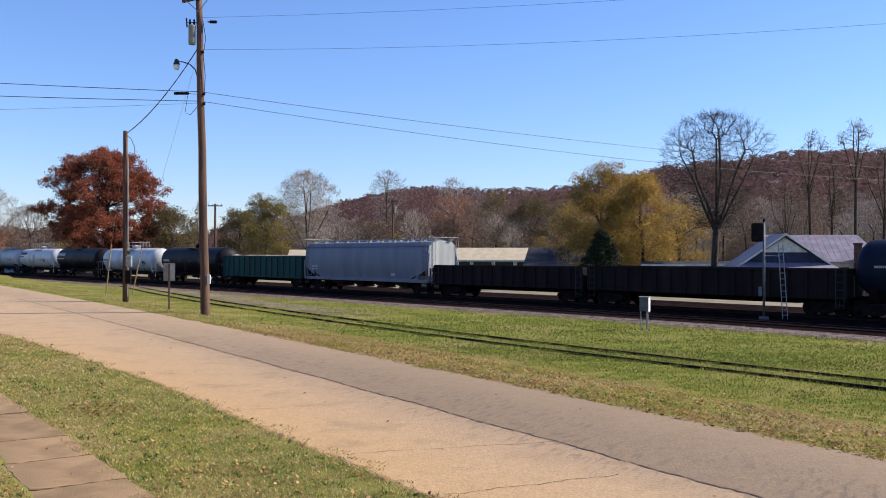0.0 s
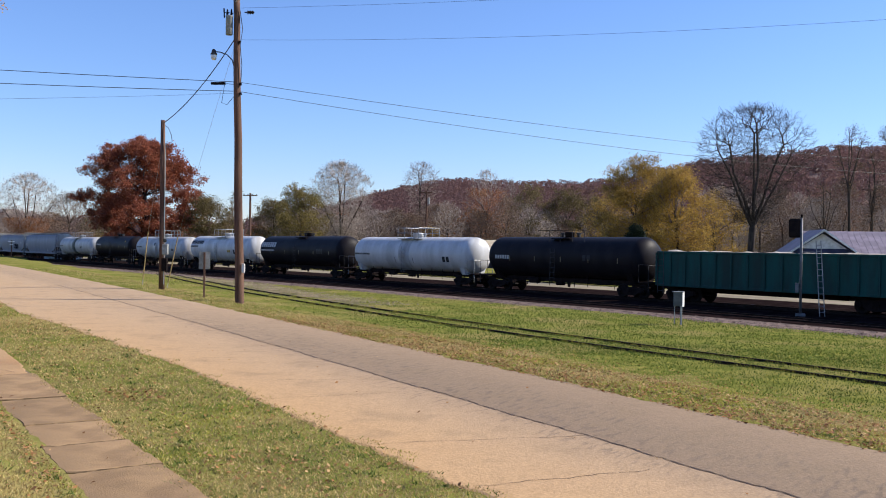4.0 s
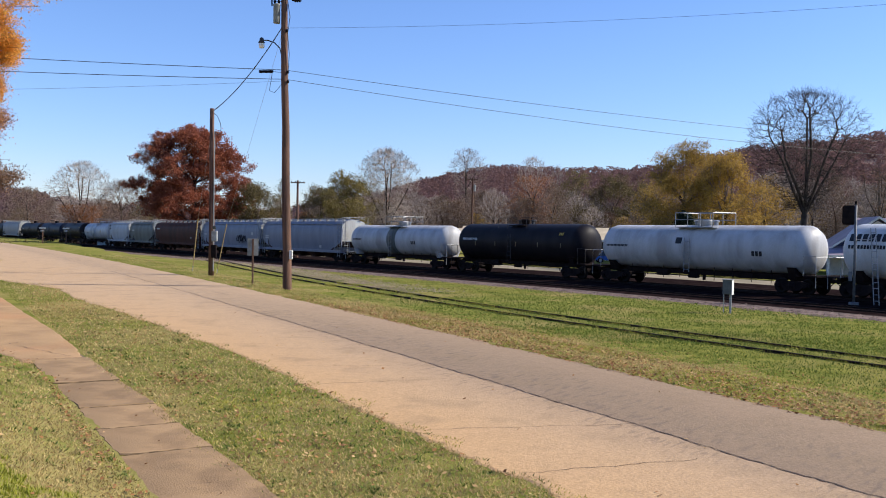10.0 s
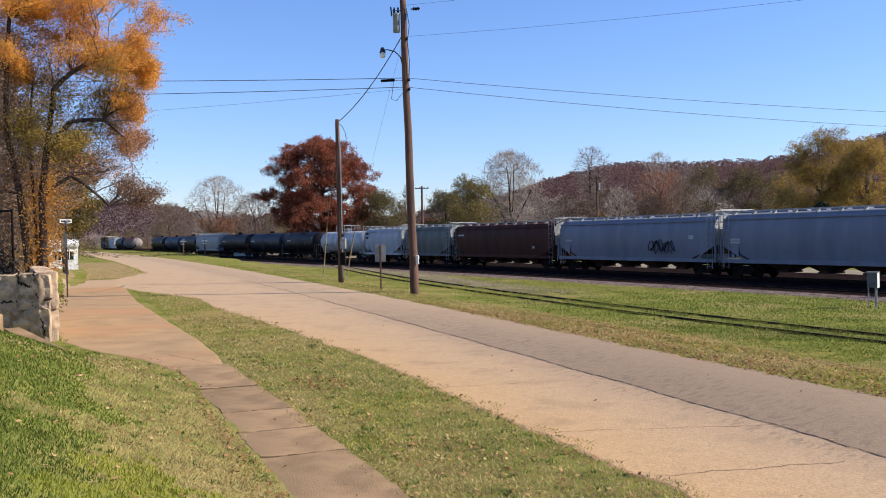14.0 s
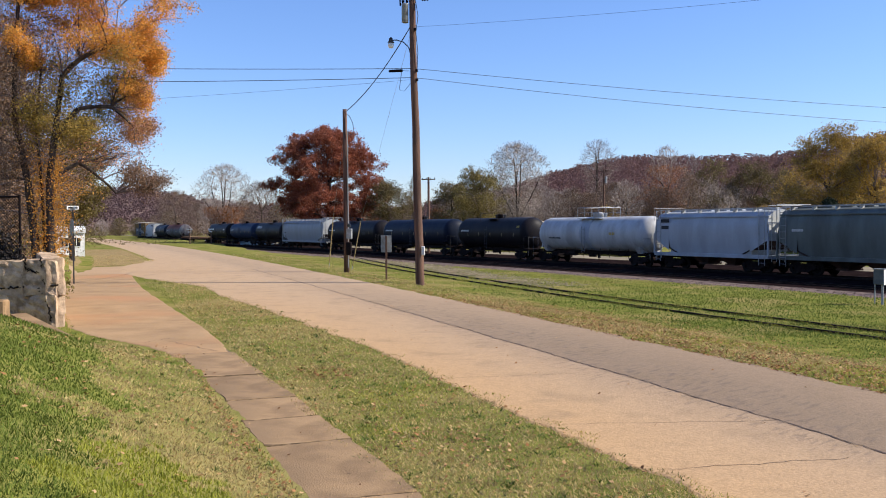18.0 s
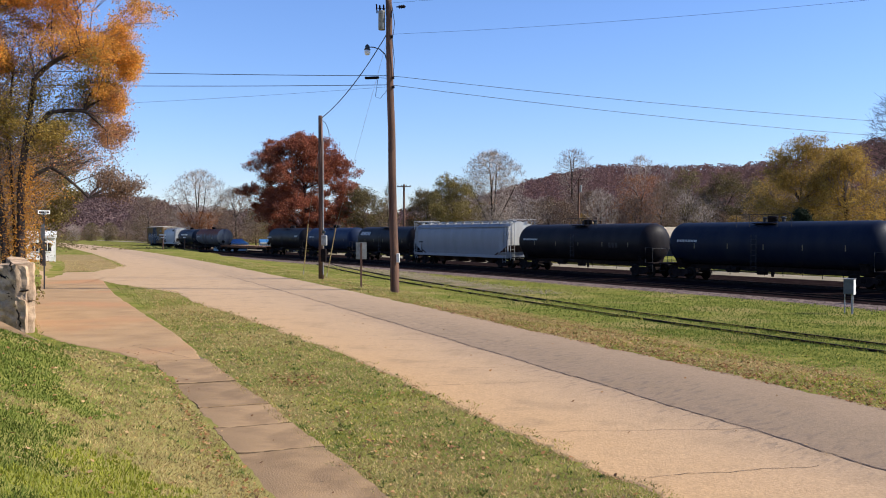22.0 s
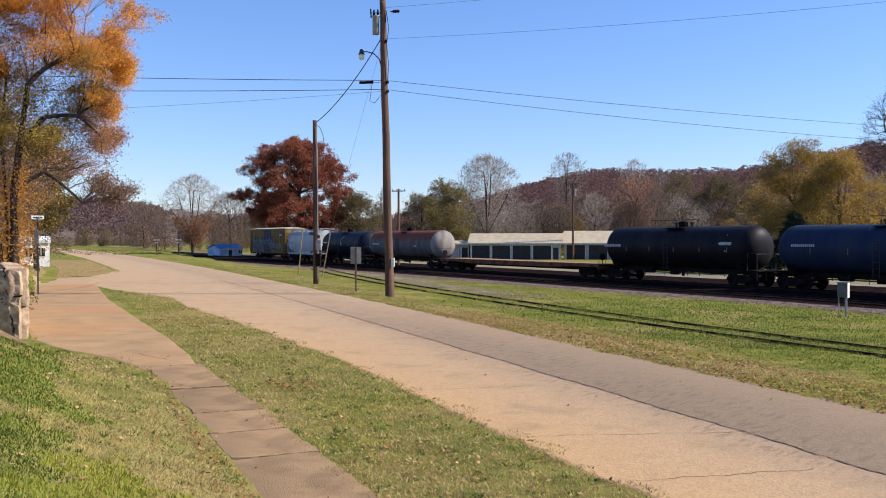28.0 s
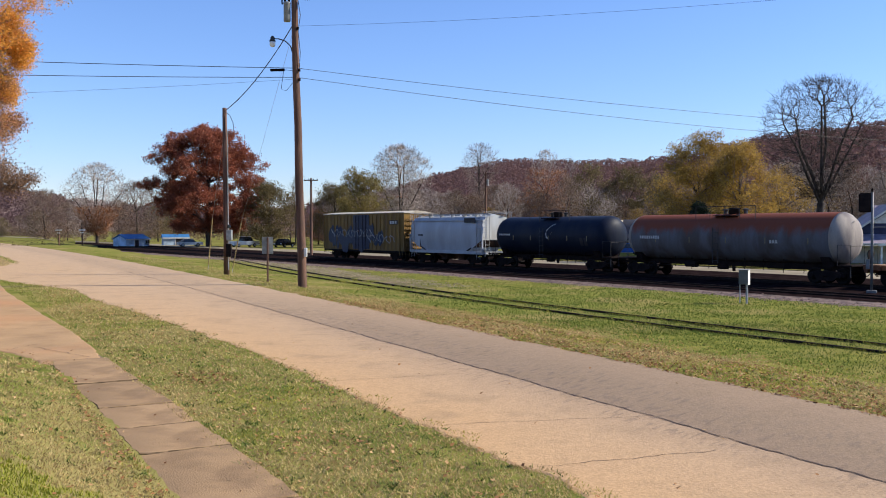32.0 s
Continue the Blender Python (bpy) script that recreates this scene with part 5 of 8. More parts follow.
def signal_mast():
    p = polar(19.18, 52.0, -0.6)
    t = thing("signal_mast", Matrix.Translation(p) @ pose(0, 0, 0, 0, 0, -19), "silver railway signal mast with a black signal head", "railway signal")
    part("mast", Shape().tube([(0, 0, -0.1), (0, 0, 5.2)], 0.07, 10), MASTGREY, t, smooth=True)
    part("base", Shape().box(-0.25, 0.25, -0.25, 0.25, -0.1, 0.16, 0.03), MASTGREY, t)
    hd = part("signal_head", Shape().box(-0.64, -0.02, -0.08, 0.04, 4.15, 5.15, 0.08), BLACKIRON, t, "black backboard with hooded lamps")
    for z in (4.38, 4.65, 4.92):
        part("hood", Shape().lathe([(0.04, 0.11), (0.3, 0.11)], 10, "y", Matrix.Translation((-0.33, 0, z))), BLACKIRON, hd)
    part("finial", Shape().lathe([(5.2, 0.09), (5.25, 0.05), (5.35, 0.06), (5.4, 0.01)], 8, "z"), BLACKIRON, t)
    lad = part("ladder", Shape().tube([(0.72, 0.2, 4.0), (0.95, 0.2, 0.0)], 0.028, 6).tube([(0.95, 0.2, 4.0), (1.2, 0.2, 0.0)], 0.028, 6), STEEL, t)
    for k in range(12):
        z = 0.25 + k * 0.32
        part("rung", Shape().tube([(0.95 - 0.0575 * z, 0.2, z), (1.2 - 0.0625 * z, 0.2, z)], 0.018, 5), STEEL, lad)
    part("bracket", Shape().tube([(0, 0, 3.4), (0.76, 0.2, 3.4)], 0.02, 5), STEEL, t)
    part("case", Shape().box(-0.28, -0.1, -0.12, 0.12, 1.25, 1.75, 0.02), MASTGREY, t)


signal_mast()


def line_pole(az, r, top, label, arms=1):
    p = polar(az, r, -0.65)
    t = thing("line_pole", Matrix.Translation(p), label, "utility pole", "far poles")
    part("pole_shaft", Shape().tube([(0, 0, -0.3), (0, 0, top)], [0.19, 0.13], 8), POLE, t)
    for k in range(arms):
        part("crossarm", Shape().box(-0.9, 0.9, -0.06, 0.06, top - 0.35 - 0.8 * k, top - 0.23 - 0.8 * k), POLE, t)
        for e in (-0.8, -0.3, 0.3, 0.8):
            part("insulator", shared("pin", lambda: Shape().lathe([(0, 0.03), (0.06, 0.06), (0.16, 0.03)], 6, "z"), BLACKIRON), None, t, at=pose(e, 0, top - 0.23 - 0.8 * k))
    if arms == 1 and top > 11:
        part("transformer", Shape().lathe([(top - 2.2, 0.17), (top - 1.2, 0.18), (top - 1.1, 0.08)], 10, "z", Matrix.Translation((0.34, -0.1, 0))), SIGNB, t)


line_pole(-13.95, 118, 9.8, "far dark pole with a short crossarm")
line_pole(-3.15, 150, 12.5, "far thin pole with a pale transformer")


def stone_wall():
    root = thing("stone_wall", pose(0, 0, 0), "rough mortared stone retaining wall with a cracked face", "stone wall", kind="structure")
    c = Vector(spot(18.9, 7.38))
    zt = 1.95
    r = random.Random(9)
    left = Vector((-0.97, -0.1)).normalized()
    back = Vector((-0.62, 0.785))
    core = Shape()
    for d, n, t in ((left, 7.0, 0.5), (back, 11.0, 0.5)):
        s = d.cross(Vector((0, 0, 1))) if False else Vector((-d.y, d.x))
        if d is left:
            s = -s
        q = [c + d * 0.08 + s * 0.0, c + d * n, c + d * n + s * -t, c + d * 0.08 + s * -t]
        if d is left:
            q = [c + d * 0.1 + back * 0.1, c + d * n + back * 0.1, c + d * n + back * 0.5, c + d * 0.1 + back * 0.5]
        else:
            q = [c + d * 0.1 + left * 0.1, c + d * n + left * 0.1, c + d * n + left * 0.5, c + d * 0.1 + left * 0.5]
        core.add([(p.x, p.y, -0.2) for p in q] + [(p.x, p.y, zt - 0.06 + (0.0 if d is left else 0.05)) for p in q], [(0, 1, 2, 3), (4, 5, 6, 7), (0, 1, 5, 4), (1, 2, 6, 5), (2, 3, 7, 6), (3, 0, 4, 7)])
    part("mortar_core", core, STONE, root)
    for d, o, n in ((left, back, 7.0), (back, left, 11.0)):
        z = -0.1
        for row, hgt in enumerate((1.02, 1.0)):
            s = (0.0, -0.02)[row]
            while s < n:
                w = r.uniform(0.9, 2.1)
                hh = hgt + (r.uniform(0.0, 0.07) if row == 1 else r.uniform(-0.01, 0.05))
                bm = bmesh.new()
                bmesh.ops.create_cube(bm, size=1.0)
                bmesh.ops.subdivide_edges(bm, edges=bm.edges[:], cuts=9, use_grid_fill=True)
                for v in bm.verts:
                    q = v.co.copy()
                    for i in range(3):
                        q[i] = math.copysign(0.5 * (1 - (1 - min(1.0, abs(q[i]) * 2)) ** 1.15), q[i])
                    rim = sum(abs(abs(x) - 0.5) < 0.02 for x in v.co) - 1
                    v.co = Vector((q.x * w * (1 - 0.012 * rim), q.y * 0.5 * (1 - 0.03 * rim), q.z * hh * (1 - 0.012 * rim)))
                    c3 = v.co * 2.2 + Vector((s * 3, row * 7, 0))
                    v.co += Vector((noise.noise(c3), noise.noise(c3 + Vector((9, 0, 0))), noise.noise(c3 + Vector((0, 9, 0))))) * 0.06 + Vector((0, noise.noise(c3 * 2.6) * 0.06 + noise.noise(c3 * 7) * 0.03, 0))
                me = bpy.data.meshes.new("stone")
                bm.to_mesh(me)
                bm.free()
                me.materials.append(STONE)
                p = c + d * (s + w / 2) + o * (0.2 + r.uniform(-0.02, 0.02))
                ob = new("stone", me)
                ob.parent = root
                ob.matrix_basis = pose(p.x, p.y, z + hh / 2, 0, r.uniform(-2, 2), math.degrees(math.atan2(d.y, d.x)))
                s += w - 0.02
            z += hgt - 0.01
    for line in (((0.6, 1.97), (0.54, 1.58), (0.49, 1.19)), ((1.9, 1.1), (1.68, 1.14), (1.05, 1.15), (0.65, 1.1), (0.0, 1.25)), ((0.65, 1.1), (0.45, 0.87), (0.38, 0.55), (0.29, 0.12)), ((1.08, 1.97), (1.05, 1.66), (0.73, 1.58), (0.56, 1.6)), ((2.9, 1.95), (2.75, 1.3), (3.0, 0.9), (2.8, 0.4))):
        pts = []
        for (s0, z0), (s1, z1) in zip(line[:-1], line[1:]):
            for q in range(7):
                t = q / 7
                p = c + left * (s0 + (s1 - s0) * t + 0.035 * math.sin(q * 2.1 + s0 * 9)) + back * (-0.085)
                pts.append((p.x, p.y, z0 + (z1 - z0) * t + 0.03 * math.sin(q * 2.9 + z0 * 7)))
        part("mortar_crack", Shape().tube(pts, [0.01 + 0.022 * abs(math.sin(q * 1.3)) for q in range(len(pts))], 5), TIE, root)
    return root


stone_wall()


def chain_fence():
    """The wire fence on top of the yard wall, with dead vines along its foot."""
    c = Vector(spot(18.9, 7.25))
    left, back = Vector((-0.97, -0.1)).normalized(), Vector((-0.62, 0.785))
    t = thing("chain_link_fence", pose(0, 0, 0), "dark chain-link fence with dead vines on the stone wall", "fence")
    p0, p1 = c + left * 1.35 + back * 0.3, c + left * 6.8 + back * 0.3
    z0, z1 = 1.9, 3.72
    for k in range(3):
        p = p0.lerp(p1, k / 2)
        part("post", Shape().tube([(p.x, p.y, z0 - 0.1), (p.x, p.y, z1 + 0.05)], 0.035, 8), BLACKIRON, t)
    part("rail", Shape().tube([(p0.x, p0.y, z1), (p1.x, p1.y, z1)], 0.03, 8), BLACKIRON, t)
    d, n = p1 - p0, 62
    for k in range(-20, n):
        for e in (-1, 1):
            a, b = (k / n, (k + 20) / n) if e > 0 else ((k + 20) / n, k / n)
            za, zb = z0, z1
            if a < 0:
                za, a = z0 + (z1 - z0) * (0 - a) / (b - a), 0
            if b < 0:
                zb, b = z0 + (z1 - z0) * (a - 0) / (a - b), 0
            if a > 1:
                za, a = z0 + (z1 - z0) * (a - 1) / (a - b), 1
            if b > 1:
                zb, b = z0 + (z1 - z0) * (1 - a) / (b - a), 1
            p, q = p0 + d * a, p0 + d * b
            part("wire", Shape().tube([(p.x, p.y, za), (q.x, q.y, zb)], 0.007, 3), BLACKIRON, t)
    g = np.random.default_rng(5)
    m = 5200
    u = g.uniform(0, 1, m)
    h = g.exponential(0.28, m) * (1 + 0.8 * np.sin(u * 9) ** 2)
    v = np.stack([p0.x + d.x * u + g.normal(0, 0.12, m), p0.y + d.y * u + g.normal(0, 0.12, m), z0 + np.minimum(h, 1.5)], 1)
    part("vine", leaves("vine", v, m, 0.02, 0.055, VINELEAF, 8), None, t, "dead dark vines")


def front_steps():
    """The sloped cheek and a pale block beside the yard wall."""
    p, q = polar(-34.2, 22.3, 0), polar(-37.9, 26.5, 0)
    t = thing("step_cheek", pose(0, 0, 0), "weathered concrete cheek sloping down the bank", "kerb", kind="structure")
    d = (q - p)
    side = Vector((-d.y, d.x, 0)).normalized() * 0.2
    zp, zq = land(p.x, p.y) + 0.06, land(q.x, q.y) + 0.35
    pts = [p + side, p - side, q - side, q + side]
    v = [(a.x, a.y, z - 0.5) for a, z in zip(pts, (zp, zp, zq, zq))] + [(a.x, a.y, z) for a, z in zip(pts, (zp, zp, zq, zq))]
    part("cheek", Shape().add(v, [(0, 1, 2, 3), (4, 5, 6, 7), (0, 1, 5, 4), (1, 2, 6, 5), (2, 3, 7, 6), (3, 0, 4, 7)]), WALKWAY, t)
    p = polar(-38.9, 26.6, 0)
    tagged(part("concrete_block", Shape().box(-0.22, 0.22, -0.22, 0.22, -0.3, 0.5, 0.04), WALKWAY, None, at=pose(p.x, p.y, land(p.x, p.y), 0, 0, 20)), "pale concrete block at the yard steps", "concrete block")


front_steps()


# ---- houses, sheds and vehicles beyond the tracks ----
def gable_house(name, m, w, d, eave, ridge, wall, roof, label, doors=(), windows=(), over=0.4, porch=0.0, category="house", posts=0):
    """A house whose ridge runs along x; its front is on -y."""
    t = thing(name, m, label, category, "houses beyond the tracks")
    part("wall", Shape().prism([(0, -0.6), (d, -0.6), (d, eave), (d / 2, ridge - 0.12), (0, eave)], 0, w), wall, t)
    k = (ridge - eave) / (d / 2)
    for e in (0, 1):
        y0, y1 = (-over, d / 2) if e == 0 else (d / 2, d + over)
        z0, z1 = (eave - over * k, ridge) if e == 0 else (ridge, eave - over * k)
        part("roof", Shape().add([(-over, y0, z0), (w + over, y0, z0), (w + over, y1, z1), (-over, y1, z1), (-over, y0, z0 + 0.14), (w + over, y0, z0 + 0.14), (w + over, y1, z1 + 0.14), (-over, y1, z1 + 0.14)],
                                 [(0, 1, 2, 3), (4, 5, 6, 7), (0, 1, 5, 4), (1, 2, 6, 5), (2, 3, 7, 6), (3, 0, 4, 7)]), roof, t)
    part("fascia", Shape().box(-over, w + over, -over - 0.05, -over, eave - over * k - 0.1, eave - over * k + 0.14), WHITEW, t)
    for x, ww, h in doors:
        dr = part("door", Shape().box(x, x + ww, -0.05, 0.02, -0.5, h), DOORB, t)
        for j in (x - 0.12, x + ww):
            part("door_jamb", Shape().box(j, j + 0.12, -0.08, 0.02, -0.5, h + 0.12), WHITEW, dr)
    for x, z, ww, h in windows:
        wd = part("window", Shape().box(x, x + ww, -0.04, 0.02, z, z + h), GLASS, t)
        part("window_sill", Shape().box(x - 0.08, x + ww + 0.08, -0.06, 0.0, z - 0.08, z), WHITEW, wd)
        part("window_head", Shape().box(x - 0.08, x + ww + 0.08, -0.06, 0.0, z + h, z + h + 0.08), WHITEW, wd)
        part("mullion", Shape().box(x + ww / 2 - 0.03, x + ww / 2 + 0.03, -0.06, 0.0, z, z + h), WHITEW, wd)
    if porch:
        part("porch_roof", Shape().add([(-0.3, -porch, eave - 0.55), (w + 0.3, -porch, eave - 0.55), (w + 0.3, 0, eave + 0.1), (-0.3, 0, eave + 0.1), (-0.3, -porch, eave - 0.4), (w + 0.3, -porch, eave - 0.4), (w + 0.3, 0, eave + 0.22), (-0.3, 0, eave + 0.22)],
                                       [(0, 1, 2, 3), (4, 5, 6, 7), (0, 1, 5, 4), (1, 2, 6, 5), (2, 3, 7, 6), (3, 0, 4, 7)]), roof, t)
        for j in range(posts):
            x = 0.1 + (w - 0.2) * j / max(1, posts - 1)
            part("porch_post", Shape().box(x - 0.07, x + 0.07, -porch + 0.1, -porch + 0.24, -0.6, eave - 0.5), WHITEW, t)
    return t


def facing(az, r, turn=0.0, z=-0.6):
    """A pose whose +x runs to the right across the line of sight."""
    p = polar(az, r, z)
    return Matrix.Translation(p) @ pose(0, 0, 0, 0, 0, -az + turn)


gable_house("storage_shed", facing(-9.5, 150, -6), 14.6, 7.0, 2.7, 4.1, CREAM, ROOFW, "long pale shed with four dark bay doors", [(0.3 + 3.3 * k, 2.9, 2.2) for k in range(4)] + [(13.4, 0.9, 1.9)], category="shed")
gable_house("storage_shed", facing(-11.3, 152, -6), 4.6, 6.0, 2.5, 2.9, CREAM, ROOFW, "small pale outbuilding with one dark doorway", [(3.4, 1.0, 1.9)], category="shed")
gable_house("storage_shed", facing(-3.7, 151, -5), 25.5, 8.0, 2.7, 4.5, CREAM, ROOFW, "long cream garage row with dark bay doors", [(0.4 + 3.55 * k, 3.0, 2.3) for k in range(7)], category="shed")
gable_house("bungalow", facing(5.2, 128, -10), 9.2, 8.0, 2.3, 4.4, CREAM, ROOFD, "small house with a dark roof and white porch posts", [(3.2, 1.0, 1.8)], [(5.2, 0.7, 1.2, 1.0), (1.0, 0.7, 1.2, 1.0)], 0.5, 2.2, posts=5)
gable_house("bungalow", facing(10.6, 122, 80), 5.0, 4.2, 2.4, 4.2, CREAM, ROOFD, "small pale gabled shed behind the dark evergreen", [], [(1.6, 0.6, 1.0, 0.9)], 0.3)
gable_house("garden_shed", facing(12.3, 112, 0), 4.2, 3.0, 2.3, 2.6, REDW, ROOFD, "dark red board shed", [(1.4, 1.0, 1.7)], category="shed")
gable_house("mobile_home", facing(14.4, 112, 4), 11.0, 4.0, 2.3, 2.6, mat("siding_grey", (0.13, 0.125, 0.12), 0.8, (0.09, 0.085, 0.08), 2, 20, 0.1), ROOFD, "long grey mobile home with a dark low roof", [(4.6, 0.9, 1.9)], [(1.5, 0.9, 1.3, 0.9), (7.6, 0.9, 1.3, 0.9)], 0.1)


def mauve_house():
    """A house with a wide front gable and a long mauve metal roof."""
    t = thing("ranch_house", facing(20.2, 97, 12), "low house with a mauve metal roof and wide white front gable", "house", "houses beyond the tracks")
    navy = mat("gable_navy", (0.03, 0.035, 0.075), 0.8, None, 2, 20, 0.1)
    part("wall", Shape().box(0.3, 9.6, 2.0, 10, -0.6, 2.85), WHITEW, t)
    part("roof", Shape().add([(-0.5, 1.2, 2.7), (10.4, 1.2, 2.7), (8.7, 6, 5.45), (-0.5, 6, 5.45), (-0.5, 10.8, 2.7), (10.4, 10.8, 2.7), (-0.5, 1.2, 2.84), (10.4, 1.2, 2.84), (8.7, 6, 5.6), (-0.5, 6, 5.6), (-0.5, 10.8, 2.84), (10.4, 10.8, 2.84)],
                             [(0, 1, 2, 3), (3, 2, 5, 4), (6, 7, 8, 9), (9, 8, 11, 10), (0, 1, 7, 6), (4, 5, 11, 10), (0, 3, 9, 6), (3, 4, 10, 9), (1, 2, 8, 7), (2, 5, 11, 8), (1, 2, 5), (7, 8, 11)]), ROOFP, t)
    for k in range(16):
        x = -0.4 + k * 0.6
        part("roof_rib", shared("roof_rib", lambda: Shape().add([(-0.015, 1.2, 2.84), (0.015, 1.2, 2.84), (0.015, 6, 5.6), (-0.015, 6, 5.6), (-0.01, 1.2, 2.855), (0.01, 1.2, 2.855), (0.01, 6, 5.615), (-0.01, 6, 5.615)], [(0, 1, 2, 3), (4, 5, 6, 7), (0, 1, 5, 4), (1, 2, 6, 5), (2, 3, 7, 6), (3, 0, 4, 7)]), ROOFP), None, t, at=pose(x, 0, 0))
    part("front_gable", Shape().add([(-4.6, -1.0, 2.2), (4.6, -1.0, 2.2), (0, -1.0, 5.3), (-4.6, -0.7, 2.2), (4.6, -0.7, 2.2), (0, -0.7, 5.3)], [(0, 1, 2), (3, 4, 5), (0, 1, 4, 3), (1, 2, 5, 4), (2, 0, 3, 5)]), navy, t)
    part("gable_panel", Shape().add([(-2.2, -1.05, 3.75), (2.2, -1.05, 3.75), (0, -1.05, 5.2), (-2.2, -1.01, 3.75), (2.2, -1.01, 3.75), (0, -1.01, 5.2)], [(0, 1, 2), (3, 4, 5), (0, 1, 4, 3), (1, 2, 5, 4), (2, 0, 3, 5)]), WHITEW, t)
    for e in (-1, 1):
        part("gable_roof", Shape().add([(e * 5.1, -1.6, 1.9), (0, -1.6, 5.45), (0, 6, 5.45), (e * 5.1, 6, 1.9), (e * 5.1, -1.6, 2.05), (0, -1.6, 5.62), (0, 6, 5.62), (e * 5.1, 6, 2.05)], [(0, 1, 2, 3), (4, 5, 6, 7), (0, 1, 5, 4), (1, 2, 6, 5), (2, 3, 7, 6), (3, 0, 4, 7)]), ROOFP, t)
        part("bargeboard", Shape().add([(e * 5.1, -1.66, 1.85), (0, -1.66, 5.4), (0, -1.66, 5.62), (e * 5.1, -1.66, 2.05), (e * 5.1, -1.61, 1.85), (0, -1.61, 5.4), (0, -1.61, 5.62), (e * 5.1, -1.61, 2.05)], [(0, 1, 2, 3), (4, 5, 6, 7), (0, 1, 5, 4), (1, 2, 6, 5), (2, 3, 7, 6), (3, 0, 4, 7)]), WHITEW, t)
    part("porch_roof", Shape().add([(-5.0, -3.6, 1.75), (5.0, -3.6, 1.75), (4.2, -1.0, 2.6), (-4.2, -1.0, 2.6), (-5.0, -3.6, 1.9), (5.0, -3.6, 1.9), (4.2, -1.0, 2.75), (-4.2, -1.0, 2.75)], [(0, 1, 2, 3), (4, 5, 6, 7), (0, 1, 5, 4), (1, 2, 6, 5), (2, 3, 7, 6), (3, 0, 4, 7)]), ROOFP, t)
    part("porch_fascia", Shape().box(-5.05, 5.05, -3.7, -3.62, 1.66, 1.92), WHITEW, t)
    for x in (-4.7, -1.6, 1.6, 4.7):
        part("porch_post", Shape().box(x - 0.08, x + 0.08, -3.5, -3.34, -0.6, 1.75), WHITEW, t)
    part("front_wall", Shape().box(-4.4, 4.4, -0.9, -0.6, -0.6, 2.3), CREAM, t)
    part("chimney", Shape().box(7.15, 7.75, 0.9, 1.6, -0.6, 4.6, 0.03).box(7.08, 7.82, 0.83, 1.67, 4.5, 4.7, 0.02), mat("chimney_brown", (0.1, 0.045, 0.032), 0.9, (0.06, 0.03, 0.022), 3, 20, 0.3), t, "brown brick chimney")
    for x in (5.6, 8.2):
        w = part("window", Shape().box(x, x + 1.2, 1.94, 2.02, 1.0, 2.3), GLASS, t)
        for z in (0.9, 2.3):
            part("window_sill" if z < 2 else "window_head", Shape().box(x - 0.08, x + 1.28, 1.9, 1.99, z, z + 0.1), WHITEW, w)


mauve_house()
gable_house("blue_roof_house", facing(-24.8, 182, 40), 5.4, 3.6, 1.4, 2.2, BLUEW, ROOFB, "small pale blue house with a bright blue metal roof", [(2.0, 0.9, 1.5)], [(4.6, 0.5, 0.9, 0.8)], 0.2)
gable_house("blue_roof_house", facing(-22.7, 195, 5), 5.0, 4.0, 1.5, 2.1, BLUEW, ROOFB, "low white shed with a blue roof edge", [(2.4, 1.6, 1.5)], [], 0.2, category="shed")
gable_house("white_trailer", facing(-35.9, 95, 0, 0.2), 2.6, 4.0, 2.3, 2.7, WHITEW, WHITEW, "small white trailer among the trees", [], [(0.4, 0.9, 0.7, 0.8), (1.5, 0.9, 0.7, 0.8)], 0.1, category="trailer")


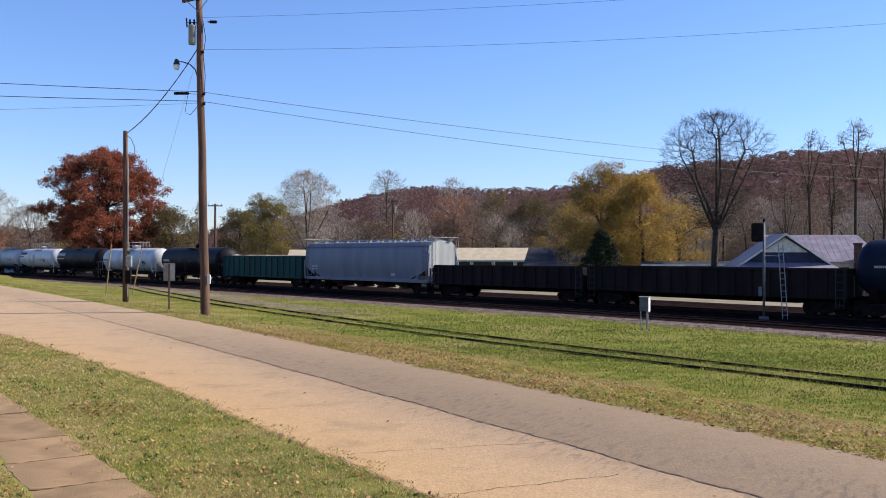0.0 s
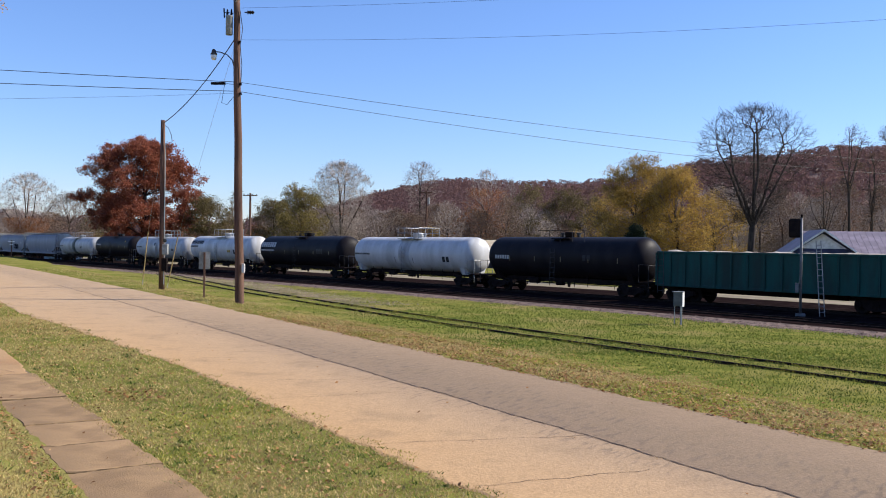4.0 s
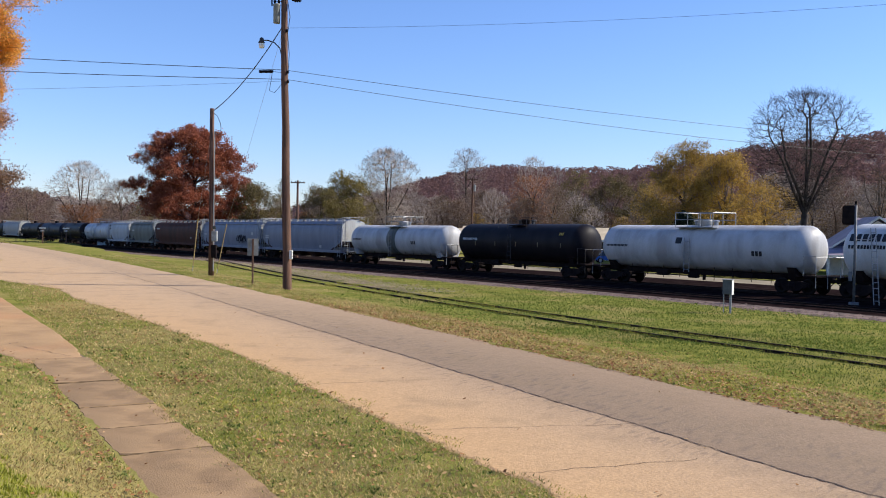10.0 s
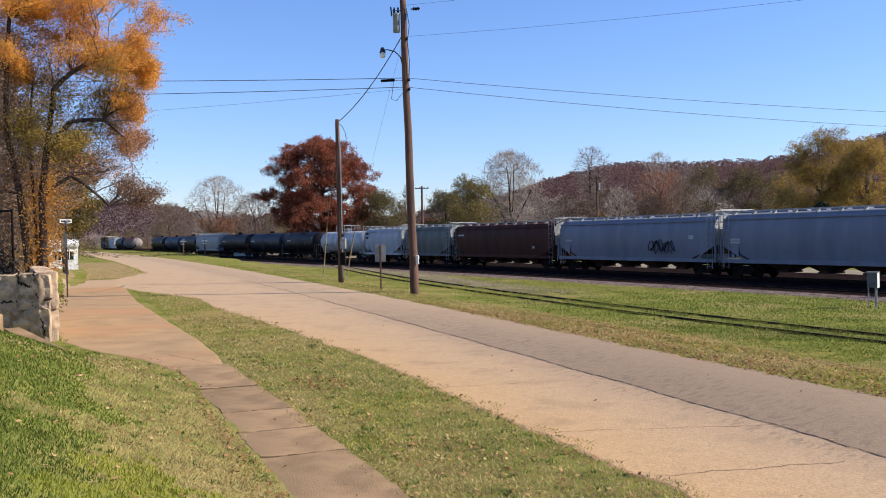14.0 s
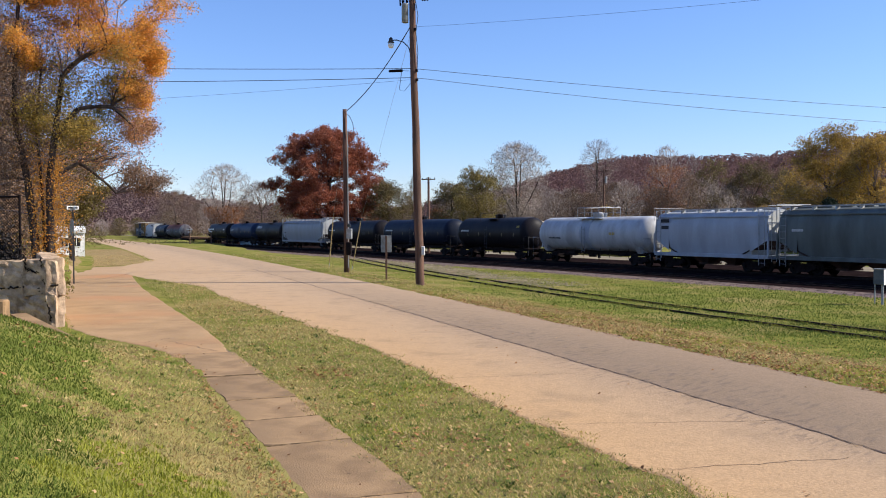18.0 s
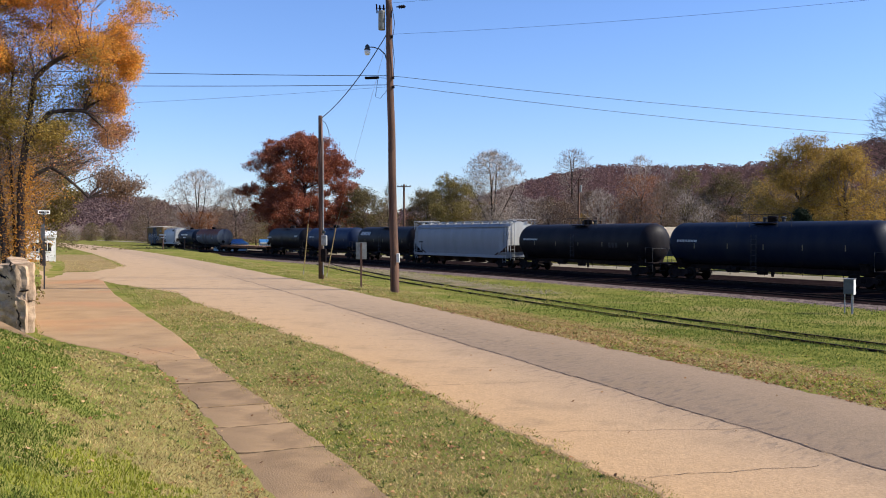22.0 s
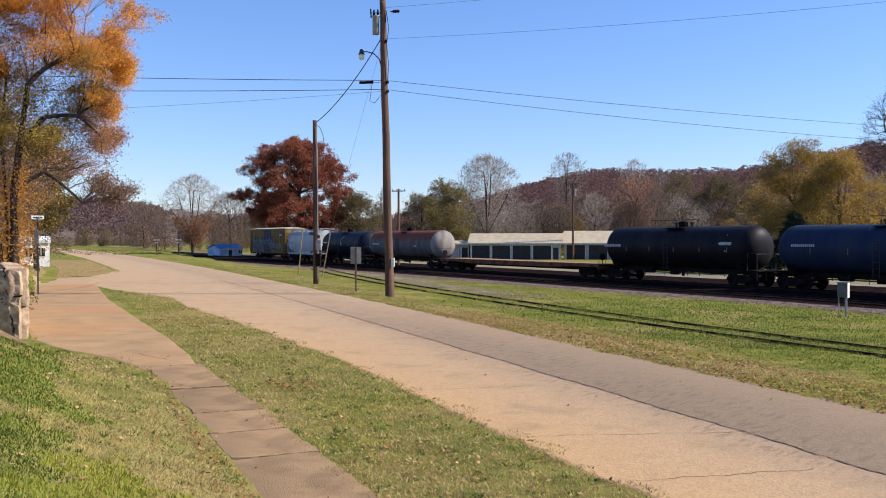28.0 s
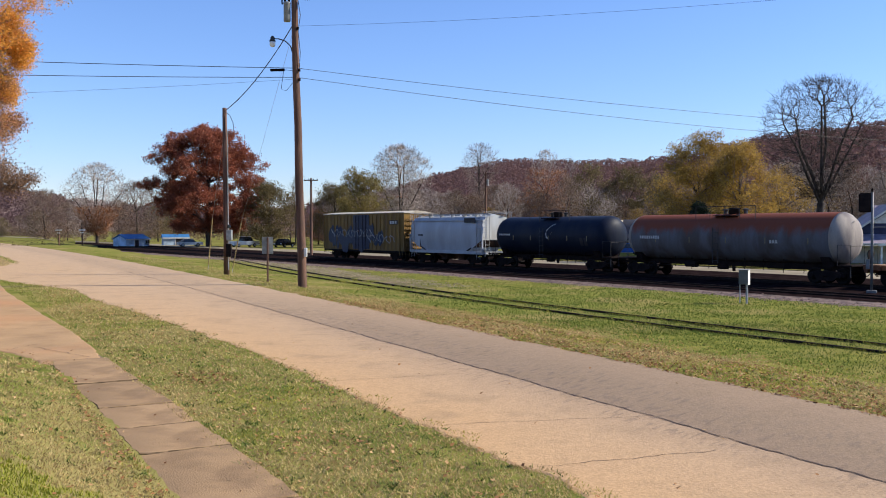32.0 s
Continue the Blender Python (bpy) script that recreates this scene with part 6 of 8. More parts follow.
def car_body(name, m, colour, label, kind_="sedan"):
    t = thing(name, m, label, "car" if kind_ == "sedan" else "truck", "parked vehicles")
    L, H = (4.6, 1.42) if kind_ == "sedan" else (5.4, 1.85)
    low = 0.85 if kind_ == "sedan" else 1.05
    side = [(-L / 2, 0.35), (L / 2, 0.35), (L / 2, low - 0.15), (L / 2 - 0.15, low), (-L / 2 + 0.1, low), (-L / 2, low - 0.2)]
    part("body", Shape().add([(x, y, z) for y in (-0.88, 0.88) for x, z in side], [tuple(range(6)), tuple(range(11, 5, -1))] + [(k, (k + 1) % 6, 6 + (k + 1) % 6, 6 + k) for k in range(6)]), colour, t)
    cab = [(-L * 0.36, low), (L * 0.24, low), (L * 0.1, H), (-L * 0.22, H)] if kind_ == "sedan" else [(-L * 0.12, low), (L * 0.28, low), (L * 0.18, H), (-L * 0.1, H)]
    part("cabin", Shape().add([(x, y * (1 if z < H else 0.86), z) for y in (-0.82, 0.82) for x, z in cab], [tuple(range(4)), tuple(range(7, 3, -1))] + [(k, (k + 1) % 4, 4 + (k + 1) % 4, 4 + k) for k in range(4)]), GLASS, t)
    part("roof_panel", Shape().box(cab[3][0] - 0.05, cab[2][0] + 0.05, -0.72, 0.72, H - 0.01, H + 0.04, 0.01), colour, t)
    for x in (-L * 0.3, L * 0.3):
        for y in (-0.86, 0.86):
            wh = part("wheel", shared("car_tyre", lambda: Shape().lathe([(-0.11, 0.2), (-0.11, 0.32), (0.11, 0.32), (0.11, 0.2)], 14, "y"), BLACKIRON), None, t, at=pose(x, y, 0.32))
            part("rim", shared("car_rim", lambda: Shape().lathe([(-0.115, 0.05), (-0.115, 0.2), (0.115, 0.2), (0.115, 0.05)], 10, "y"), STEEL), None, wh)
    for e in (-1, 1):
        part("lamp", Shape().box(e * L / 2 - 0.03, e * L / 2 + 0.02, -0.8, -0.5, low - 0.3, low - 0.15).box(e * L / 2 - 0.03, e * L / 2 + 0.02, 0.5, 0.8, low - 0.3, low - 0.15), WHITEW, t)
    return t


car_body("parked_car", facing(5.4, 116, 8, -0.58), CARBLUE, "bright blue parked car beside the small house")
car_body("pickup_truck", facing(15.7, 102, 6, -0.58), CARBLACK, "black pickup truck parked by the mobile home", "pickup")
car_body("parked_car", facing(-21.2, 178, 10, -0.58), CARWHITE, "white car parked by the blue-roofed shed")
car_body("pickup_truck", facing(-18.0, 172, 30, -0.58), CARWHITE, "white pickup truck parked beyond the crossing", "pickup")
car_body("parked_car", facing(-15.6, 168, 60, -0.58), CARBLACK, "dark car parked beyond the tracks")
for az_, r_ in ((-28.45, 170), (-27.2, 178)):
    p_ = polar(az_, r_, -0.3)
    tt = thing("crossing_post", Matrix.Translation(p_), "short pale marker post at the far road crossing", "marker post", "marker posts")
    part("post", Shape().box(-0.08, 0.08, -0.08, 0.08, -0.3, 3.1), POLE, tt)
    part("crossbuck", Shape().box(-0.6, 0.6, -0.1, -0.085, 2.75, 2.95).box(-0.3, 0.3, -0.12, -0.105, 2.3, 2.45), WHITEW, tt)

# ---- trees ----
def branching(stems, pts, bias=0.75, up=0.5, tip=0.012, power=0.46, twigs=0, twig_len=0.8):
    """Grows limbs from the stems to every point, by the shortest way that stays near the root. Rows of (start, end, radius, radius, level)."""
    nodes, par, length = [], [], []
    for line in stems:
        last = -1
        if nodes:
            last = int(np.argmin(np.linalg.norm(np.array(nodes) - np.array(line[0]), axis=1)))
        for p, q in zip(line[:-1], line[1:]):
            p, q = Vector(p), Vector(q)
            k = max(1, int((q - p).length / 0.6))
            for i in range(0 if last < 0 else 1, k + 1):
                nodes.append(tuple(p.lerp(q, i / k)))
                par.append(last)
                length.append(0.0 if last < 0 else length[last] + 0.25 * (q - p).length / k)
                last = len(nodes) - 1
    m = len(nodes)
    P = np.concatenate([np.array(nodes), pts])
    n = len(P)
    path, best, who = np.zeros(n), np.full(n, 1e9), np.zeros(n, int)
    path[:m] = length
    parent = np.concatenate([np.array(par), np.zeros(n - m, int)])
    order = list(range(m))
    done = np.zeros(n, bool)
    done[:m] = True

    def spread_from(i):
        d = np.linalg.norm(P - P[i], axis=1) + bias * path[i] + up * np.maximum(0, P[i, 2] - P[:, 2])
        better = (d < best) & ~done
        best[better] = d[better]
        who[better] = i
    for i in range(m):
        spread_from(i)
    for _ in range(n - m):
        j = int(np.argmin(np.where(done, 1e18, best)))
        parent[j] = who[j]
        path[j] = path[who[j]] + np.linalg.norm(P[j] - P[who[j]])
        done[j] = True
        order.append(j)
        spread_from(j)
    load = np.ones(n)
    for j in reversed(order):
        if parent[j] >= 0:
            load[parent[j]] += load[j]
    rad = tip * load ** power
    rows = []
    for j in order:
        k = parent[j]
        if k < 0:
            continue
        lev = 1 if rad[j] > 0.07 else 2 if rad[j] > 0.03 else 3
        mid = (P[j] + P[k]) / 2 + np.array([0, 0, 0.04 * np.linalg.norm(P[j] - P[k])])
        ra = min(rad[k], rad[j] * 1.5)
        rows.append((*P[k], *mid, ra, (ra + rad[j]) / 2, lev))
        rows.append((*mid, *P[j], (ra + rad[j]) / 2, rad[j], lev))
    g = np.random.default_rng(n)
    for j in order[m:]:
        if load[j] > 2 or not twigs:
            continue
        d = P[j] - P[parent[j]]
        d = d / (np.linalg.norm(d) + 1e-6)
        for _ in range(twigs):
            e = d + g.normal(0, 0.42, 3) + [0, 0, 0.25]
            e = e / np.linalg.norm(e) * twig_len * g.uniform(0.5, 1.2)
            start = P[j] - (P[j] - P[parent[j]]) * g.uniform(0, 0.8)
            rows.append((*start, *(start + e), tip * 0.8, tip * 0.3, 3))
    return np.array(rows)


def crown_points(seed, n, rx, z0, z1, shape="round", lobes=0, lobe=1.0):
    """Places inside a crown's outline, gathered into lobes where the crown is in clumps."""
    g = np.random.default_rng(seed)

    def wide(u):
        if shape == "vase":
            return np.minimum(1, 0.22 + 1.35 * u) * np.sqrt(np.clip(1 - np.clip((u - 0.5) / 0.5, 0, 1) ** 2.2, 0.0, 1))
        return np.clip(1 - np.abs((u - 0.42) / np.where(u < 0.42, 0.5, 0.585)) ** 2.3, 0.0, 1) ** 0.5
    bump = g.uniform(0, 6.28, 4)
    k = lobes or n
    u, a = g.uniform(0, 1, k), g.uniform(0, 6.283, k)
    rim = 1 + 0.08 * np.sin(2 * a + bump[0]) + 0.07 * np.sin(3 * a + 6 * u + bump[1]) + 0.06 * np.sin(11 * u + bump[2])
    r = wide(u) * rx * rim * (g.uniform(0.0, 1, k) ** (0.42 if lobes else 0.5))
    c = np.stack([r * np.cos(a), r * np.sin(a), z0 + (z1 - z0) * u], 1)
    if not lobes:
        return c
    c = c[g.integers(0, lobes, n)]
    return c + np.clip(g.normal(0, 1, (n, 3)), -1.6, 1.6) * [lobe, lobe, lobe * 0.7]


def tubes(name, segs, material, least=0.0):
    """Tapered limbs as one mesh."""
    out_v, out_f, k = [], [], 0
    for lo, hi, n in ((0, 1, 8), (2, 2, 5), (3, 9, 3)):
        m = (segs[:, 8] >= lo) & (segs[:, 8] <= hi)
        s = segs[m]
        if not len(s):
            continue
        p, q = s[:, :3], s[:, 3:6]
        d = q - p
        d /= np.linalg.norm(d, axis=1, keepdims=True) + 1e-9
        a = np.where(np.abs(d[:, 2:3]) < 0.9, [[0, 0, 1.0]], [[1.0, 0, 0]])
        u = np.cross(d, a)
        u /= np.linalg.norm(u, axis=1, keepdims=True)
        w = np.cross(d, u)
        ang = np.arange(n) * 2 * np.pi / n
        ring = u[:, None] * np.cos(ang)[None, :, None] + w[:, None] * np.sin(ang)[None, :, None]
        r0, r1 = np.maximum(s[:, 6], least), np.maximum(s[:, 7], least)
        v = np.concatenate([p[:, None] + ring * r0[:, None, None], q[:, None] + ring * r1[:, None, None]], 1).reshape(-1, 3)
        j = np.arange(n)
        f = np.stack([j, (j + 1) % n, n + (j + 1) % n, n + j], 1)
        f = (np.arange(len(s)) * 2 * n)[:, None, None] + f[None]
        out_v.append(v)
        out_f.append(f.reshape(-1, 4) + k)
        k += len(v)
    return cloud(name, np.concatenate(out_v), np.concatenate(out_f), material, True)


def leaves(name, centres, count, reach, size, material, seed=1, flat=0.6):
    """Leaf cards scattered round the twigs."""
    g = np.random.default_rng(seed)
    c = centres[g.integers(0, len(centres), count)] + g.normal(0, reach, (count, 3)) * [1, 1, 0.8]
    a = g.normal(0, 1, (count, 3))
    a /= np.linalg.norm(a, axis=1, keepdims=True)
    b = np.cross(a, g.normal(0, 1, (count, 3)))
    b /= np.linalg.norm(b, axis=1, keepdims=True)
    s = (size * g.uniform(0.6, 1.35, count))[:, None]
    v = np.stack([c - a * s, c - b * s * flat, c + a * s, c + b * s * flat], 1).reshape(-1, 3)
    return cloud(name, v, np.arange(count * 4).reshape(-1, 4), material)


def grown(name, m, label, seed, H, rx, z0, n=600, leaf=None, count=0, size=0.1, reach=0.35, lobes=0, lobe=1.0, shape="round", bark=None, twig=None, least=0.012, group="", tip=0.012, only=None, flat=0.6, fork=None, bias=0.75, twigs=0, twig_len=0.8):
    """A tree whose limbs fill its crown's outline; the leaves sit on its outer twigs."""
    t = thing(name, m, label, "tree", group)
    g = random.Random(seed)
    pts = crown_points(seed, n, rx, z0, H - 0.4 * lobe * bool(lobes), shape, lobes, lobe)
    pts = pts[pts[:, 2] > 0.6]
    top = fork or z0 + 0.45 * (H - z0)
    stem = [(0, 0, -0.3), (g.uniform(-0.15, 0.15), g.uniform(-0.15, 0.15), top * 0.5), (g.uniform(-0.3, 0.3), g.uniform(-0.3, 0.3), top)]
    stems = [stem]
    if shape == "vase":
        for k in range(6):
            a, q = k * 1.05 + g.uniform(-0.3, 0.3), (0.12, 0.5, 0.72)[k % 3] * g.uniform(0.85, 1.1)
            f = Vector(stem[1]).lerp(Vector(stem[2]), 1 - 0.12 * (k % 3))
            c, h = Vector((math.cos(a), math.sin(a), 0)) * rx * q, H - f.z
            stems.append([f, f + c * 0.32 + Vector((0, 0, h * 0.2)), f + c * 0.72 + Vector((g.uniform(-0.3, 0.3), g.uniform(-0.3, 0.3), h * 0.45)), f + c + Vector((0, 0, h * (0.8 - 0.25 * q)))])
    segs = branching(stems, pts, bias, tip=tip, twigs=twigs, twig_len=twig_len)
    part("trunk", tubes("trunk", segs[segs[:, 8] <= 1], bark or BARK, least), None, t)
    part("limb", tubes("limb", segs[segs[:, 8] > 1], twig or bark or TWIG, least), None, t)
    if leaf:
        part("crown", leaves("crown", pts if only is None else pts[only(pts)], count, reach, size, leaf, seed, flat), None, t)
    return t


RUSTLEAF = leaf_mat("leaf_rust", (0.36, 0.12, 0.064), (0.13, 0.042, 0.026), (0.25, 0.08, 0.045), 0.45, 0.35)
GOLDLEAF = leaf_mat("leaf_gold", (0.56, 0.36, 0.085), (0.22, 0.14, 0.045), (0.4, 0.26, 0.062), 0.45, 0.4)
ORANGELEAF = leaf_mat("leaf_orange", (0.72, 0.38, 0.07), (0.44, 0.27, 0.07), (0.62, 0.27, 0.055), 0.3, 0.5)
PINKLEAF = leaf_mat("leaf_pink", (0.5, 0.2, 0.12), (0.32, 0.13, 0.08), (0.46, 0.26, 0.1), 0.3, 0.45)
OLIVELEAF = leaf_mat("leaf_olive", (0.27, 0.2, 0.06), (0.115, 0.092, 0.034), (0.18, 0.142, 0.045), 0.4, 0.3)
BROWNLEAF = leaf_mat("leaf_brown", (0.24, 0.145, 0.085), (0.115, 0.078, 0.055), (0.175, 0.11, 0.07), 0.35, 0.25)
OXLEAF = leaf_mat("leaf_oxide", (0.4, 0.17, 0.06), (0.18, 0.08, 0.04), (0.3, 0.12, 0.05), 0.35, 0.25)
CEDAR = leaf_mat("leaf_cedar", (0.02, 0.03, 0.014), (0.008, 0.014, 0.008), None, 0.35, 0.1)
OLIVEBROWN = leaf_mat("leaf_olive_brown", (0.2, 0.145, 0.055), (0.095, 0.075, 0.036), (0.145, 0.115, 0.046), 0.35, 0.25)
OLIVEGOLD = leaf_mat("leaf_olive_gold", (0.5, 0.33, 0.08), (0.2, 0.15, 0.045), (0.34, 0.25, 0.06), 0.4, 0.45)
VINELEAF = leaf_mat("leaf_vine", (0.035, 0.03, 0.028), (0.012, 0.011, 0.012), (0.06, 0.05, 0.045), 0.3, 0.1)
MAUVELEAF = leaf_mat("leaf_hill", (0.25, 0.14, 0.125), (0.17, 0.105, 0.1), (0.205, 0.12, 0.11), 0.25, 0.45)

at_ = lambda az, r, z=-0.7: Matrix.Translation(polar(az, r, z)) @ pose(0, 0, 0, 0, 0, (az * 37) % 360)

grown("oak_tree", at_(-20.1, 178, -0.5), "broad oak in rust-red autumn leaf beyond the crossing", 21, 21.8, 10.6, 3.4, 2000, RUSTLEAF, 170000, 0.135, 0.36, 230, 0.95, least=0.02, tip=0.016)
grown("bare_tree", at_(16.36, 100), "large bare tree with a forked dark trunk", 5, 18.2, 6.1, 6.4, 2700, shape="vase", bark=BARK, least=0.009, tip=0.009, fork=6.6, bias=0.5, twigs=3, twig_len=0.9)
for k, (az_, r_, h_, sp_, n_) in enumerate(((9.75, 120, 15.0, 4.4, 42000), (12.2, 116, 13.4, 4.2, 34000), (14.4, 121, 10.8, 3.8, 13000), (11.1, 127, 12.0, 4.2, 24000), (8.0, 130, 11.0, 3.2, 11000))):
    grown("maple_tree", at_(az_, r_), "tree in thin golden-yellow autumn leaf" if k > 1 else "broad tree in full golden-yellow autumn leaf", 31 + k, h_, sp_, 1.0, 900, GOLDLEAF, n_, 0.09, 0.3, 95, 0.75, least=0.012, group="golden trees")


def conifer(m, label, seed, H, w, count, size):
    """A cone of dense needle sprays round a straight stem."""
    t = thing("evergreen_tree", m, label, "tree")
    part("trunk", Shape().tube([(0, 0, -0.3), (0, 0, H * 0.96)], [0.16, 0.02], 8), BARK, t)
    g = np.random.default_rng(seed)
    tips = []
    for k in range(420):
        z = H * (0.06 + 0.92 * g.random() ** 1.2)
        r = w * (1 - z / H) ** 0.6 * g.uniform(0.55, 1.08) + 0.05
        a = g.uniform(0, 6.283)
        tips.append((r * math.cos(a), r * math.sin(a), z - 0.12 * r))
    part("crown", leaves("crown", np.array(tips), count, 0.17, size, CEDAR, seed, 0.45), None, t)


conifer(at_(9.75, 104), "dense dark green conifer by the small house", 41, 6.2, 2.9, 24000, 0.1)

for k, (az_, r_, h_, lo_) in enumerate(((21.7, 150, 22.6, 12.5), (22.9, 156, 19.0, 8.0), (24.1, 150, 23.6, 14.5), (25.6, 146, 19.5, 8.0), (27.4, 150, 19.0, 7.0), (20.4, 158, 15.5, 5.0))):
    grown("tall_tree", at_(az_, r_), "tall slim tree, bare but for its top", 51 + k, h_, 3.0, lo_, 420, BROWNLEAF, 1500, 0.08, 0.25, 26, 0.55, bark=BARK, least=0.016, group="tall bare trees", shape="vase", fork=lo_ + 1.5)
PALETWIG = mat("twig_pale", (0.36, 0.3, 0.255), 0.95, (0.25, 0.2, 0.17), 1, 10, 0.0, spread=0.15)
grown("grey_tree", at_(-8.5, 185), "tall pale grey leafless tree", 61, 19.6, 6.6, 2.6, 2100, shape="vase", fork=4.5, bias=0.5, twig=PALETWIG, least=0.016, group="background trees", tip=0.011, twigs=5, twig_len=1.3)
grown("grey_tree", at_(-3.5, 250), "tall leafless tree standing over the woods", 62, 26.0, 5.8, 10.0, 900, shape="vase", twig=TWIG, least=0.016, group="background trees", twigs=3, twig_len=1.3)
grown("grey_tree", at_(0.55, 205), "tall thinning tree with russet leaves", 63, 20.2, 5.2, 3.0, 1000, OXLEAF, 16000, 0.095, 0.3, twig=PALETWIG, least=0.014, group="background trees", only=lambda e: e[:, 2] < 16.5, twigs=3, twig_len=1.1)
grown("grey_tree", at_(2.1, 212), "slim pale leafless tree beside the russet one", 72, 19.0, 2.6, 6.0, 420, twig=PALETWIG, least=0.014, group="background trees", twigs=3, twig_len=1.0)
grown("grey_tree", at_(-26.4, 230), "leafless grey tree with russet brush below", 64, 18.3, 7.8, 2.5, 1500, OXLEAF, 16000, 0.1, 0.4, shape="vase", fork=3.5, bias=0.5, twig=PALETWIG, least=0.017, group="background trees", only=lambda e: e[:, 2] < 8.5, twigs=4, twig_len=1.3)
grown("grey_tree", at_(-24.2, 236), "lower grey twiggy tree beside the oak", 73, 14.5, 6.4, 2.0, 1000, BROWNLEAF, 5000, 0.1, 0.4, twig=TWIG, least=0.017, group="background trees", twigs=4, twig_len=1.2)
grown("grey_tree", at_(-29.2, 300), "dull brown twiggy tree in the far brush", 74, 15.0, 6.9, 1.0, 900, BROWNLEAF, 12000, 0.11, 0.4, twig=TWIG, least=0.017, group="background trees", twigs=3, twig_len=1.2)
grown("olive_tree", at_(-10.9, 165), "olive-green tree turning yellow", 65, 13.6, 4.9, 1.0, 900, OLIVELEAF, 32000, 0.11, 0.35, 90, 0.85, least=0.016, group="background trees")
grown("olive_tree", at_(-16.5, 172), "low olive-green tree beside the oak", 66, 11.8, 4.0, 0.8, 800, OLIVEBROWN, 24000, 0.11, 0.35, 80, 0.8, least=0.016, group="background trees")
grown("olive_tree", at_(-14.9, 200), "slim dark tree behind the far pole", 67, 14.6, 1.9, 4.0, 300, OLIVEBROWN, 3000, 0.1, 0.25, 20, 0.55, least=0.016, group="background trees")
grown("olive_tree", at_(-12.6, 190), "thin brown-olive tree of the wood's edge", 75, 12.4, 4.4, 1.0, 800, OLIVEBROWN, 15000, 0.11, 0.35, 70, 0.8, least=0.016, group="background trees")
for k, (az_, r_, h_) in enumerate(((3.3, 200, 16.6), (5.4, 204, 16.8), (7.0, 208, 15.4))):
    grown("olive_tree", at_(az_, r_), "dull olive tree thinning at its top", 76 + k, h_, 4.8, 1.0, 900, OLIVEBROWN, 22000, 0.11, 0.35, 90, 0.85, least=0.016, group="background trees")
grown("evergreen_tree", at_(-35.0, 78, 0.3), "dark green cedar beyond the side street", 68, 10.6, 2.4, 3.4, 600, OLIVELEAF, 42000, 0.08, 0.25, 110, 0.55)
grown("maple_tree", at_(-36.9, 70, 0.6), "small tree in orange leaf beyond the yard", 69, 8.5, 3.0, 1.4, 500, ORANGELEAF, 11000, 0.065, 0.25, 40, 0.55, group="golden trees")
grown("maple_tree", at_(-39.5, 80, 0.6), "tree with thin brown leaf beyond the yard", 70, 15.5, 5.4, 2.5, 900, BROWNLEAF, 42000, 0.085, 0.35, 90, 0.9, group="golden trees")


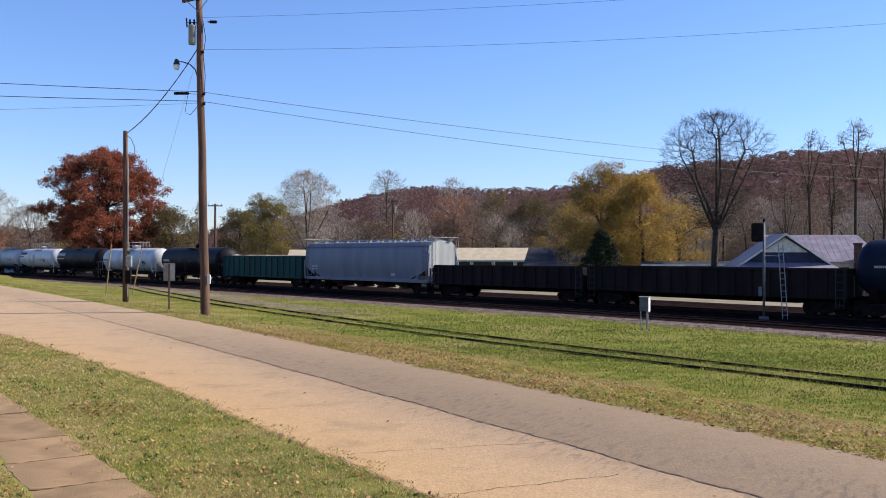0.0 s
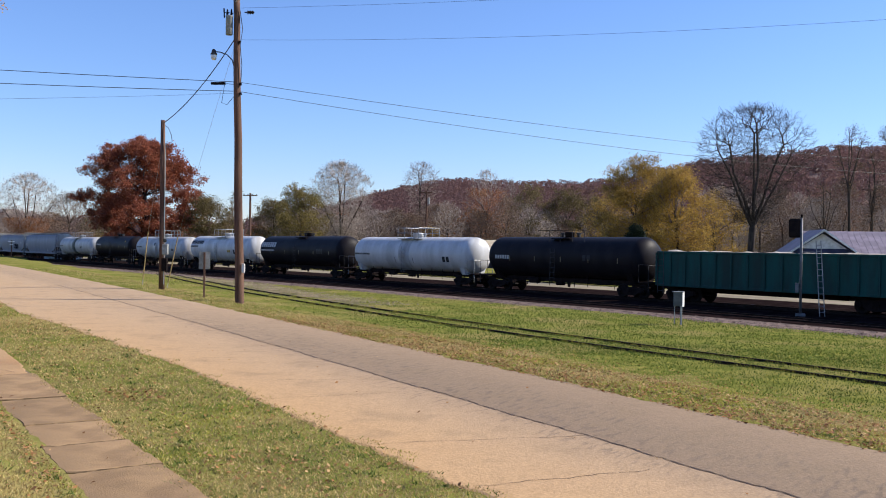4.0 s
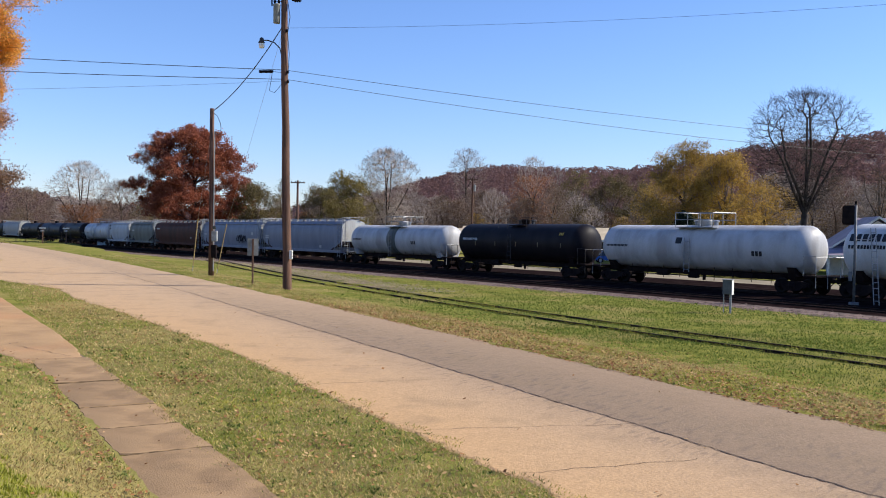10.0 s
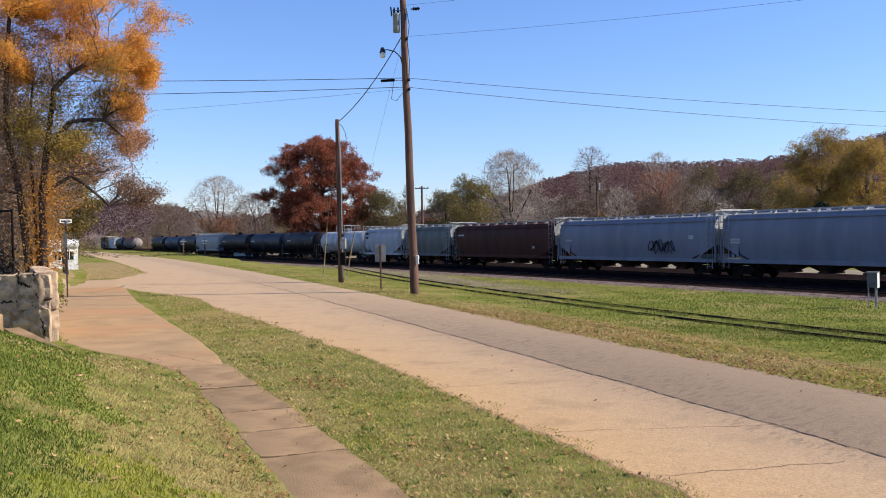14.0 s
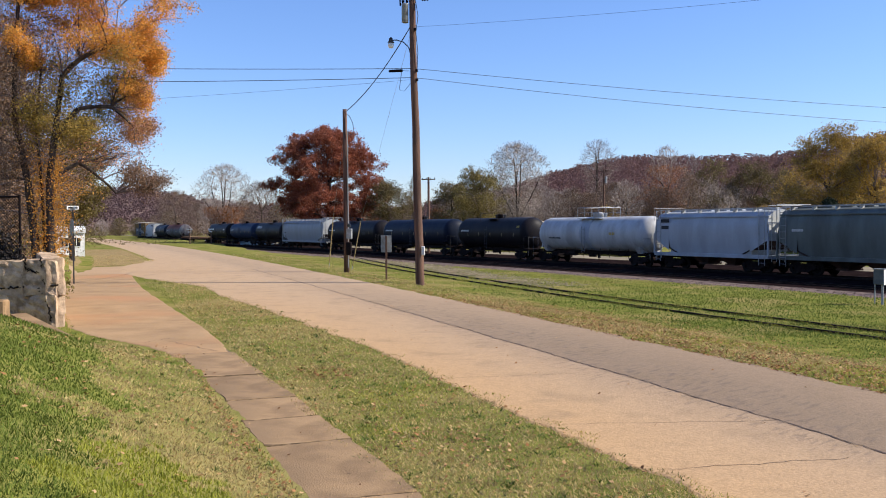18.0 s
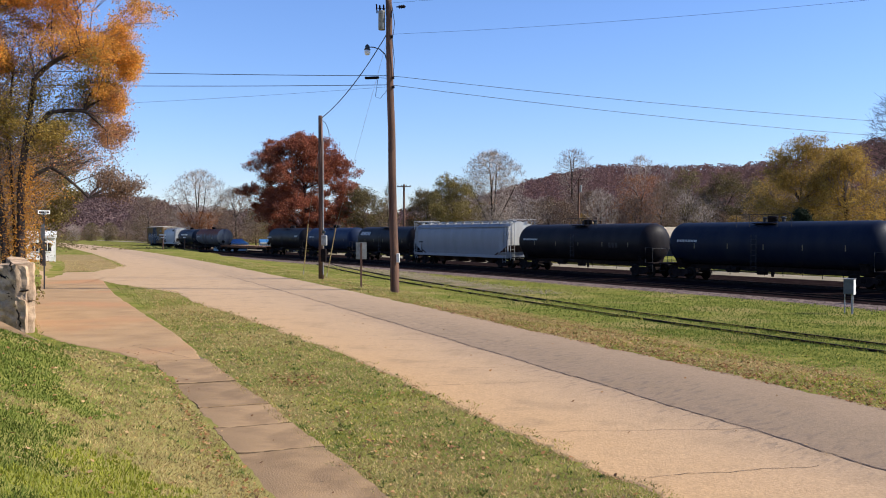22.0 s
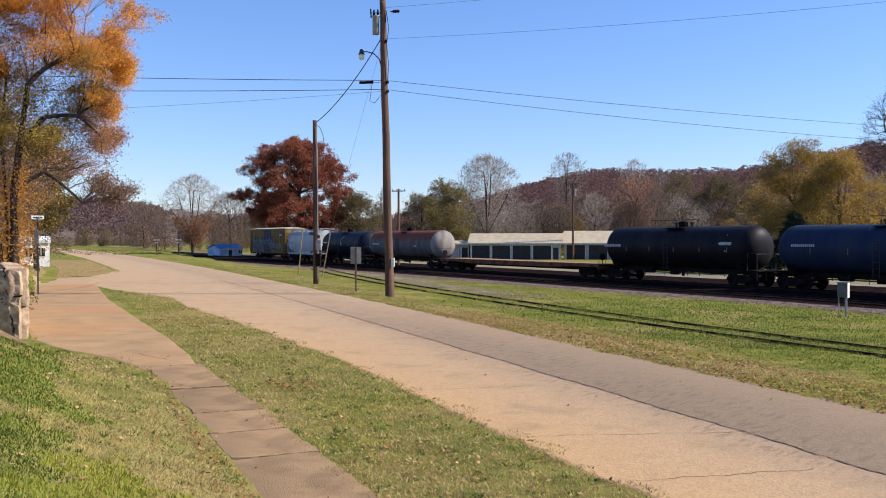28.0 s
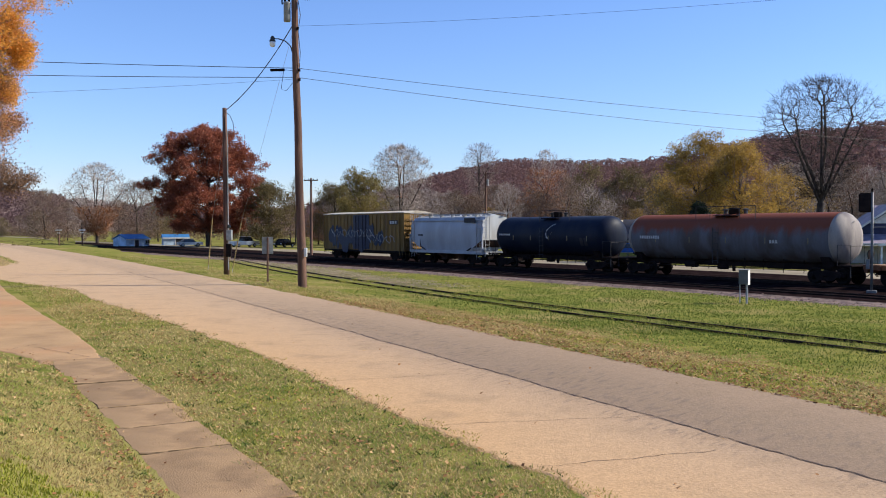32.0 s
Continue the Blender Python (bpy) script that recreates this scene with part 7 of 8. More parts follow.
def yard_tree():
    """The near tree at the yard wall: several stems, gold and pink leaf on one side, bare twigs within."""
    p = polar(-36.35, 36.0, 0)
    p.z = land(p.x, p.y)
    t = thing("yard_tree", Matrix.Translation(p) @ pose(0, 0, 0, 0, 0, 36.35), "large many-stemmed tree with orange, gold and pink leaves", "tree")
    b = -p.z
    # x runs across the sight line, z is height over the street
    stems = [[(-0.15, 0, -0.3), (-0.6, 0.1, 4.5 + b), (-1.0, 0.2, 6.7 + b), (-0.95, 0.1, 9.0 + b), (-0.8, 0, 10.8 + b)],
             [(0, 0.15, -0.3), (-0.15, 0.1, 4.5 + b), (-0.3, 0.3, 6.5 + b), (-0.1, 0.4, 8.5 + b)],
             [(0.12, -0.1, -0.3), (0.12, -0.1, 4.5 + b), (0.3, -0.2, 6.0 + b), (0.6, -0.2, 8.3 + b), (1.2, -0.3, 8.9 + b), (2.1, -0.3, 9.4 + b)],
             [(0.3, -0.2, 6.0 + b), (1.1, -0.4, 7.1 + b), (2.2, -0.5, 7.2 + b), (3.0, -0.5, 6.5 + b)],
             [(0.25, 0.1, 4.4 + b), (1.1, 0.2, 5.2 + b), (1.9, 0.3, 4.6 + b), (2.4, 0.3, 4.1 + b)]]
    DARKTWIG = mat("twig_dark", (0.12, 0.09, 0.085), 0.95, (0.07, 0.052, 0.05), 1, 10, 0.0, spread=0.2)
    g = np.random.default_rng(91)
    kinds = {}
    pts = []
    for u, z, ru, rz, n, kind in ((2.75, 9.8, 0.85, 0.65, 240, "gold"), (3.4, 9.2, 0.4, 0.5, 90, "gold"), (0.6, 11.2, 0.9, 0.5, 150, "gold"), (3.1, 7.9, 0.45, 0.45, 70, "gold"), (3.4, 6.6, 0.36, 0.4, 70, "pink"), (2.3, 7.3, 0.5, 0.4, 60, "pink"),
                              (-0.5, 9.0, 0.35, 0.4, 60, "gold"), (0.7, 7.3, 0.8, 0.8, 170, "olive"), (1.2, 6.3, 0.5, 0.4, 80, "olive"), (2.3, 8.4, 0.7, 0.5, 80, "olive"), (0.5, 9.5, 0.7, 0.8, 200, "bare"), (-1.5, 10.2, 1.0, 1.0, 170, "pink"),
                              (-1.9, 7.2, 1.1, 1.3, 200, "brown"), (-2.2, 5.0, 1.0, 0.9, 120, "brown"), (2.3, 5.4, 0.8, 0.5, 140, "bare"), (3.3, 4.7, 0.5, 0.35, 80, "brown"), (2.0, 12.0, 1.2, 0.5, 90, "gold"), (-1.0, 12.5, 1.3, 0.6, 110, "gold"), (-0.3, 5.6, 0.5, 0.8, 60, "ivy")):
        o = g.normal(0, 1, (n, 3))
        o *= (g.uniform(0, 1, n) ** 0.6 * 1.75 / np.linalg.norm(o, axis=1))[:, None]
        lump = g.normal(0, 0.85, (max(3, n // 11), 3))
        o = 0.55 * o + lump[g.integers(0, len(lump), n)]
        q = np.stack([u + ru * o[:, 0], 0.85 * o[:, 1], z + rz * o[:, 2] + b], 1)
        kinds.setdefault(kind, []).append(q)
        pts.append(q)
    segs = branching(stems, np.concatenate(pts), 0.7, 0.4, 0.0065, 0.42, 1, 0.45)
    stout = segs[segs[:, 8] <= 2].copy()
    stout[:, 6:8] = np.maximum(stout[:, 6:8], np.where((np.abs(stout[:, [0]]) < 1.1) & (stout[:, [8]] == 1), 0.17 - 0.011 * stout[:, [2]], 0.0))
    part("trunk", tubes("trunk", stout, BARK, 0.015), None, t)
    part("limb", tubes("limb", segs[segs[:, 8] > 2], DARKTWIG, 0.0055), None, t)
    for kind, leaf, n, reach, size, label in (("gold", ORANGELEAF, 84000, 0.16, 0.034, "bright orange-gold upper leaves"), ("olive", OLIVEGOLD, 24000, 0.18, 0.034, "yellow-green inner leaves"), ("pink", PINKLEAF, 20000, 0.18, 0.032, "pink turning leaves"), ("brown", BROWNLEAF, 30000, 0.2, 0.034, "thin brownish leaves"), ("bare", PINKLEAF, 5000, 0.2, 0.03, "last leaves on bare twigs")):
        part("crown", leaves("crown", np.concatenate(kinds[kind]), n, reach, size, leaf, len(kind) + n), None, t, label)
    part("ivy", leaves("ivy", np.array([[0.1 + 0.35 * math.sin(k * 2.1), 0.35 * math.cos(k * 2.1), 1.6 + 0.055 * k] for k in range(70)]), 3800, 0.17, 0.04, ORANGELEAF, 7), None, t, "orange vine leaves on the stems")


yard_tree()
chain_fence()


def thicket(name, az0, az1, r0, r1, n, h, leaf, label, seed, size=0.22, per=60):
    """Brush and saplings too many to count."""
    g = np.random.default_rng(seed)
    az, r = np.radians(g.uniform(az0, az1, n)), g.uniform(r0, r1, n)
    hh = h * g.uniform(0.5, 1.1, n)
    c = np.stack([np.sin(az) * r, np.cos(az) * r, np.full(n, -0.7)], 1)
    k = np.repeat(np.arange(n), per)
    o = g.normal(0, 1, (n * per, 3))
    o /= np.linalg.norm(o, axis=1, keepdims=True)
    o *= g.uniform(0.45, 1.0, (n * per, 1))
    pts = c[k] + o * np.stack([hh[k] * 0.38, hh[k] * 0.38, hh[k] * 0.5], 1) + np.stack([0 * hh[k], 0 * hh[k], hh[k] * 0.52], 1)
    me = leaves(name, pts, len(pts), 0.05, size, leaf, seed, 0.5)
    tagged(new(name, me), label, "brush", kind="stuff")


def wood_belt():
    """The brown wood behind the houses, tree by tree."""
    protos = []
    for k, (leaf, cnt, h, sp) in enumerate(((BROWNLEAF, 5200, 13.5, 4.4), (OXLEAF, 5200, 12.5, 4.2), (None, 0, 14.5, 4.6), (OLIVEBROWN, 7500, 12.0, 4.6), (BROWNLEAF, 3000, 14.5, 4.0), (None, 0, 13.0, 5.2), (GOLDLEAF, 4500, 11.0, 3.8))):
        protos.append(grown("wood_tree", at_(-6 + 5.1 * k, 215 - 6 * (k % 3)) @ Matrix.Diagonal((0.8, 0.8, 0.8, 1)), ("brown half-bare tree of the wood", "russet tree of the wood", "bare grey tree of the wood", "olive-leaved tree of the wood", "thin brown tree of the wood", "wide bare tree of the wood", "yellowing tree of the wood")[k],
                            100 + k, h, sp, 1.5, 480 if leaf else 700, leaf, int(cnt * 1.5), 0.115, 0.4, twig=(TWIG, PALETWIG)[k in (2, 5)], least=0.018, group="woodland trees", twigs=3, twig_len=1.1))
    g = random.Random(4)
    for row, (r, step) in enumerate(((196, 1.25), (222, 1.05), (255, 0.9))):
        a = -13.5 + 0.4 * row
        while a < 40:
            k = g.choices(range(7), (5, 2.2, 4.5, 2.4 if not 2 < a < 9 else 5, 5, 4, 0.5))[0]
            s = g.uniform(0.62, 0.86) * (1 + 0.14 * row)
            if a > 14:
                s *= 1.25
            copy_thing(protos[k], at_(a, r + g.uniform(-9, 9)) @ pose(0, 0, 0, 0, 0, g.uniform(0, 360)) @ Matrix.Diagonal((s * 1.1 / 0.8, s * 1.1 / 0.8, s * g.uniform(0.88, 1.1) / 0.8, 1)))
            a += step * g.uniform(0.7, 1.3)
    for a, r, s in ((-30.5, 345, 0.55), (-31.4, 350, 0.6), (-33.4, 352, 0.5), (-28.0, 275, 0.75), (-27.2, 255, 0.75), (-23.0, 250, 0.8), (-22, 262, 0.75), (-36, 360, 0.8), (-38, 240, 0.6), (-18.2, 240, 0.7), (-15.2, 235, 0.75), (-34.6, 365, 0.55), (-32.4, 362, 0.6), (-29.6, 320, 0.75), (-25.2, 260, 0.8)):
        k = g.choice((0, 2, 3, 4, 5))
        copy_thing(protos[k], at_(a, r) @ Matrix.Diagonal((s * 1.4, s * 1.4, s * 1.25, 1)))


wood_belt()
thicket("brush", -14, 42, 175, 190, 260, 4.6, BROWNLEAF, "tangled brown brush along the wood's edge", 11, 0.12, 190)
thicket("brush", -14, 42, 205, 270, 420, 7.5, BROWNLEAF, "dense brown undergrowth within the wood", 12, 0.16, 170)
thicket("brush", -29, -13, 235, 300, 170, 6.4, BROWNLEAF, "low brown brush in the distance", 13, 0.16, 190)
thicket("brush", -42, -28.5, 350, 420, 170, 6.5, BROWNLEAF, "brown brush beyond the bend of the line", 19, 0.2, 190)
thicket("weeds", -37, -28.2, 165, 235, 420, 1.0, OLIVEBROWN, "dead brown weeds along the bend of the line", 20, 0.1, 40)
thicket("brush", -40, -33.2, 200, 232, 40, 5.0, OLIVEBROWN, "low olive-brown brush in the distance", 14, 0.14, 170)
thicket("shrub", -37.6, -35.2, 38, 44, 5, 1.6, OLIVELEAF, "small green shrubs by the yard", 15, 0.07, 260)


def ridge(name, profile, r_top, r_foot, clumps, label, leaf, seed, crown=3.8, per=120, card=0.6):
    """A wooded hill: a solid slope under thousands of crowns."""
    az = np.array([p[0] for p in profile])
    el = np.array([p[1] for p in profile])
    A = np.linspace(az[0], az[-1], 120)
    E = np.interp(A, az, el) * r_top - 3
    E = np.array([e + 1.2 * noise.noise((a * 0.7, 0, seed)) for a, e in zip(A, E)])
    v, f, rows = [], [], [(-0.02, r_foot), (0.35, r_foot + (r_top - r_foot) * 0.4), (0.75, r_foot + (r_top - r_foot) * 0.75), (1.0, r_top), (0.8, r_top * 1.25), (-0.02, r_top * 1.6)]
    for h, r in rows:
        v += [(math.sin(radians(a)) * r, math.cos(radians(a)) * r, h * e - 0.8) for a, e in zip(A, E)]
    n = len(A)
    f = [(i * n + k, i * n + k + 1, (i + 1) * n + k + 1, (i + 1) * n + k) for i in range(len(rows) - 1) for k in range(n - 1)]
    tagged(part(name, Shape().add(v, f), BROWNHILL, None, "", None, True), label, "hill", kind="structure")
    g = np.random.default_rng(seed)
    a = g.uniform(az[0], az[-1], clumps)
    t = g.uniform(0.05, 1.0, clumps) ** 0.7
    r = r_foot + (r_top - r_foot) * t
    h = np.interp(t, [0, 0.4, 0.75, 1], [0, 0.35, 0.75, 1.0]) * np.interp(a, A, E) + crown * 0.4
    c = np.stack([np.sin(np.radians(a)) * r, np.cos(np.radians(a)) * r, h], 1)
    k = np.repeat(np.arange(clumps), per)
    o = g.normal(0, 1, (clumps * per, 3))
    o /= np.linalg.norm(o, axis=1, keepdims=True)
    rad = crown * g.uniform(0.6, 1.2, clumps)
    pts = c[k] + o * rad[k][:, None] * [1, 1, 0.9]
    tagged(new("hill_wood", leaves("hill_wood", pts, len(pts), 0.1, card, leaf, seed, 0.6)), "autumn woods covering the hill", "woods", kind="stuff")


# far hill leaves: the dulling by distance haze is put into their colour
FARHAZELEAF = leaf_mat("leaf_far_haze", (0.16, 0.1, 0.092), (0.12, 0.078, 0.075), None, 0.15, 0.3)
BROWNHILL = mat("hill_floor", (0.2, 0.13, 0.105), 0.95, (0.15, 0.1, 0.08), 0.05, 1, 0.0)
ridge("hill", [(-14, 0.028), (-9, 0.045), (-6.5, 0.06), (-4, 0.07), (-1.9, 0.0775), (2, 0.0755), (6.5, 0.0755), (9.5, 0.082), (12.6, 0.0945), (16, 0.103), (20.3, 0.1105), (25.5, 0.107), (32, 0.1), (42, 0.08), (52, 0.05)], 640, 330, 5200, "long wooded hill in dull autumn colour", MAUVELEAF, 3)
ridge("far_hill", [(-50, 0.03), (-42, 0.037), (-36, 0.041), (-32, 0.0425), (-29, 0.034), (-25, 0.024), (-20, 0.02), (-12, 0.022)], 1700, 1200, 2600, "low dull purple-brown hill far off", FARHAZELEAF, 5, 8.0, 60, 1.5)
thicket("brush", 7.5, 19.5, 117, 125, 60, 2.6, BROWNLEAF, "low dark brush along the back yards", 16, 0.11, 150)
thicket("brush", -42, -36.6, 50, 62, 16, 8.5, BROWNLEAF, "tall brown brush behind the yard tree", 17, 0.09, 700)
thicket("brush", -41, -35.4, 62, 72, 10, 7.0, OLIVELEAF, "dark green brush behind the yard tree", 18, 0.09, 700)
grown("grey_tree", at_(-38.4, 62, 0.6), "tall twiggy tree with a few russet leaves behind the yard", 71, 15.0, 5.5, 3.0, 1100, BROWNLEAF, 34000, 0.06, 0.35, twig=TWIG, least=0.009, group="background trees", twigs=2)

# ---- grass, fallen leaves, stones ----
GREENBLADE = leaf_mat("blade_green", (0.42, 0.37, 0.078), (0.2, 0.21, 0.042), (0.32, 0.3, 0.058), 0.6, 0.4, 2.2)
DRYBLADE = leaf_mat("blade_dry", (0.58, 0.44, 0.2), (0.36, 0.27, 0.11), (0.48, 0.36, 0.15), 0.7, 0.4, 2.2)
LUSHBLADE = leaf_mat("blade_lush", (0.155, 0.2, 0.035), (0.07, 0.102, 0.018), (0.108, 0.15, 0.024), 0.55, 0.35, 0.9)
BRIGHTBLADE = leaf_mat("blade_bright", (0.33, 0.315, 0.042), (0.17, 0.2, 0.026), None, 0.25, 0.35)
WEEDBLADE = leaf_mat("blade_weed", (0.13, 0.16, 0.035), (0.06, 0.085, 0.018), (0.09, 0.12, 0.025), 0.3, 0.2)
FARBLADE = leaf_mat("blade_far", (0.24, 0.235, 0.05), (0.11, 0.125, 0.028), (0.17, 0.175, 0.036), 0.7, 0.35, 0.9)
BANKBLADE = leaf_mat("blade_bank", (0.17, 0.205, 0.033), (0.072, 0.1, 0.018), (0.12, 0.152, 0.024), 0.6, 0.3, 2.5)
LITTER = leaf_mat("leaf_litter", (0.5, 0.33, 0.16), (0.16, 0.08, 0.04), (0.36, 0.17, 0.065), 0.25, 0.15)


def paved(a, b):
    if right_b(a) + 0.12 * math.sin(a * 3.1) + 0.1 * math.sin(a * 7.7) < b < left_b(a) - 0.1 + 0.12 * math.sin(a * 2.3) + 0.1 * math.sin(a * 6.1) or 48.8 < a < 62.0 and b > 0:
        return True
    if a < 13 and abs(b - (3.42 + 0.045 * max(a, 0))) < 0.5:
        return True
    return 11.8 < a < 50 and 3.4 + 0.055 * max(0, a - 14) < b < min(4.6 + 0.42 * max(0, a - 11.8), 7.1 + 0.1 * max(0, a - 19), 8.4)


def scatter(n, seed, r0, r1, az0, az1, power=1.0):
    """Places on unpaved ground, thinner with distance: x, y, z, a, b."""
    g = np.random.default_rng(seed)
    out = []
    r = r0 * (r1 / r0) ** (g.uniform(0, 1, n) ** power)
    az = np.radians(g.uniform(az0, az1, n))
    for x, y in zip(np.sin(az) * r, np.cos(az) * r):
        a, b = ab(x, y)
        if not paved(a, b) and offline(x, y) > 11.0:
            out.append((x, y, land(x, y), a, b))
    return np.array(out)


def blades(name, p, material, high, wide, label, seed, lean=0.45):
    g = np.random.default_rng(seed)
    n = len(p)
    r = np.hypot(p[:, 0], p[:, 1])
    w = wide * (0.6 + np.minimum(r, 20) / 14 + np.maximum(r - 20, 0) / 45) * g.uniform(0.7, 1.3, n)
    h = high * g.uniform(0.5, 1.3, n) * (1 + r / 60)
    a = g.uniform(0, 6.283, n)
    u = np.stack([np.cos(a), np.sin(a), 0 * a], 1) * w[:, None]
    tip = np.stack([g.normal(0, lean, n) * h, g.normal(0, lean, n) * h, h], 1)
    c = p[:, :3] - [0, 0, 0.01]
    v = np.stack([c - u, c + u, c + tip], 1).reshape(-1, 3)
    tagged(new(name, cloud(name, v, np.arange(3 * n).reshape(-1, 3), material)), label, "grass", kind="stuff")


def dryness(p):
    """Where the lawn has gone tan: patches, the steep of the bank and the leafy strip beyond the road."""
    out = np.zeros(len(p))
    for i, (x, y, z, a, b) in enumerate(p):
        q = 0.42 + 0.75 * noise.noise((x * 0.35, y * 0.35, 1.7)) + 0.35 * noise.noise((x * 1.3, y * 1.3, 4.1))
        if b > 4 and a < 16:
            q += 1.25 - 0.62 * abs(b - 5.2 - 0.03 * a)
        if b < -6:
            q += 0.34 - 0.12 * max(0, -10.0 - b) + (0.35 if a > 36 and b < -15.5 else 0)
        if a > 60 and b > 1:
            q += 0.7
        if 0 < b < 4:
            q += 0.55
        out[i] = q
    return out


near = scatter(420000, 21, 3.4, 34, -46, 30)
die = np.random.default_rng(8).uniform(0, 1, len(near))
dry = dryness(near) > 0.15 + 0.7 * die
broad = np.array([noise.noise((x * 0.8, y * 0.8, 9)) for x, y in near[:, :2]])
clump = np.array([noise.noise((x * 3.6, y * 3.6, 2)) + 0.5 * noise.noise((x * 9, y * 9, 6)) for x, y in near[:, :2]])
bank = (near[:, 4] > 4) & (near[:, 3] < 16)
lush = bank & (near[:, 4] + 1.3 * broad + 0.8 * clump > 6.1 - 0.13 * np.clip(4 - near[:, 3], 0, 9))
bright = bank & (np.abs(near[:, 3] + 0.6 + broad) + 1.3 * np.abs(near[:, 4] - 5.4) < 1.5 + clump)
weed = ~lush & (clump + 0.35 * broad > 0.42) & (die < 0.6)
beyond = (near[:, 4] + 1.8 * broad < -11.8) & (near[:, 4] > -40) & (die < 0.8)
lush = lush | bright
weed = weed & ~bright & (near[:, 4] > -10.5)
plain = ~(lush | weed | beyond)
blades("dry_grass", near[dry & plain], DRYBLADE, 0.036, 0.008, "short dry tan grass blades", 1, 0.7)
blades("grass", near[~dry & plain], GREENBLADE, 0.036, 0.008, "short green lawn grass", 2, 0.6)
blades("grass", near[lush & ~bright], BANKBLADE, 0.042, 0.007, "fresh green grass on the bank top", 3)
blades("grass", near[bright], BRIGHTBLADE, 0.044, 0.0075, "yellow-green sunlit grass patch on the bank", 7)
blades("weeds", near[weed], WEEDBLADE, 0.045, 0.01, "dark green weed clumps in the lawn", 6, 0.9)
blades("grass", near[beyond], LUSHBLADE, 0.038, 0.007, "fresh green grass beside the siding", 8)
mid = scatter(190000, 22, 30, 100, -40, 30, 1.0)
mdry = dryness(mid) > np.random.default_rng(9).uniform(0.3, 1.0, len(mid))
mfar = (mid[:, 4] < -11.5) & (mid[:, 4] > -40) & (mid[:, 3] < 36 + 3 * np.sin(mid[:, 4] * 2)) & (np.random.default_rng(19).uniform(0, 1, len(mid)) < 0.85)
blades("grass", mid[mfar], LUSHBLADE, 0.042, 0.009, "fresh green grass strip beside the siding", 14)
mid, mdry = mid[~mfar], mdry[~mfar]
blades("grass", mid[~mdry], FARBLADE, 0.034, 0.008, "green grass between road and railway", 4)
blades("dry_grass", mid[mdry], DRYBLADE, 0.034, 0.008, "dry grass between road and railway", 5)


HEAPS = ((9000, -14, 26, -13.0, -6.1, 1), (2300, -16, 24, -7.4, -6.05, 1), (1500, 10, 45, -7.6, -5.9, 1), (3600, -12, 40, 0.0, 3.6, 1), (520, -8, 12, 3.9, 4.45, 1), (150, 2, 8, 3.95, 4.4, 1), (30, -8, 14, 2.9, 4.0, 1), (90, 7.3, 9.2, 1.4, 2.7, 1), (700, -8, 14, 4.3, 7.5, 1), (70, -6, 25, -6, 0, 1), (120, 1.5, 3.0, 1.2, 2.4, 1), (2600, 64, 120, 4.5, 11, 1))


def litter(seed, material, label, heaps):
    g = np.random.default_rng(seed)
    p = []
    for n, a0, a1, b0, b1, s in heaps:
        a = g.uniform(a0, a1, n)
        b = b0 + (b1 - b0) * g.uniform(0, 1, n) ** (1.0 if b0 > -6.5 else 0.8)
        for q, w in zip(a, b):
            if b0 >= 0 and w < left_b(q) + 0.05 or q < 13 and abs(w - 3.33 - 0.05 * max(q, 0)) < 0.6 and g.uniform() < 0.93:
                continue
            x, y = spot(q, w)
            p.append((x, y, land(x, y) + (0.025 if right_b(q) < w < left_b(q) else 0.04)))
    c = np.array(p)
    n = len(c)
    a = g.uniform(0, 6.283, n)
    s = g.uniform(0.016, 0.042, n)[:, None]
    t = g.normal(0, 0.35, (n, 2))
    u = np.stack([np.cos(a), np.sin(a), t[:, 0]], 1) * s
    w = np.stack([-np.sin(a), np.cos(a), t[:, 1]], 1) * s * 0.6
    v = np.stack([c - u, c - w, c + u, c + w], 1)
    v[:, :, 2] = np.maximum(v[:, :, 2], c[:, None, 2] - 0.01)
    tagged(new("fallen_leaves", cloud("fallen_leaves", v.reshape(-1, 3), np.arange(4 * n).reshape(-1, 4), material)), label, "leaves", kind="stuff")


litter(31, LITTER, "scattered tan and brown fallen leaves", HEAPS)
litter(32, leaf_mat("leaf_litter_brown", (0.36, 0.16, 0.06), (0.14, 0.06, 0.03), (0.26, 0.11, 0.04), 0.25, 0.15), "drifts of brown leaves along the street's edge", ((3200, -16, 20, -11.0, -6.1, 1), (500, -12, 30, 0.0, 3.4, 1), (1600, -16, 10, -7.0, -6.1, 1), (700, 10, 30, -6.7, -5.95, 1), (330, -8, 12, 3.9, 4.4, 1), (120, 7.6, 8.8, 1.6, 2.5, 1)))


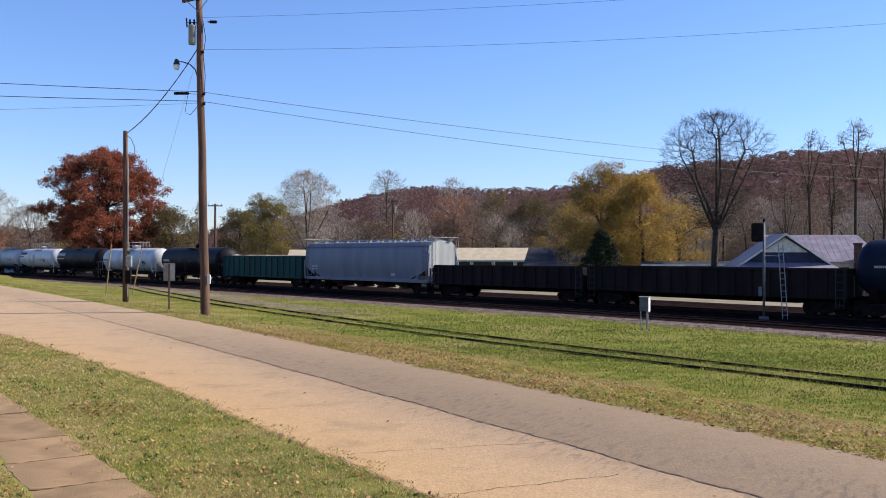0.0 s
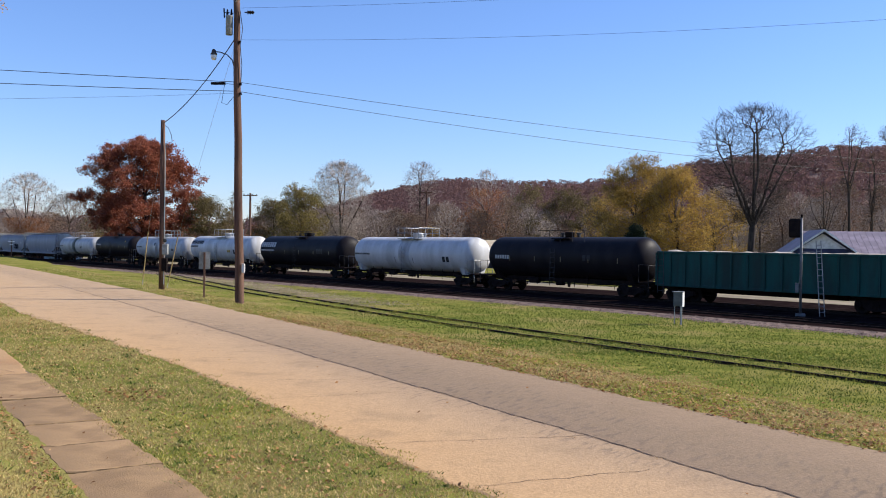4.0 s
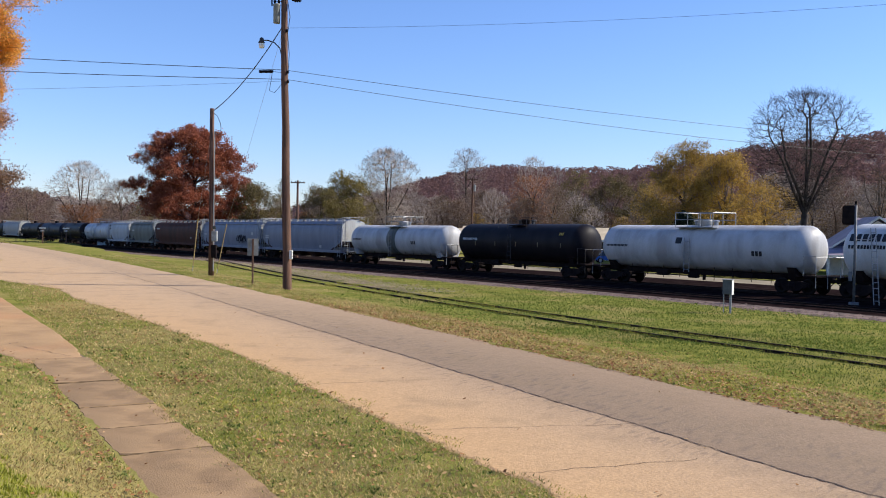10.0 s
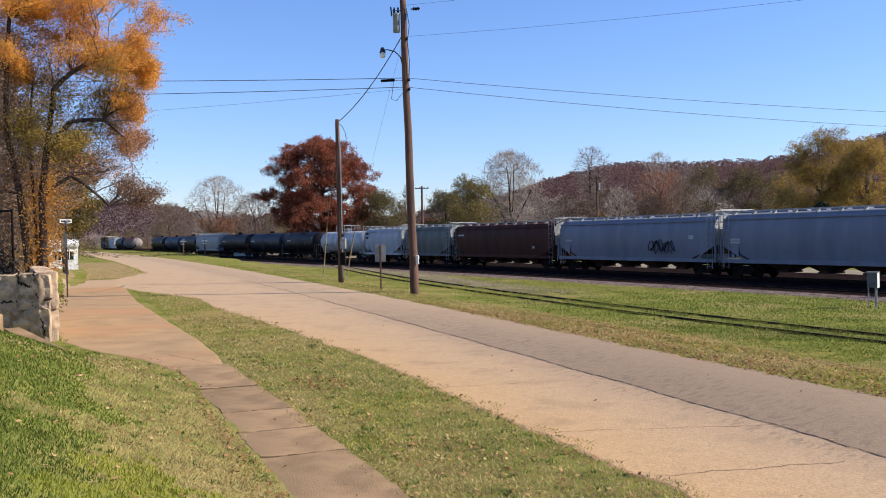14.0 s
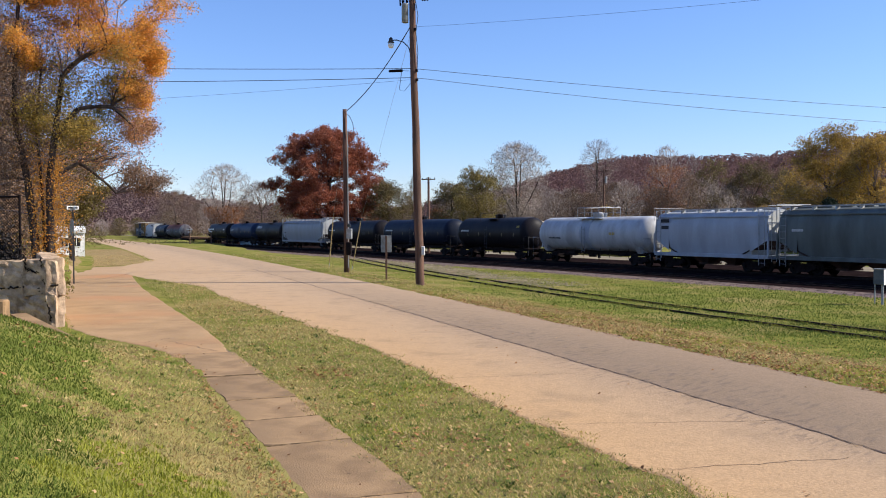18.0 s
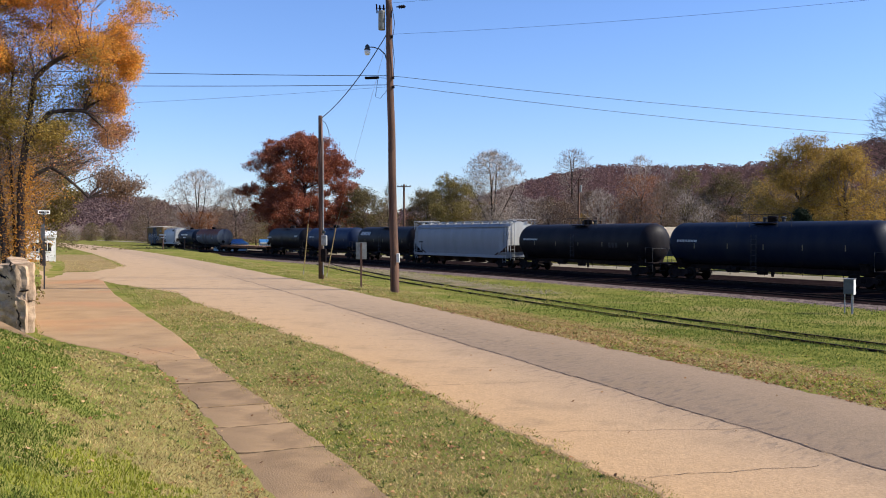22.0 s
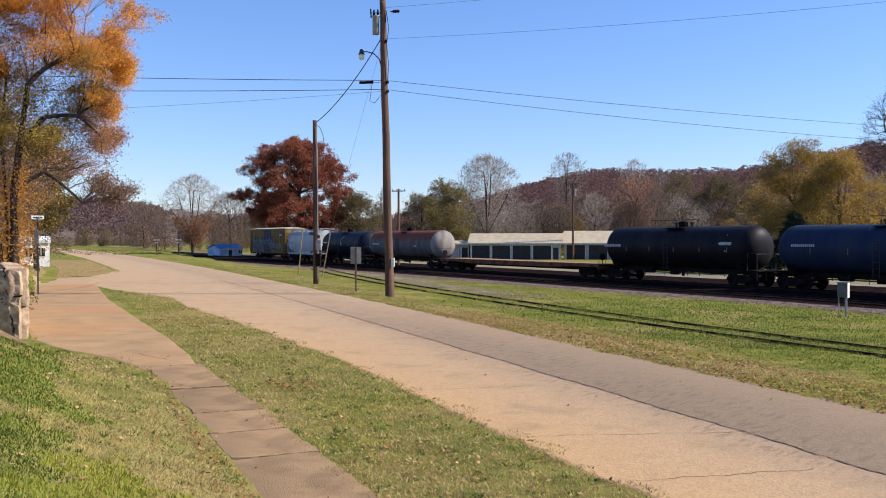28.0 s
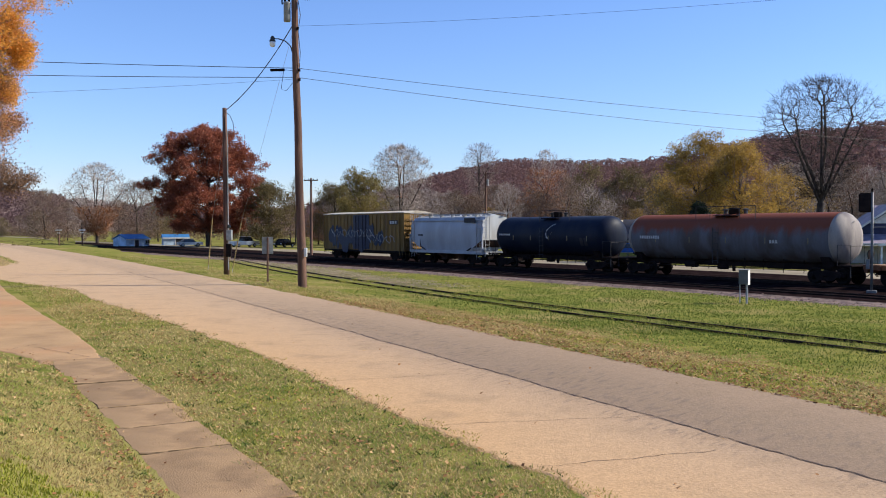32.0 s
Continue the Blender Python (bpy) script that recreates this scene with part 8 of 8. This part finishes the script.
def loose_stones():
    """Crushed stone along the near shoulder of the ballast."""
    g = np.random.default_rng(41)
    n = 9000
    s = g.uniform(-150, 25, n)
    o = g.normal(10.7, 0.6, n)
    P = np.array([track(q)[0] - Vector((math.cos(track(q)[1]), math.sin(track(q)[1]))) * float(w) for q, w in zip(s, o)])
    z = np.interp(o, [-3.2, -2.2, 9.0, 11.3, 13], [-0.64, -0.56, -0.58, -0.66, -0.63])
    c = np.column_stack([P, z + 0.02])
    k = np.array([[1, 0, 0], [0, 1, 0], [-1, 0, 0], [0, -1, 0], [0, 0, 0.8], [0, 0, -0.8]])
    v = c[:, None] + k[None] * g.uniform(0.03, 0.08, (n, 6, 1)) * g.uniform(0.7, 1.3, (n, 1, 1))
    f = np.array([[0, 1, 4], [1, 2, 4], [2, 3, 4], [3, 0, 4], [1, 0, 5], [2, 1, 5], [3, 2, 5], [0, 3, 5]])
    tagged(new("loose_stones", cloud("loose_stones", v.reshape(-1, 3), ((np.arange(n) * 6)[:, None, None] + f[None]).reshape(-1, 3), BALLAST)), "loose pinkish-grey ballast stones", "stones", kind="stuff")


loose_stones()


def sleepers(place, s0, s1, step, z, label, limit):
    """Wooden sleepers; the nearest are pieces of their own."""
    root = thing("track_bed", pose(0, 0, 0), label, "sleepers", kind="structure")
    me = shared("sleeper", lambda: Shape().box(-0.11, 0.11, -1.3, 1.3, -0.15, 0.0, 0.012), TIE)
    s, k = s1, 0
    while s > s0 and k < limit:
        p, h = place(s)
        part("sleeper", me, None, root, at=pose(p.x, p.y, z + 0.008 * math.sin(k * 5.1), 0, 0, math.degrees(h) - 90))
        s -= step
        k += 1


sleepers(track, -130, 25, 0.55, RAIL_Z - 0.125, "dark wooden sleepers of the main line", 280)
sleepers(second, -130, 25, 0.55, RAIL_Z - 0.175, "dark wooden sleepers of the empty track", 280)


# ---- wear on the street ----
CRACK = mat("crack_tar", (0.1, 0.064, 0.045), 0.9, None, 3, 30, 0.2)
HAIRLINE = mat("crack_dust", (0.17, 0.115, 0.07), 0.95, (0.13, 0.09, 0.055), 3, 30, 0.2)
DIRT = mat("road_edge_dirt", (0.16, 0.108, 0.066), 0.95, (0.1, 0.07, 0.045), 2, 20, 0.4)


def ribbon(name, pts, width, lift, material, label, seed):
    """A thin uneven strip on the road, for a seam or a crack."""
    r = random.Random(seed)
    v = []
    for i, (x, y) in enumerate(pts):
        x1, y1 = pts[min(i + 1, len(pts) - 1)]
        x0, y0 = pts[max(i - 1, 0)]
        d = Vector((x1 - x0, y1 - y0)).normalized()
        w, o = width * r.uniform(0.35, 1.2), r.uniform(-0.4, 0.4) * width
        for e in (-1, 1):
            px, py = x - d.y * (o + e * w / 2), y + d.x * (o + e * w / 2)
            v.append((px, py, land(px, py) + lift))
    return tagged(part(name, Shape().add(v, [(2 * i, 2 * i + 1, 2 * i + 3, 2 * i + 2) for i in range(len(pts) - 1)]), material), label, "crack", "road cracks", "structure")


ribbon("road_seam", [spot(-14 + 0.12 * k, seam_b(-14 + 0.12 * k) + 0.03 * math.sin(k * 0.18) + 0.012 * math.sin(k * 0.9) + 0.01 * math.sin(k * 2.7)) for k in range(560)], 0.036, 0.022, CRACK, "dark ragged seam between the street's two lanes", 1)
rr = random.Random(77)
for k in range(17):
    a = -10 + 3.3 * k + rr.uniform(-0.6, 0.6)
    n, slant = rr.uniform(0.55, 1.0), rr.uniform(-1.0, -0.2)
    ribbon("road_crack", [spot(a + slant * (t / 20) + 0.025 * math.sin(t * 0.8 + k) + 0.015 * math.sin(t * 2.3), left_b(a) - 0.1 + (seam_b(a) - left_b(a)) * n * t / 20) for t in range(21)], 0.014, 0.019, HAIRLINE, "fine transverse crack in the concrete lane", k)
for k, (a0, b0, a1, b1) in enumerate(((11.9, 3.6, 12.1, 4.75), (12.2, 3.7, 14.6, 4.7), (14.3, 5.3, 15.2, 4.6), (19.0, 3.9, 19.4, 7.1))):
    ribbon("walk_crack", [spot(a0 + (a1 - a0) * t / 16 + 0.04 * math.sin(t + k), b0 + (b1 - b0) * t / 16 + 0.03 * math.sin(t * 1.7)) for t in range(17)], 0.02, 0.024, CRACK, "dark crack across the concrete apron", 60 + k)
WALK_MID = [(5.0, -5.5), (1.2, 2.0), (-3.28, 9.45), (-4.45, 11.15), (-6.45, 14.1), (-8.3, 16.9), (-10.0, 19.2)]
strip("walk_bed", [(x - 0.36, y - 0.24) for x, y in WALK_MID], [(x + 0.36, y + 0.24) for x, y in WALK_MID], 0.004, DIRT, "dark earth in the joints under the sidewalk slabs", "earth")
strip("dry_lawn", [spot(62.5, 9.5), spot(68, 9.8), spot(74, 10), spot(90, 11), spot(120, 13)], [spot(64, 6.2), spot(68, 4.6), spot(74, 4.1), spot(90, 4.7), spot(120, 6.4)], 0.02, mat("dry_lawn_ground", (0.3, 0.215, 0.11), 0.98, (0.22, 0.165, 0.07), 0.8, 14, 0.6, spec=0.0), "dry leaf-strewn lawn beyond the side street", "lawn", ragged=(0.3, 0.2))


strip("cinder_patch", [spot(35, -15.9), spot(42, -15.7), spot(52, -15.8), spot(66, -16.6), spot(84, -18.0), spot(110, -20.5)], [spot(35, -16.2), spot(42, -17.6), spot(52, -19.0), spot(66, -20.5), spot(84, -22.0), spot(110, -24.0)], 0.016,
      mat("cinder_ground", (0.2, 0.15, 0.105), 0.98, (0.11, 0.1, 0.05), 0.9, 14, 0.6, spec=0.0), "worn brown cinders and dry weeds beside the siding", "ground", ragged=(0.5, 0.6))

# ---- the overgrown siding ----
def siding_cover():
    """Tufts over the sunken rails, dark strips as their painted shadow and a gravel patch."""
    g = np.random.default_rng(51)
    n = 15000
    a = g.uniform(-6, 48, n)
    keep = np.array([noise.noise((q * 0.5, 3.3, 0)) + 0.6 * noise.noise((q * 2.1, 1.1, 0)) > -0.12 for q in a])
    a = a[keep]
    b = np.array([siding_b(q) for q in a]) + np.where(g.uniform(0, 1, len(a)) < 0.5, -0.75, 0.75) + g.normal(0, 0.09, len(a))
    p = np.array([(*spot(q, w), 0.0) for q, w in zip(a, b)])
    p[:, 2] = [land(x, y) - 0.01 for x, y, _ in p]
    blades("siding_tufts", p, GREENBLADE, 0.065, 0.008, "grass tufts growing over the siding rails", 52, 0.4)
    # near-black strip under each rail paints its shadow on the grass
    for e in (-0.75, 0.75):
        ribbon("cinder_strip", [spot(-8 + 0.5 * k, siding_b(-8 + 0.5 * k) + e + 0.06 * math.sin(k * 0.7)) for k in range(196)], 0.3, 0.012, BEDSTONE, "dark strip standing in for the shadow along a sunken rail", 53)
    m = 2400
    a, b = g.uniform(38, 105, m), g.normal(-18.4, 0.8, m)
    c = np.array([(*spot(q, w), 0.0) for q, w in zip(a, b)])
    c[:, 2] = [land(x, y) + 0.012 for x, y, _ in c]
    k = np.array([[1, 0, 0], [0, 1, 0], [-1, 0, 0], [0, -1, 0], [0, 0, 0.7], [0, 0, -0.7]])
    v = c[:, None] + k[None] * g.uniform(0.03, 0.09, (m, 6, 1))
    f = np.array([[0, 1, 4], [1, 2, 4], [2, 3, 4], [3, 0, 4], [1, 0, 5], [2, 1, 5], [3, 2, 5], [0, 3, 5]])
    tagged(new("siding_gravel", cloud("siding_gravel", v.reshape(-1, 3), ((np.arange(m) * 6)[:, None, None] + f[None]).reshape(-1, 3), GRAVEL)), "loose grey gravel between the siding and the main line", "gravel", kind="stuff")


siding_cover()


# ---- what moves ----
def along(s):
    """The pose of a car whose middle is at s, set by its two trucks."""
    (p, _), (q, _) = track(s + 6), track(s - 6)
    d, m = p - q, (p + q) / 2
    return pose(m.x, m.y, RAIL_Z, 0, 0, math.degrees(math.atan2(d.y, d.x)))


def motions():
    """The train runs to the right, a little faster towards the end."""
    for s0, car in CARS:
        walk(car, [(t, along(s0 + 22.715 + 13.4846 * t + 0.00913 * t * t)) for t in [k * 1.0 for k in range(33)]])


motions()
